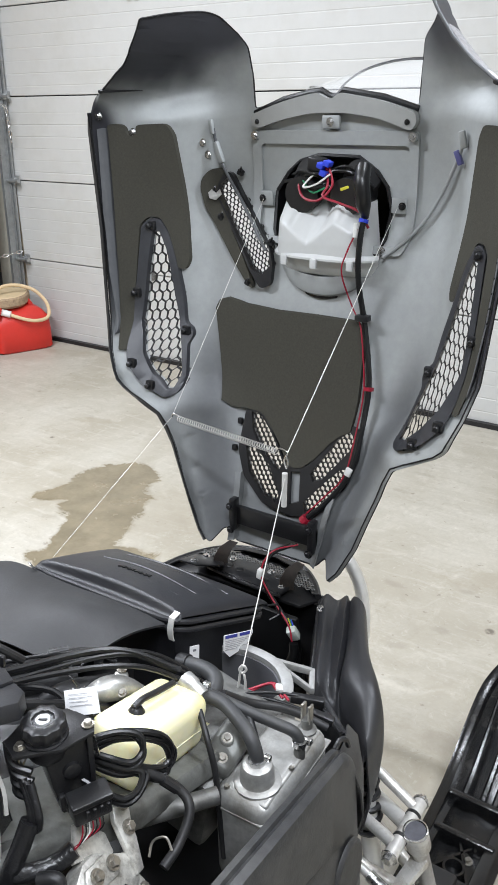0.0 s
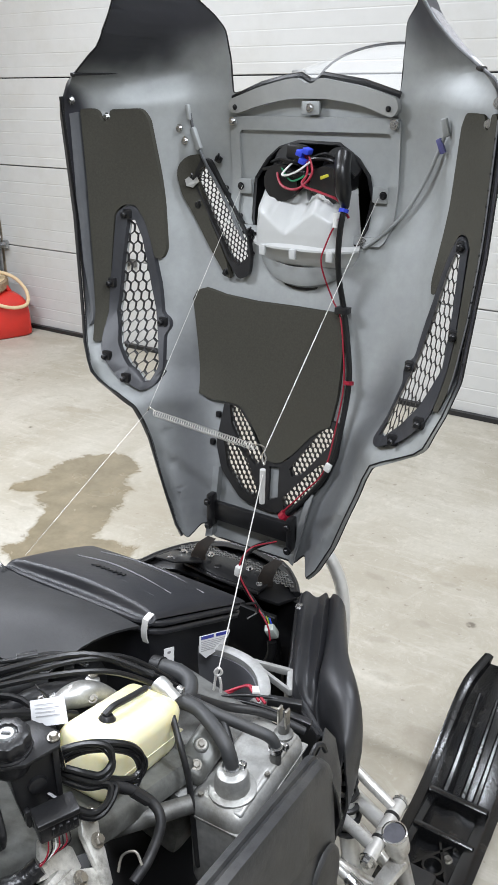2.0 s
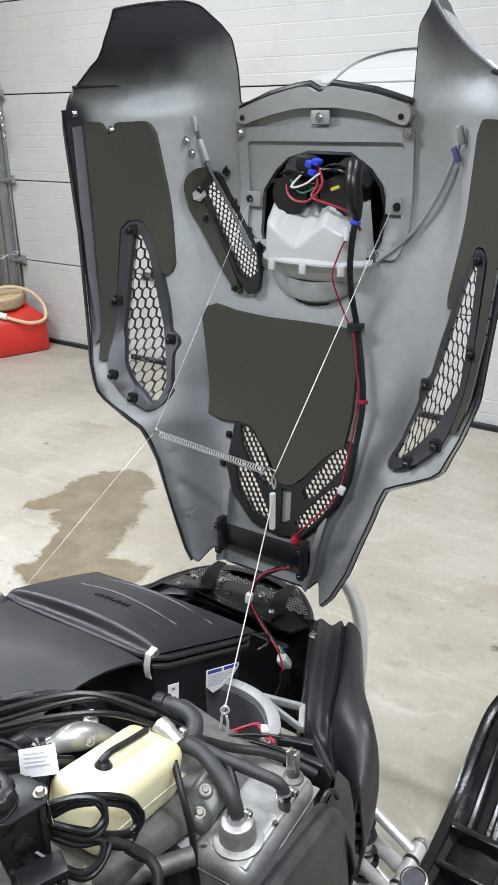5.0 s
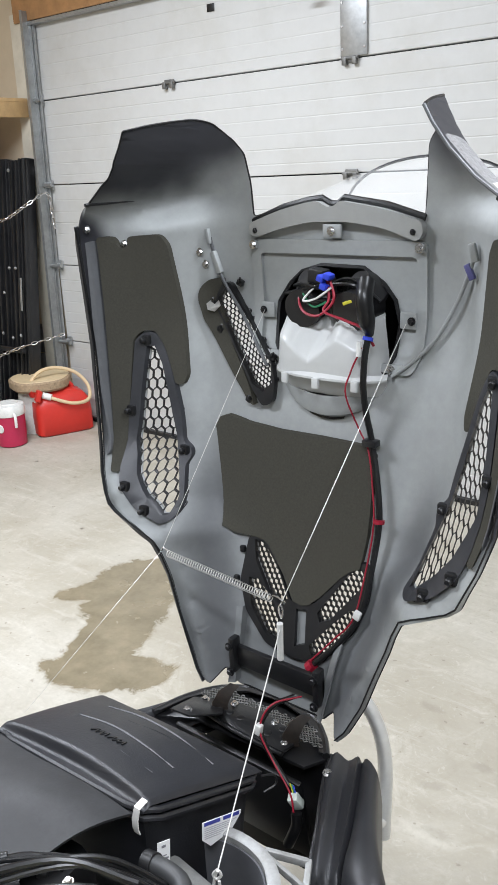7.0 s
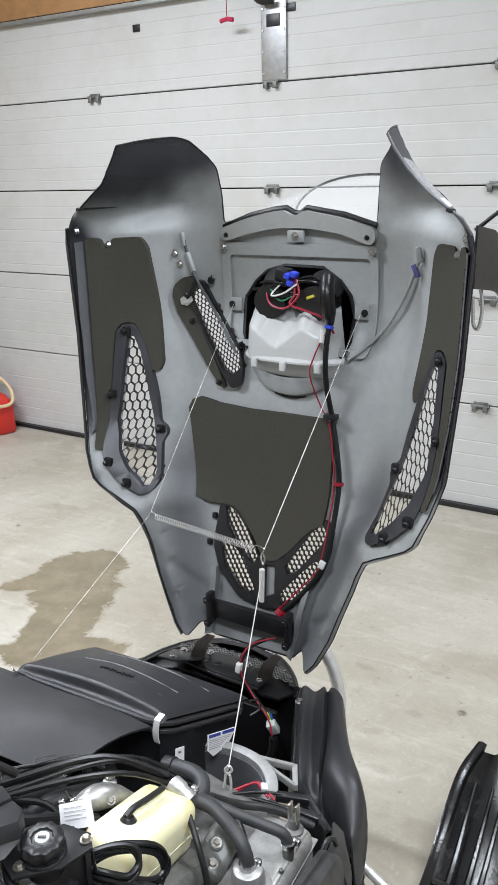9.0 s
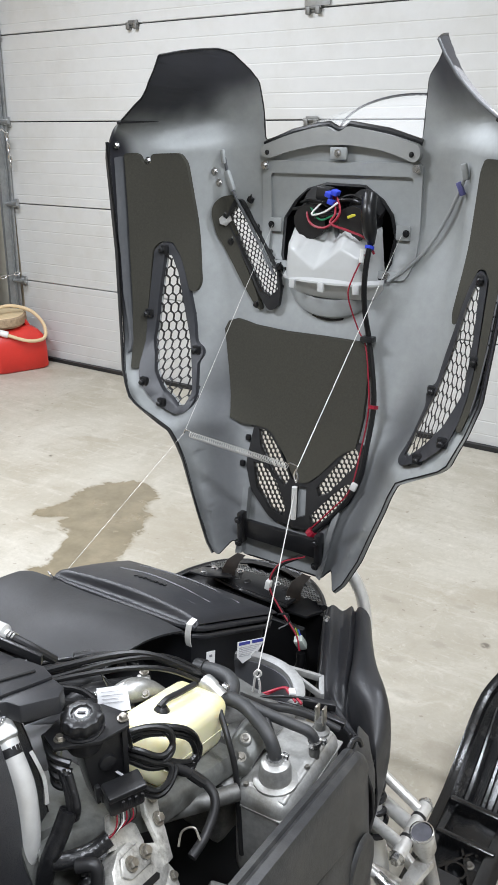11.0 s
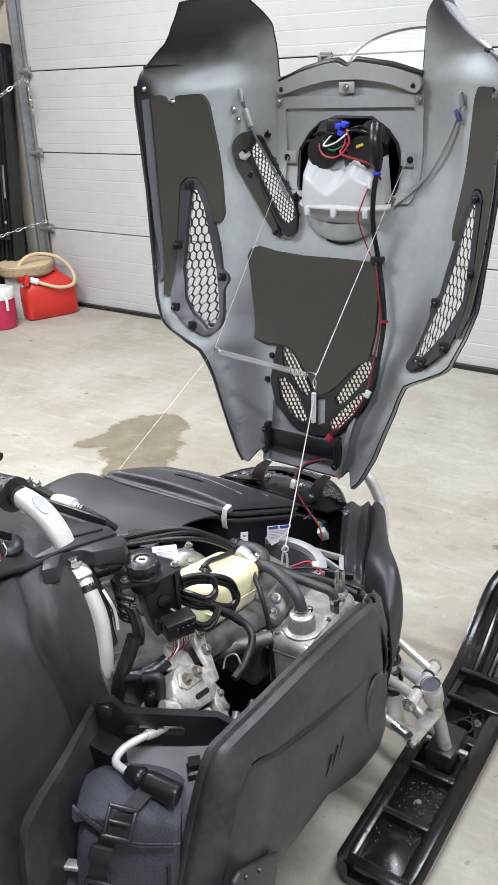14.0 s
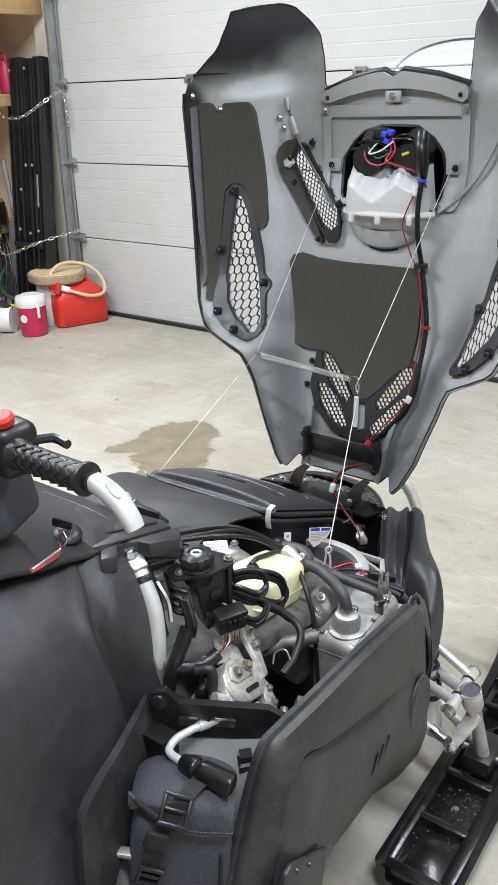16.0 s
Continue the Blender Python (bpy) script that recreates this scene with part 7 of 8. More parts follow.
LEN = (B_ - A_).length
outer = [(-0.006, 0.618), (-0.014, 0.672), (-0.004, 0.69), (0.016, 0.693), (0.032, 0.672), (LEN - 0.03, 0.661), (LEN, 0.64), (LEN, 0.618), (LEN - 0.03, 0.608)]
bm = bmesh.new()
edges = []
slots = [[(0.03, 0.634), (0.06, 0.632), (0.064, 0.64), (0.058, 0.648), (0.03, 0.65), (0.025, 0.642)], [(0.076, 0.631), (0.108, 0.629), (0.113, 0.637), (0.108, 0.645), (0.076, 0.647), (0.072, 0.639)]]
for loop in (outer, *slots):
    vs = [bm.verts.new(bw(s, z)) for s, z in loop]
    edges += [bm.edges.new((a, b)) for a, b in zip(vs, vs[1:] + vs[:1])]
bmesh.ops.triangle_fill(bm, use_beauty=True, edges=edges, normal=nrm)
r = bmesh.ops.extrude_face_region(bm, geom=bm.faces[:])
bmesh.ops.translate(bm, vec=nrm * 0.012, verts=[g for g in r["geom"] if isinstance(g, bmesh.types.BMVert)])
fr = part("footwell_bracket", bm, M_BLACK, sled, "black slotted footwell bracket")
part("bracket_bolt", lathe([(0.012, 0), (0.011, 0.004), (0.004, 0.006)], bw(0.004, 0.676, 0.012), nrm, 14), M_BLACK, fr)
# side floor between bracket, tank and panel
part("footwell_floor", slab(smooth_rows([[V(2.485, 1.302, 0.618), V(2.53, 1.33, 0.616), V(2.59, 1.368, 0.614), V(2.655, 1.41, 0.62)], [V(2.5, 1.235, 0.58), V(2.55, 1.262, 0.556), V(2.615, 1.3, 0.553), V(2.66, 1.33, 0.58)], [V(2.53, 1.14, 0.47), V(2.57, 1.15, 0.42), V(2.64, 1.17, 0.42), V(2.67, 1.2, 0.45)], [V(2.55, 1.0, 0.36), V(2.58, 1.0, 0.3), V(2.66, 1.0, 0.3), V(2.69, 1.02, 0.34)]], 4), 0.006), M_TRIM, sled, "dusty grey footwell floor", sharp=60)
part("side_trim", slab(smooth_rows([[V(2.475, 1.308, 0.62), V(2.487, 1.297, 0.682), V(2.497, 1.293, 0.682), V(2.505, 1.29, 0.62)], [V(2.49, 1.23, 0.6), V(2.505, 1.222, 0.664), V(2.517, 1.22, 0.664), V(2.528, 1.222, 0.56)], [V(2.505, 1.15, 0.57), V(2.526, 1.135, 0.648), V(2.54, 1.133, 0.648), V(2.556, 1.14, 0.5)], [V(2.515, 1.12, 0.5), V(2.54, 1.106, 0.605), V(2.555, 1.104, 0.6), V(2.58, 1.11, 0.42)], [V(2.53, 1.1, 0.4), V(2.555, 1.092, 0.48), V(2.57, 1.092, 0.47), V(2.6, 1.1, 0.36)]], 5), 0.005), M_PANEL, sled, "black moulded trim beside the tank", sharp=60)
part("rubber_stop", lathe([(0.016, 0), (0.016, 0.01), (0.01, 0.012), (0.012, 0.024)], (2.622, 1.345, 0.583), (0, 0, 1), 4), M_BLACK, sled, "black rubber stop")
pr = part("toggle_rod", tube([(2.575, 1.375, 0.625), (2.562, 1.345, 0.632), (2.553, 1.31, 0.638), (2.549, 1.285, 0.64), (2.556, 1.265, 0.641), (2.578, 1.259, 0.643), (2.6, 1.258, 0.646)], 0.0056, 12, 5), M_SILVER, sled, "bent silver rod")
part("rod_collar", rod((2.566, 1.354, 0.63), (2.557, 1.325, 0.636), 0.0075, 12), M_SILVER, pr)
part("rubber_end", tube([(2.588, 1.258, 0.645), (2.605, 1.257, 0.648), (2.62, 1.258, 0.648), (2.655, 1.262, 0.646), (2.664, 1.264, 0.645)], lambda t: 0.0115 + 0.0035 * min(1, t / 0.3) - 0.0035 * math.exp(-(((t - 0.42) / 0.05) ** 2)) - 0.002 * max(0, t - 0.9) / 0.1, 16, 8), M_WIRE, pr, "glossy black rubber end")

# right side panel: rolled lip, top band, creased side face that tucks under
YS = [1.14, 1.205, 1.262, 1.302, 1.332, 1.365, 1.424, 1.52, 1.62, 1.72, 1.78, 1.81, 1.83]
TOPX = [2.672, 2.668, 2.662, 2.66, 2.662, 2.668, 2.674, 2.677, 2.675, 2.668, 2.661, 2.652, 2.64]
TOPZ = [0.3, 0.42, 0.524, 0.6, 0.65, 0.662, 0.665, 0.662, 0.648, 0.624, 0.6, 0.53, 0.45]
MIDX = [2.735, 2.733, 2.73, 2.728, 2.725, 2.722, 2.72, 2.718, 2.716, 2.713, 2.704, 2.69, 2.665]
GROOVE = [0.2, 0.34, 0.46, 0.54, 0.6, 0.63, 0.605, 0.572, 0.542, 0.505, 0.46, 0.42, 0.36]
DEEP = [0, 0, 0, 0, 0.2, 0.8, 1.3, 1.6, 1.4, 0.2, 0, 0, 0]
LOW = [0.3, 0.36, 0.42, 0.43, 0.435, 0.44, 0.44, 0.43, 0.42, 0.36, 0.335, 0.33, 0.32]
rows, seam = [], []
for y_, tx, tz, mx, gz, dp, lo in zip(YS, TOPX, TOPZ, MIDX, GROOVE, DEEP, LOW):
    lo = min(gz - 0.03, lo)
    xc = min(tx + 0.021, mx - 0.012)
    gx = xc + 0.55 * (mx - xc)
    seam.append(V(gx - 0.001, y_, gz))
    row = [(tx, tz - 0.01), (tx, tz), (tx + 0.004, tz + 0.001), (tx + 0.008, tz - 0.003), (xc - 0.006, tz + 0.002), (xc, tz), (xc + 0.004, tz - 0.008)]
    row += [(gx, gz + 0.005), (gx - 0.006 * dp, gz + 0.001), (gx - 0.007 * dp, gz - 0.003), (gx - 0.001 * dp, gz - 0.014)]
    row += [(mx - 0.003, lo + 0.4 * (gz - lo)), (mx, lo), (mx - 0.008, lo - 0.04), (mx - 0.034, lo - 0.095), (mx - 0.07, lo - 0.15), (mx - 0.1, lo - 0.19)]
    rows.append([V(x - 0.004, y_, max(z, 0.1)) for x, z in row])
side = part("side_panel", slab(smooth_rows(rows, 5), -0.005), M_PANEL, sled, "scuffed charcoal plastic side panel", sharp=42)
part("panel_lip", tube([V(x - 0.003, y_, z) for x, y_, z in zip(TOPX[3:11], YS[3:11], TOPZ[3:11])], 0.0045, 8, 4), M_PANEL, side, "rolled panel edge")
part("inner_lip", slab([[V(x - 0.004, y_, z - 0.004) for x, y_, z in zip(TOPX[5:11], YS[5:11], TOPZ[5:11])], [V(x - 0.016, y_, z - 0.02) for x, y_, z in zip(TOPX[5:11], YS[5:11], TOPZ[5:11])], [V(x - 0.018, y_, z - 0.05) for x, y_, z in zip(TOPX[5:11], YS[5:11], TOPZ[5:11])]], 0.003), M_BLACK, side, "black inner flange")
# a black strip along the groove stands in for its shade
part("groove_shade", tube(seam[5:9], lambda t: 0.0045 * math.sin(math.pi * (0.06 + 0.88 * t)) ** 0.5, 8, 6), M_HOODEDGE, side, "black strip for the shade in the moulded groove")
bm = lathe([(0.054, -0.004), (0.052, 0.001), (0.048, 0.0025), (0.044, 0.0012), (0.02, 0.0012)], (0, 0, 0), (1, 0.06, 0.02), 36)
bmesh.ops.transform(bm, matrix=Matrix.Translation((2.709, 1.735, 0.435)) @ Matrix.Diagonal((1, 0.9, 1.1, 1)), verts=bm.verts)
part("panel_boss", bm, M_PANEL, side, "oval moulded boss", sharp=60)
for k in range(3):
    y_, z_ = 1.538 + 0.021 * k, 0.45 + 0.001 * k
    part("panel_louvre", extrude_poly([V(2.7185 - 0.001 * k, y_ + a, z_ + b) for a, b in ((0, 0), (0.021, 0.028), (0.0228, 0.028), (0.0022, -0.001))], V(-0.008, 0, 0)), M_HOODEDGE, side, "dark slanting louvre slit")
pl = part("lower_plate", extrude_poly([V(2.733, y_, z_) for y_, z_ in ((1.275, 0.518), (1.29, 0.522), (1.38, 0.463), (1.372, 0.43), (1.36, 0.38), (1.2, 0.36), (1.24, 0.45))], V(-0.008, 0, 0), bev=0.003), M_PANEL, side, "raised lower plate")
for y_, z_ in ((1.3, 0.503), (1.265, 0.495), (1.33, 0.483), (1.25, 0.455)):
    part("panel_rivet", lathe([(0.0042, 0), (0.0035, 0.003)], (2.733, y_, z_), (1, 0, 0), 8), M_BLACK, pl)
part("panel_shoulder", slab(smooth_rows([[V(2.662, 1.775, 0.598), V(2.684, 1.785, 0.58), V(2.692, 1.8, 0.53), V(2.69, 1.82, 0.46), V(2.672, 1.82, 0.37)], [V(2.652, 1.82, 0.584), V(2.671, 1.83, 0.565), V(2.677, 1.84, 0.52), V(2.672, 1.85, 0.455), V(2.655, 1.845, 0.37)], [V(2.63, 1.875, 0.565), V(2.645, 1.88, 0.548), V(2.65, 1.885, 0.505), V(2.645, 1.885, 0.45), V(2.63, 1.87, 0.37)]], 4), 0.003), M_PANEL, side, "rounded front corner of the panel", sharp=60)
part("panel_hook", tube([(2.655, 1.78, 0.595), (2.657, 1.795, 0.61), (2.662, 1.805, 0.606), (2.664, 1.81, 0.592)], 0.004, 8, 3), M_BLACK, side, "black catch")

# nose cowls: mirrored pair with a flat block, a ridge and a scooped flank
for flip in (1, -1):
    def cx(x):
        return X0 + flip * (x - X0)

    rows = [
        [(2.373, 2.255, 0.484), (2.399, 2.19, 0.487), (2.444, 2.1, 0.48), (2.468, 2.047, 0.472), (2.497, 1.998, 0.473), (2.542, 1.962, 0.484), (2.604, 1.905, 0.508)],
        [(2.386, 2.257, 0.496), (2.412, 2.194, 0.501), (2.456, 2.104, 0.495), (2.481, 2.05, 0.488), (2.51, 2.003, 0.486), (2.553, 1.966, 0.494), (2.613, 1.908, 0.512)],
        [(2.408, 2.257, 0.488), (2.434, 2.195, 0.488), (2.475, 2.106, 0.484), (2.503, 2.045, 0.48), (2.526, 2.0, 0.468), (2.567, 1.967, 0.466), (2.618, 1.912, 0.48)],
        [(2.429, 2.257, 0.508), (2.456, 2.197, 0.511), (2.495, 2.108, 0.507), (2.524, 2.037, 0.497), (2.543, 1.998, 0.45), (2.582, 1.967, 0.436), (2.623, 1.916, 0.446)],
        [(2.437, 2.257, 0.497), (2.465, 2.198, 0.498), (2.504, 2.11, 0.494), (2.533, 2.033, 0.482), (2.56, 1.996, 0.43), (2.597, 1.968, 0.405), (2.629, 1.92, 0.41)],
        [(2.446, 2.256, 0.512), (2.483, 2.185, 0.516), (2.516, 2.1, 0.517), (2.541, 2.035, 0.516), (2.564, 2.008, 0.508), (2.597, 1.983, 0.49), (2.63, 1.945, 0.465)],
        [(2.47, 2.24, 0.52), (2.505, 2.172, 0.522), (2.548, 2.1, 0.525), (2.586, 2.045, 0.526), (2.609, 2.012, 0.517), (2.627, 1.972, 0.487), (2.637, 1.937, 0.455)],
        [(2.485, 2.235, 0.495), (2.52, 2.17, 0.495), (2.562, 2.1, 0.493), (2.606, 2.045, 0.49), (2.63, 2.01, 0.475), (2.642, 1.965, 0.445), (2.64, 1.935, 0.43)],
        [(2.47, 2.27, 0.38), (2.51, 2.2, 0.37), (2.555, 2.12, 0.37), (2.6, 2.06, 0.375), (2.628, 2.015, 0.375), (2.64, 1.975, 0.36), (2.64, 1.95, 0.34)],
        [(2.42, 2.3, 0.24), (2.46, 2.23, 0.23), (2.51, 2.15, 0.23), (2.56, 2.07, 0.24), (2.59, 2.02, 0.25), (2.615, 1.98, 0.25), (2.625, 1.96, 0.25)],
    ]
    rows = [[V(cx(x), y_, z) for x, y_, z in r_] for r_ in rows]
    if flip < 0:  # the far side sits a little lower
        rows = [[p + V(0.0, 0.0, -0.045) for p in r_[:3]] for r_ in rows]
    dense = [smooth_path(r_, 5) for r_ in rows]
    cols = [smooth_path([r_[i] for r_ in dense], 3) for i in range(len(dense[0]))]
    cw = part("nose_cowl", slab(cols, 0.004), M_COWL, sled, "black scooped nose cowl", sharp=60)
    part("cowl_lip", tube(rows[0], 0.0042, 8, 5), M_BLACK, cw, "rolled cowl edge")
    if flip > 0:
        part("cowl_screw", bolt(V(2.4, 2.2, 0.497), (0, -0.3, 1), 0.0055), M_STEEL, cw, "bright screw")
        part("inner_skirt", slab([rows[0], [p + V(-0.006, -0.004, -0.05) for p in rows[0]], [p + V(-0.004, -0.002, -0.19) for p in rows[0]]], 0.003), M_HOODEDGE, cw, "black inner skirt")

# nose: curved black rim, sheet, hinge plate with holes, wire mesh
ARC = [(2.02, 2.15), (2.04, 2.22), (2.08, 2.285), (2.14, 2.322), (2.22, 2.335), (2.29, 2.318), (2.34, 2.28), (2.372, 2.24)]
np_ = part("nose_plate", extrude_poly([V(x, y_, 0.478) for x, y_ in ARC] + [V(2.35, 2.2, 0.478), V(2.1, 2.19, 0.478)], V(0, 0, 0.008), bev=0.002), M_BLACK, sled, "black nose plate")
part("nose_rim", tube([V(x, y_, 0.492) for x, y_ in ARC], 0.0075, 8, 5), M_BLACK, np_, "thick curved black rim")
part("rim_top", slab([[V(x, y_ + 0.002, 0.497) for x, y_ in ARC], [V(2.2 + (x - 2.2) * 0.93, 2.2 + (y_ - 2.2) * 0.86, 0.499) for x, y_ in ARC]], 0.003), M_BLACK, np_, "flat inner rim")
HP = [(2.118, 2.2), (2.128, 2.252), (2.215, 2.262), (2.318, 2.238), (2.31, 2.19), (2.2, 2.19)]
hp = part("hinge_plate", extrude_poly([V(x, y_, 0.5) for x, y_ in HP], V(0, 0, 0.008), bev=0.002), M_BLACK, np_, "black plate with holes")
part("plate_edge", tube([V(2.118, 2.198, 0.503), V(2.2, 2.187, 0.503), V(2.312, 2.187, 0.503)], 0.004, 8, 2), M_BLACK, hp)
for x, y_ in ((2.16, 2.222), (2.188, 2.22), (2.258, 2.214), (2.275, 2.24)):
    part("plate_hole", lathe([(0.0085, 0), (0.0075, 0.001), (0.006, 0.0015)], (x, y_, 0.5085), (0, 0, 1), 16), M_HOODEDGE, hp, "dark round hole")
for x, y_ in ((2.152, 2.246), (2.252, 2.245), (2.3, 2.21), (2.14, 2.212)):
    part("nose_bolt", bolt((x, y_, 0.508), (0, 0, 1), 0.0052), M_STEEL, hp, "bright bolt")
bm = bmesh.new()
for i in range(30):
    for j in range(5):
        x, y_ = 2.07 + i * 0.0105, 2.245 + j * 0.0085 + 0.0042 * (i % 2)
        lim = float(np.interp(x, [p[0] for p in ARC], [p[1] for p in ARC])) - 0.012
        if y_ > lim or inside((x, y_), HP):
            continue
        tube([(x - 0.005, y_, 0.5), (x, y_ + 0.0038, 0.5), (x + 0.005, y_, 0.5), (x, y_ - 0.0038, 0.5), (x - 0.005, y_, 0.5)], 0.0011, 4, 1, bm, cap=False)
part("nose_mesh", bm, M_ALUDULL, np_, "fine grey wire mesh")
lp = part("corner_plate", extrude_poly([V(2.105, 2.115, 0.556), V(2.07, 2.215, 0.506), V(2.085, 2.245, 0.493), V(2.13, 2.238, 0.498), V(2.168, 2.19, 0.524), V(2.15, 2.12, 0.556)], V(0, 0.001, 0.004), bev=0.001), M_BLACK, np_, "black corner plate")
for x, y_, z in ((2.127, 2.139, 0.549), (2.092, 2.226, 0.505)):
    part("nose_bolt", bolt((x, y_, z), (0, 0, 1), 0.0062), M_STEEL, lp, "bright bolt")
part("nose_wall", box((X0 - 0.03, 2.185, 0.38), (0.3, 0.012, 0.2), (10, 0, 0), 0.004), M_HOODEDGE, sled, "black front bulkhead")
# harness at the nose
hose([(2.31, 2.235, 0.6), (2.285, 2.2, 0.59), (2.275, 2.175, 0.56), (2.29, 2.165, 0.53), (2.32, 2.16, 0.5), (2.35, 2.155, 0.475)], 0.0048, M_WIRE, "nose_harness", "sleeved black harness")
hose([(2.325, 2.235, 0.605), (2.29, 2.19, 0.6), (2.28, 2.165, 0.56), (2.31, 2.155, 0.52), (2.36, 2.14, 0.48), (2.375, 2.13, 0.45)], 0.0017, M_RED, "nose_wire", "red wire")
part("white_connector", box((2.278, 2.165, 0.558), (0.012, 0.012, 0.022), (0, 10, 0), 0.002), M_WHITEW, sled, "white connector")
part("clear_plug", box((2.366, 2.15, 0.455), (0.02, 0.018, 0.032), (20, -20, 20), 0.004), mat("milky_plug", (0.5, 0.55, 0.5), 0.35), sled, "milky multi-pin plug")
hose([(2.37, 2.145, 0.435), (2.372, 2.14, 0.41), (2.36, 2.13, 0.37)], 0.01, M_WIRE, "nose_harness")
for k, m_ in enumerate((M_YELLOWW, M_GREEN, M_BLUE)):
    part("plug_wire", tube([(2.35 + 0.004 * k, 2.155, 0.482), (2.357 + 0.003 * k, 2.152, 0.475), (2.36 + 0.003 * k, 2.15, 0.47)], 0.0014, 5, 2), m_, sled)

# front bumper loop
part("bumper", tube([(X0 - 0.17, 2.44, 0.16), (X0 - 0.165, 2.46, 0.34), (X0 - 0.13, 2.46, 0.44), (X0 - 0.06, 2.46, 0.475), (X0 + 0.04, 2.46, 0.475), (X0 + 0.1, 2.455, 0.435), (X0 + 0.132, 2.45, 0.34), (X0 + 0.14, 2.43, 0.16)], 0.0155, 14, 6), M_SILVER, sled, "silver tubular bumper")
for sx in (-0.165, 0.14):
    part("bumper_stay", rod((X0 + sx, 2.44, 0.2), (X0 + sx * 0.9, 2.25, 0.24), 0.012), M_SILVER, sled)

# tank cover
TANK_Y = np.linspace(0.7, 1.4, 141)
TANK_W = smoothed(TANK_Y, [0.7, 1.08, 1.18, 1.25, 1.3, 1.36, 1.4], [0.252, 0.252, 0.243, 0.232, 0.208, 0.184, 0.162], 8)
rows = []
for j in range(181):
    y_ = 0.75 + 0.65 * (j / 180)
    a_ = float(np.interp(y_, TANK_Y, TANK_W))
    b_ = 0.292 - 0.04 * max(0, (y_ - 1.2) / 0.2) ** 2
    row = []
    for i in range(49):
        th = radians(-104 + 208 * i / 48)
        s_, c_ = math.sin(th), math.cos(th)
        w = a_ * math.copysign(abs(s_) ** 0.78, s_)
        z = 0.62 + (b_ * c_ ** 0.5 if c_ > 0 else 0.42 * c_)
        # a folded ridge crosses the shoulder, and the front part steps in behind it
        yf = 1.236 + 0.22 * max(0, 0.79 - z) + 0.75 * max(0, z - 0.82)
        k_ = 0.013 * math.exp(-(((y_ - yf) / 0.013) ** 2)) - 0.033 / (1 + math.exp(-(y_ - yf - 0.02) / 0.008))
        # the lower part tucks under along a slanting fold
        k_ -= 0.45 * max(0, 0.655 - 0.25 * (1.25 - y_) - z)
        w += math.copysign(k_, w) * min(1, abs(w) / 0.08)
        row.append(V(X0 + w, y_, z))
    rows.append(row)
tank = part("tank_cover", slab(rows, 0.006), M_TANK, sled, "grained black tank cover", sharp=85)
part("tank_end", extrude_poly([p + V(0, -0.004, 0) for p in rows[-1]], V(0, 0.006, 0)), M_HOODEDGE, tank)
part("seat_base", box((X0, 0.86, 0.45), (0.46, 0.9, 0.3), bev=0.03, seg=4), M_PANEL, sled, "black seat base")
part("tunnel", box((X0, 0.55, 0.3), (0.44, 1.4, 0.2), bev=0.01), M_BLACK, sled, "black tunnel")
part("running_board", box((2.56, 0.75, 0.27), (0.16, 0.9, 0.02), (0, -6, 0), 0.004), M_ALU, sled, "bright aluminium running board")
rb = part("board_edge", box((2.502, 0.95, 0.548), (0.01, 0.42, 0.012), bev=0.002), M_ALU, sled, "bright aluminium board edge")
for k in range(10):
    part("board_rung", box((2.535, 0.76 + 0.045 * k, 0.54), (0.06, 0.014, 0.008), (0, 0, 25 if k % 2 else -25), 0.002), M_ALU, rb, "bright aluminium lattice rung")
part("track_belt", box((X0, 0.4, 0.12), (0.38, 1.6, 0.24), bev=0.1, seg=5), M_RUBBER, sled, "black rubber drive track")

# console between tank and bars
CONSOLE = (
    (1.05, 0.955, 0.955, (2.36, 0.945), (2.383, 0.928)), (1.11, 0.953, 0.953, (2.36, 0.94), (2.392, 0.923)), (1.167, 0.95, 0.95, (2.36, 0.934), (2.398, 0.916)),
    (1.216, 0.946, 0.943, (2.36, 0.921), (2.403, 0.9)), (1.265, 0.935, 0.93, (2.36, 0.907), (2.404, 0.888)), (1.31, 0.92, 0.915, (2.362, 0.892), (2.405, 0.875)),
    (1.36, 0.895, 0.89, (2.362, 0.877), (2.4, 0.867)), (1.42, 0.862, 0.86, (2.35, 0.857), (2.39, 0.853)), (1.458, 0.84, 0.84, (2.35, 0.843), (2.38, 0.843)), (1.47, 0.8, 0.81, (2.35, 0.81), (2.378, 0.815)),
)
con = part("console", slab(smooth_rows([[V(2.1, y_, za), V(2.28, y_, zb), V(xc, y_, zc), V(xd, y_, zd)] for y_, za, zb, (xc, zc), (xd, zd) in CONSOLE], 4), 0.006), M_COWL, sled, "black moulded console")
part("console_edge", tube([V(xd + 0.001, y_, zd - 0.001) for y_, za, zb, c_, (xd, zd) in CONSOLE[:7]], 0.0042, 8, 4), M_BLACK, con, "flared console edge")


def block_at(x, y_, lift=0.0):
    return V(x, y_, 0.876 - 0.17 * (y_ - 1.31) + lift)


cpl = part("console_block", extrude_poly([block_at(x, y_) for x, y_ in ((2.404, 1.325), (2.428, 1.302), (2.436, 1.322), (2.424, 1.336), (2.412, 1.35), (2.412, 1.366), (2.422, 1.379), (2.44, 1.383), (2.458, 1.424), (2.447, 1.442), (2.425, 1.447))], V(0.004, -0.003, -0.021), bev=0.002), M_COWL, sled, "black angled console block with a round bite")
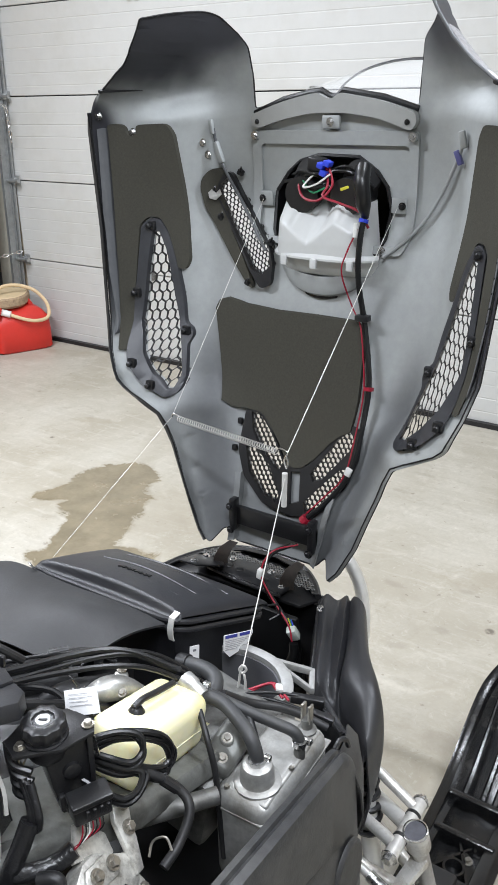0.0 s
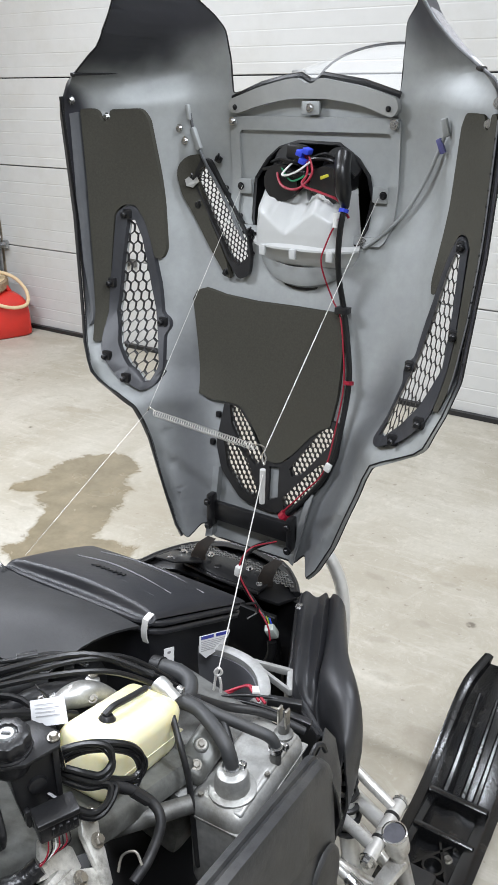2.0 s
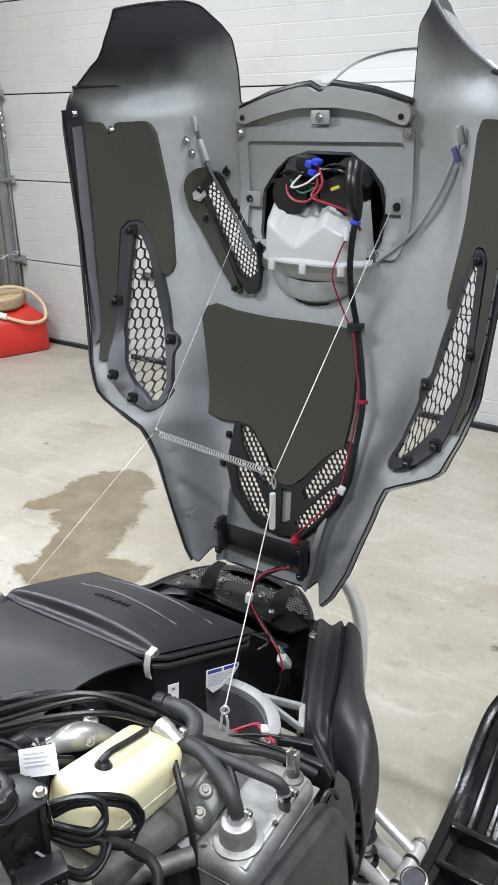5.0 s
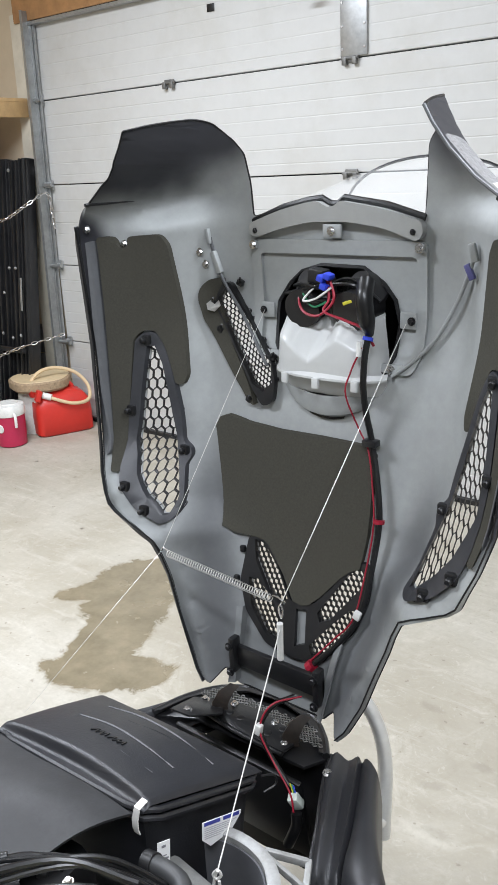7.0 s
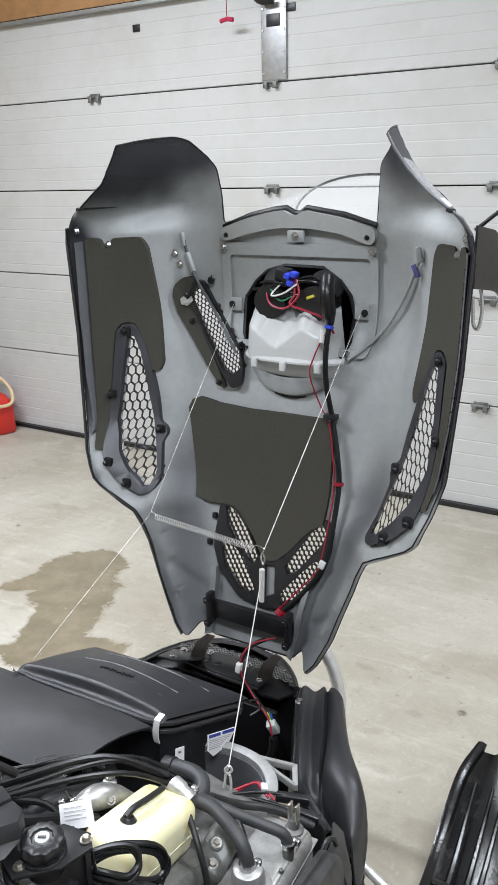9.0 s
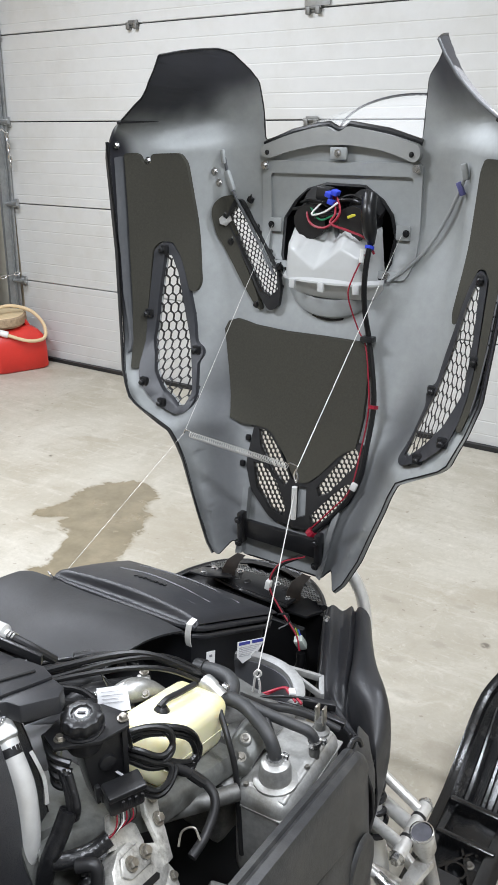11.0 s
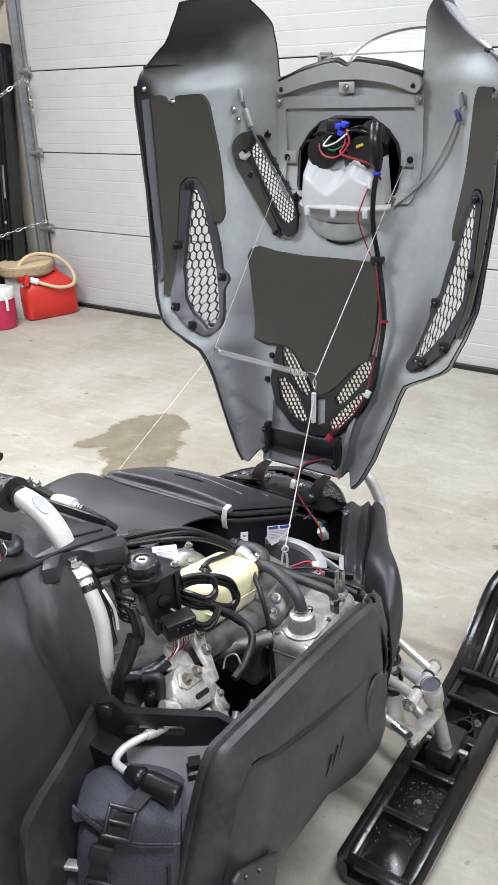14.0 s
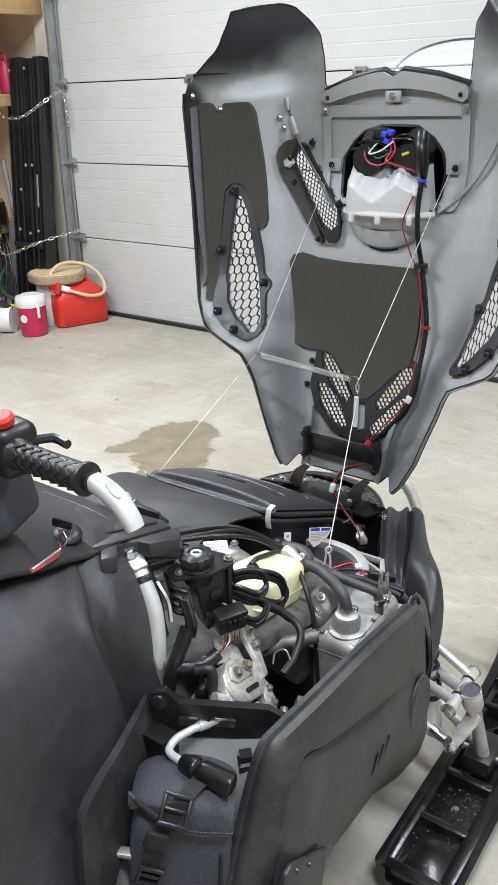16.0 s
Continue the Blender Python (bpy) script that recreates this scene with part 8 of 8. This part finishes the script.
part("block_ledge", extrude_poly([block_at(x, y_, 0.003) for x, y_ in ((2.36, 1.318), (2.4, 1.318), (2.424, 1.447), (2.4, 1.456), (2.36, 1.45))], V(0, 0, -0.01), bev=0.002), M_COWL, cpl, "stepped console ledge")
part("standing_rail", extrude_poly([V(2.27, 1.458, 0.85), V(2.382, 1.47, 0.842), V(2.384, 1.464, 0.842), V(2.272, 1.452, 0.85)], V(0.0, 0.002, 0.013), bev=0.0015), M_BLACK, cpl, "black standing edge rail")
part("block_groove", tube([block_at(2.368, 1.33, 0.004), block_at(2.402, 1.44, 0.004)], 0.0022, 6, 1), M_HOODEDGE, cpl)
mc = part("master_cylinder", tube([(2.262, 1.478, 0.846), (2.275, 1.479, 0.848), (2.298, 1.482, 0.846), (2.305, 1.483, 0.845)], lambda t: 0.013 if t < 0.75 else 0.008, 14, 4), M_SILVER, sled, "silver cast cylinder")
part("cylinder_hose", tube([(2.303, 1.483, 0.845), (2.315, 1.486, 0.842), (2.335, 1.5, 0.825), (2.345, 1.52, 0.8)], 0.006, 10, 5), M_RUBBER, mc, "black rubber hose")
for x in (2.306, 2.312):
    part("hose_ring", tube([(x, 1.484, 0.8435), (x + 0.003, 1.4845, 0.843)], 0.0082, 12, 1), M_STEEL, mc, "bright crimp ring")
part("cylinder_arm", slab([[V(2.06, 1.47, 0.856), V(2.16, 1.49, 0.852), V(2.27, 1.484, 0.846)], [V(2.06, 1.49, 0.85), V(2.16, 1.51, 0.846), V(2.27, 1.5, 0.84)]], 0.006), M_BLACK, mc, "long black arm")
for x, y_ in ((2.175, 1.5), (2.2, 1.498)):
    part("arm_bolt", bolt((x, y_, 0.852), (0, -0.3, 1), 0.005), M_BOLT, mc, "plated bolt")
# key switch with key and red tag
ks = part("key_switch", lathe([(0.02, 0), (0.02, 0.012), (0.016, 0.016), (0.01, 0.018)], (2.366, 1.302, 0.889), (0.35, -0.1, 1), 20), M_BLACK, sled, "black key switch")
part("key", box((2.37, 1.294, 0.919), (0.028, 0.006, 0.016), (10, 15, 30), 0.003), M_BLACK, ks, "black headed key")
part("key_ring", tube([(2.374, 1.29, 0.91), (2.384, 1.286, 0.9), (2.38, 1.278, 0.893), (2.37, 1.283, 0.9), (2.373, 1.289, 0.909)], 0.0012, 6, 4), M_STEEL, ks, "thin steel key ring")
part("key_strap", slab(smooth_rows([[V(2.379, 1.281, 0.899), V(2.382, 1.278, 0.896)], [V(2.393, 1.262, 0.899), V(2.398, 1.26, 0.895)], [V(2.406, 1.232, 0.907), V(2.411, 1.231, 0.903)], [V(2.414, 1.2, 0.915), V(2.419, 1.2, 0.91)]], 4), 0.0015), M_TAG, ks, "woven red and white key strap")
for k in range(12):
    a, b = V(2.3905, 1.268, 0.8985), V(2.4165, 1.204, 0.9135)
    part("strap_mark", box(a.lerp(b, k / 11), (0.0022, 0.0028, 0.0018), (0, 40, 20)), M_WHITEW, ks, "white woven mark")

# handlebar: bag under it, grip, silver hooked end
hbr = part("handlebar", tube([(X0 - 0.02, 1.2, 1.03), (2.36, 1.235, 1.055), (2.43, 1.205, 1.072), (2.555, 1.197, 1.074)], 0.0115, 12, 5), M_BLACK, sled, "black handlebar")
gp = part("grip", tube([(2.425, 1.203, 1.0725), (2.5, 1.199, 1.074), (2.548, 1.197, 1.0745)], lambda t: 0.0158 + (0.0032 if t > 0.93 or t < 0.08 else 0.0), 20, 10), M_GRIP, hbr, "black rubber grip")
bm = bmesh.new()
for k in range(7):
    t = 0.436 + 0.0145 * k
    for a in range(6):
        th = 2 * math.pi * a / 6
        c1 = V(2.0 + t, 1.2 - 0.004 * k / 7, 1.0735)
        p1 = V(c1.x, c1.y + math.cos(th) * 0.0162, c1.z + math.sin(th) * 0.0162)
        for turn in (-0.6, 0.6):
            p2 = V(c1.x + 0.011, c1.y + math.cos(th + turn) * 0.0162, c1.z + math.sin(th + turn) * 0.0162)
            tube([p1, p2], 0.0011, 5, 1, bm)
part("grip_ribs", bm, M_GRIP, gp, "raised grip pattern")
HOOK = [(2.54, 1.199, 1.0735), (2.558, 1.2, 1.071), (2.575, 1.202, 1.063), (2.587, 1.204, 1.051), (2.596, 1.206, 1.036), (2.6, 1.207, 1.026)]
path_ = smooth_path(HOOK, 5)
rings = []
for k, p in enumerate(path_):
    d_ = (path_[min(k + 1, len(path_) - 1)] - path_[max(k - 1, 0)]).normalized()
    t = k / (len(path_) - 1)
    a_, b_ = 0.0095 + 0.002 * math.sin(math.pi * t) + 0.0015 * t, 0.0105 - 0.003 * t
    up_ = d_.cross(V(0, 1, 0)).normalized()
    rings.append([p + V(0, 1, 0) * a_ * math.copysign(abs(math.cos(q)) ** 0.7, math.cos(q)) + up_ * b_ * math.copysign(abs(math.sin(q)) ** 0.7, math.sin(q)) for q in [2 * math.pi * i / 20 for i in range(20)]])
part("bar_hook", loft(rings), M_SILVER, hbr, "silver flattened bar end", sharp=50)
bm = lathe([(0.0088, 0), (0.0084, 0.0012), (0.006, 0.0008)], (0, 0, 0), (0, 0, 1), 22)
bmesh.ops.transform(bm, matrix=Matrix.Translation((2.5807, 1.201, 1.07)) @ Euler((0, radians(42), 0)).to_matrix().to_4x4() @ Matrix.Diagonal((1.4, 0.75, 1, 1)), verts=bm.verts)
part("hook_hollow", bm, mat("shaded_hollow_grey", (0.42, 0.42, 0.41), 0.5), hbr, "grey oval hollow")
part("switch_block", box((2.4, 1.215, 1.07), (0.05, 0.055, 0.065), (0, 0, -6), 0.014, seg=3), M_BLACK, hbr, "black switch block")
part("stop_button", lathe([(0.014, 0), (0.015, 0.008), (0.012, 0.012)], (2.405, 1.205, 1.105), (0.1, -0.2, 1), 18), M_CANRED, hbr, "red stop button")
part("lever_perch", tube([(2.42, 1.225, 1.078), (2.43, 1.25, 1.075), (2.44, 1.254, 1.073), (2.455, 1.253, 1.071)], 0.006, 8, 4), M_BLACK, hbr, "black lever")
bb = part("bar_bag", box((2.312, 1.215, 1.0), (0.13, 0.09, 0.12), (10, 0, 10), 0.02, seg=3), M_BAG, sled, "dark zipped bar bag")
part("zip", tube([(2.362, 1.17, 1.055), (2.372, 1.173, 1.01), (2.367, 1.18, 0.95)], 0.004, 6, 3), M_WEB, bb)

# front suspension
sus = part("spindle", lathe([(0.0218, 0), (0.0218, 0.038), (0.019, 0.046), (0.0148, 0.055), (0.0148, 0.24)], (2.716, 1.975, 0.295), (0.12, 0.22, -0.97), 24), M_ARM, sled, "silver steering spindle")
part("spindle_bore", lathe([(0.0182, 0), (0.0182, 0.003)], (2.716, 1.975, 0.2945), (-0.12, -0.22, 0.97), 24), mat("dusty_grey_cap", (0.09, 0.09, 0.105), 0.55, var=0.35), sus, "dusty grey cap")
ax1, ax2 = V(0.993, 0, 0.12).normalized(), V(-0.027, 0.975, 0.22).normalized()
part("bore_rim", tube([V(2.716, 1.975, 0.297) + (ax1 * math.cos(a) + ax2 * math.sin(a)) * 0.0202 for a in [2 * math.pi * k / 24 for k in range(25)]], 0.0024, 6, 1), M_STEEL, sus)
part("spindle_knuckle", rod((2.695, 1.92, 0.278), (2.695, 2.048, 0.283), 0.0125, 16), M_ARM, sus, "silver cross knuckle")
part("steering_arm", slab([[V(2.728, 2.0, 0.225), V(2.712, 1.985, 0.215), V(2.703, 1.95, 0.2), V(2.703, 1.915, 0.19)], [V(2.742, 1.985, 0.222), V(2.733, 1.957, 0.212), V(2.724, 1.93, 0.198), V(2.714, 1.905, 0.188)]], 0.012), M_ARM, sus, "cast silver steering arm")
part("ball_joint", lathe([(0.012, 0), (0.014, 0.01), (0.008, 0.018), (0.008, 0.028)], (2.708, 1.912, 0.185), (-0.2, -0.2, 1), 14), M_STEEL, sus, "steel ball joint")
arms = (((2.47, 2.075, 0.365), (2.69, 2.03, 0.288), 0.0095), ((2.5, 2.03, 0.25), (2.69, 1.945, 0.28), 0.011), ((2.5, 2.1, 0.24), (2.692, 2.0, 0.27), 0.014), ((2.46, 2.12, 0.2), (2.72, 2.02, 0.13), 0.012), ((2.46, 1.95, 0.21), (2.7, 1.98, 0.135), 0.013), ((2.5, 1.95, 0.24), (2.706, 1.912, 0.2), 0.008))
for a, b, r in arms:
    part("suspension_arm", rod(a, b, r, 14), M_ARM, sled, "silver suspension arm")
part("knuckle_band", rod((2.695, 1.958, 0.2795), (2.695, 1.964, 0.2797), 0.0138, 16), M_BLACK, sus, "dark bush")
part("knuckle_band", rod((2.695, 2.012, 0.2815), (2.695, 2.018, 0.2817), 0.0138, 16), M_BLACK, sus, "dark bush")
part("knuckle_bolt", bolt((2.695, 1.919, 0.278), (0.0, -1, -0.05), 0.01), M_STEEL, sus, "large hex bolt")
part("knuckle_bolt", bolt((2.695, 2.049, 0.283), (0, 1, 0.05), 0.01), M_STEEL, sus)
pts = []
for i in range(9 * 14 + 1):
    t = i / 126
    c = V(2.568, 2.035, 0.42).lerp(V(2.612, 2.005, 0.22), t)
    a = 2 * math.pi * i / 14
    pts.append(c + V(math.cos(a) * 0.027, math.sin(a) * 0.027, 0))
part("shock_spring", tube(pts, 0.0055, 6, 1), M_BLACK, sled, "black coil spring")
part("shock_body", rod((2.568, 2.035, 0.42), (2.64, 1.99, 0.13), 0.018, 14), M_SILVER, sled, "silver damper body")
part("tie_rod_end", rod((2.66, 1.92, 0.21), (2.7, 1.913, 0.2), 0.011, 12), M_STEEL, sled)

# ski: trough with raised edges, ribs and compartments
SX = 2.737
skiy = [1.672, 1.688, 1.73, 1.9, 2.1, 2.28, 2.38, 2.47, 2.54, 2.59]
lift = [0.03, 0.024, 0.02, 0.02, 0.02, 0.03, 0.058, 0.1, 0.15, 0.2]
wid = [0.066, 0.075, 0.077, 0.077, 0.078, 0.079, 0.081, 0.08, 0.073, 0.045]
toe = [0, 0, 0, 0, -0.001, -0.004, -0.007, -0.01, -0.01, -0.01]
rows = []
for y_, z, w, q in zip(skiy, lift, wid, toe):
    h, c = (0.045 if y_ < 2.35 else 0.036), SX + q
    rows.append([V(c - w - 0.006, y_, z + h), V(c - w + 0.004, y_, z + h + 0.003), V(c - w + 0.014, y_, z + h - 0.002), V(c - w * 0.78, y_, z + 0.012), V(c - w * 0.3, y_, z + 0.012), V(c, y_, z + 0.02), V(c + w * 0.3, y_, z + 0.012), V(c + w * 0.78, y_, z + 0.012), V(c + w - 0.014, y_, z + h - 0.002), V(c + w - 0.004, y_, z + h + 0.003), V(c + w + 0.006, y_, z + h), V(c + w, y_, z), V(c, y_, z - 0.012), V(c - w, y_, z)])
dense = [smooth_path([r_[i] for r_ in rows], 3) for i in range(14)]
ski = part("ski", loft([[dense[i][j] for i in range(14)] for j in range(len(dense[0]))]), M_SKI, sled, "wet black plastic ski", sharp=50)
for y_, w in ((1.696, 0.026), (1.836, 0.018), (1.974, 0.022), (2.1, 0.028), (2.21, 0.016), (2.3, 0.018)):
    part("cross_rib", box((SX + float(np.interp(y_, skiy, toe)), y_, float(np.interp(y_, skiy, lift)) + 0.024), (0.126, w, 0.04), bev=0.005), M_SKI, ski)
for dx, w in ((-0.063, 0.026), (0.058, 0.034)):
    part("side_wall", box((SX + dx, 1.995, 0.042), (w, 0.61, 0.046), bev=0.007), M_SKI, ski, "thick ski side wall")
for a, b in (((-0.042, 2.11), (0.02, 2.2)), ((0.042, 2.11), (-0.005, 2.2))):
    part("diagonal_rib", extrude_poly([V(SX + a[0] - 0.003, a[1], 0.034), V(SX + a[0] + 0.003, a[1], 0.034), V(SX + b[0] + 0.003, b[1], 0.034), V(SX + b[0] - 0.003, b[1], 0.034)], V(0, 0, 0.024)), M_SKI, ski)
for dx in (-0.034, 0.004, 0.03):
    pts = [V(SX + float(np.interp(y_, skiy, toe)) + dx * (1 + 0.25 * (y_ - 2.3)), y_, float(np.interp(y_, skiy, lift)) + 0.026) for y_ in (2.3, 2.36, 2.42, 2.48, 2.53)]
    part("tip_rib", tube(pts, lambda t: 0.0075 - 0.004 * t, 6, 4), M_SKI, ski)
part("saddle_block", box((2.735, 2.04, 0.08), (0.062, 0.1, 0.05), (0, 0, 0), 0.008), M_BLACK, ski, "black rubber saddle")
part("rear_pad", slab([[V(SX - 0.05 + 0.092 * i / 8, 1.706 + 0.124 * j / 6, 0.044 + 0.012 * math.sin(math.pi * i / 8) * math.sin(math.pi * j / 6)) for i in range(9)] for j in range(7)], 0.004), M_SKI, ski, "smooth raised rear pad")
part("saddle_pin", rod((2.69, 2.04, 0.08), (2.785, 2.04, 0.08), 0.009, 12), M_STEEL, ski, "steel pivot pin")
part("ring_boss", lathe([(0.022, 0), (0.022, 0.03), (0.017, 0.03), (0.017, 0.004)], (2.742, 2.135, 0.034), (0, 0, 1), 18), M_SKI, ski)
for p in ((2.732, 1.904, 0.034), (2.755, 2.185, 0.034)):
    part("ski_bolt", bolt(p, (0, 0, 1), 0.007), M_BOLT, ski, "bolt with dried dirt")
random.seed(5)
bm = bmesh.new()
for k in range(700):
    a = random.random()
    if a < 0.5:
        p = V(SX + 0.06 + random.gauss(0, 0.008), random.gauss(1.82, 0.07), 0.06)
    elif a < 0.8:
        p = V(SX - 0.07 + random.gauss(0, 0.004), random.gauss(1.88, 0.08), 0.06)
    else:
        p = V(SX + random.gauss(0.0, 0.026), random.uniform(1.71, 1.95), 0.05)
    box(p, [random.uniform(0.0006, 0.0019) for _ in range(3)], [random.uniform(0, 90) for _ in range(3)], bm=bm)
tagged(part("dried_dirt", bm, M_SNOWDIRT, ski), "crumbs of dried mud and ice", kind="stuff")

# ---- bag in the footwell ----
bag = thing("pouch", (2.59, 1.24, 0.43), "dark navy nylon pouch with black straps in the footwell", "pouch")
BX = Matrix.Translation((2.594, 1.238, 0.554)) @ Euler((radians(-8), radians(6), radians(34))).to_matrix().to_4x4()


def bp_(x, y, z):
    return BX @ V(x, y, z)


def pillow(w, d, h, z0, bulge=0.0, q=0.45, n=28, m=9):
    rings = []
    for j in range(m):
        t = j / (m - 1)
        f = (1 - abs(2 * t - 1) ** 5) ** 0.25 * (1 + bulge * math.sin(math.pi * t))
        f = max(f, 0.55)
        rings.append([bp_(w * f * math.copysign(abs(math.cos(a)) ** q, math.cos(a)), d * f * math.copysign(abs(math.sin(a)) ** q, math.sin(a)), z0 + h * t) for a in [2 * math.pi * k / n for k in range(n)]])
    return loft(rings)


part("body", pillow(0.064, 0.045, 0.2, -0.13, 0.05), M_BAG, bag, sharp=60)
rows = []
for j in range(13):
    t = j / 12
    row = []
    for i in range(13):
        s = -1 + 2 * i / 12
        a = math.pi * 0.5 * min(1, t * 1.6)
        y_ = 0.045 * math.cos(a + 0.0) if t < 0.62 else -0.052
        z_ = 0.075 + 0.012 * math.sin(math.pi * min(t * 1.6, 1)) if t < 0.62 else 0.075 - 0.04 * (t - 0.62) / 0.38 * (1 - 1.7 * ((s - 0.4) / 1.4) ** 2)
        if t < 0.62:
            y_ = 0.048 - 0.1 * t / 0.62
        row.append(bp_(0.069 * s * (1 - 0.04 * (abs(s) > 0.9)), y_ + 0.012 * s * s * (1 if y_ < 0 else -0.3), z_ - 0.02 * abs(s) ** 3))
    rows.append(row)
flap = part("flap", slab(rows, 0.004), M_BAG, bag, "rounded flap with grey stitching", sharp=60)
bm = bmesh.new()
for i in range(24):
    s = -0.95 + 1.9 * i / 23
    z_ = 0.075 - 0.034 * (1 - 1.7 * ((s - 0.4) / 1.4) ** 2) - 0.02 * abs(s) ** 3
    p = bp_(0.067 * s, -0.056 + 0.012 * s * s, z_)
    q_ = bp_(0.067 * (s + 0.05), -0.056 + 0.012 * (s + 0.05) ** 2, z_)
    tube([p, q_], 0.0007, 4, 1, bm)
edge = []
for i in range(17):
    s_ = -0.86 + 1.74 * i / 16
    edge.append(bp_(0.069 * s_, -0.056 + 0.012 * s_ * s_, 0.075 - 0.04 * (1 - 1.7 * ((s_ - 0.4) / 1.4) ** 2) - 0.02 * abs(s_) ** 3))
part("flap_binding", tube(edge, 0.003, 6, 2), M_WEB, flap, "black bound flap edge")
part("stitching", bm, M_THREAD, flap, "grey stitching")
STRAP = [(0.03, 0.0, 0.094), (0.018, -0.03, 0.094), (-0.002, -0.057, 0.084), (-0.016, -0.065, 0.06), (-0.03, -0.065, 0.03), (-0.034, -0.063, -0.02), (-0.038, -0.058, -0.12)]
part("strap", slab([[bp_(x_ - 0.012 + 0.024 * i, y_, z_) for i in range(2)] for x_, y_, z_ in STRAP], 0.003), M_WEB, bag, "black webbing strap")


def buckle(x_, y_, z_, w, h, tilt):
    m4 = BX @ Matrix.Translation((x_, y_, z_)) @ Euler((radians(tilt), radians(13), 0)).to_matrix().to_4x4()
    bm = bmesh.new()
    for at, size in (((-w / 2, 0, 0), (0.005, 0.007, h)), ((w / 2, 0, 0), (0.005, 0.007, h)), ((0, 0, h / 2), (w + 0.005, 0.007, 0.006)), ((0, 0, -h / 2), (w + 0.005, 0.007, 0.006)), ((0, 0.001, 0), (w, 0.005, 0.005))):
        box(at, size, bm=bm, bev=0.0018)
    bmesh.ops.transform(bm, matrix=m4, verts=bm.verts)
    part("buckle", bm, M_BLACK, bag, "black plastic slide buckle")


buckle(-0.006, -0.064, 0.079, 0.032, 0.034, -38)
buckle(-0.034, -0.066, -0.022, 0.028, 0.024, 2)
bm = box((0, 0, 0), (0.028, 0.008, 0.024), bev=0.003)
bmesh.ops.transform(bm, matrix=BX @ Matrix.Translation((-0.028, -0.069, 0.036)) @ Euler((0, radians(13), 0)).to_matrix().to_4x4(), verts=bm.verts)
part("strap_end", bm, M_WEB, bag, "folded webbing end")
part("side_seam", tube([bp_(0.054, -0.046, 0.0), bp_(0.056, -0.047, -0.05), bp_(0.058, -0.046, -0.12)], 0.0025, 6, 4), M_WEB, bag, "bound side seam")
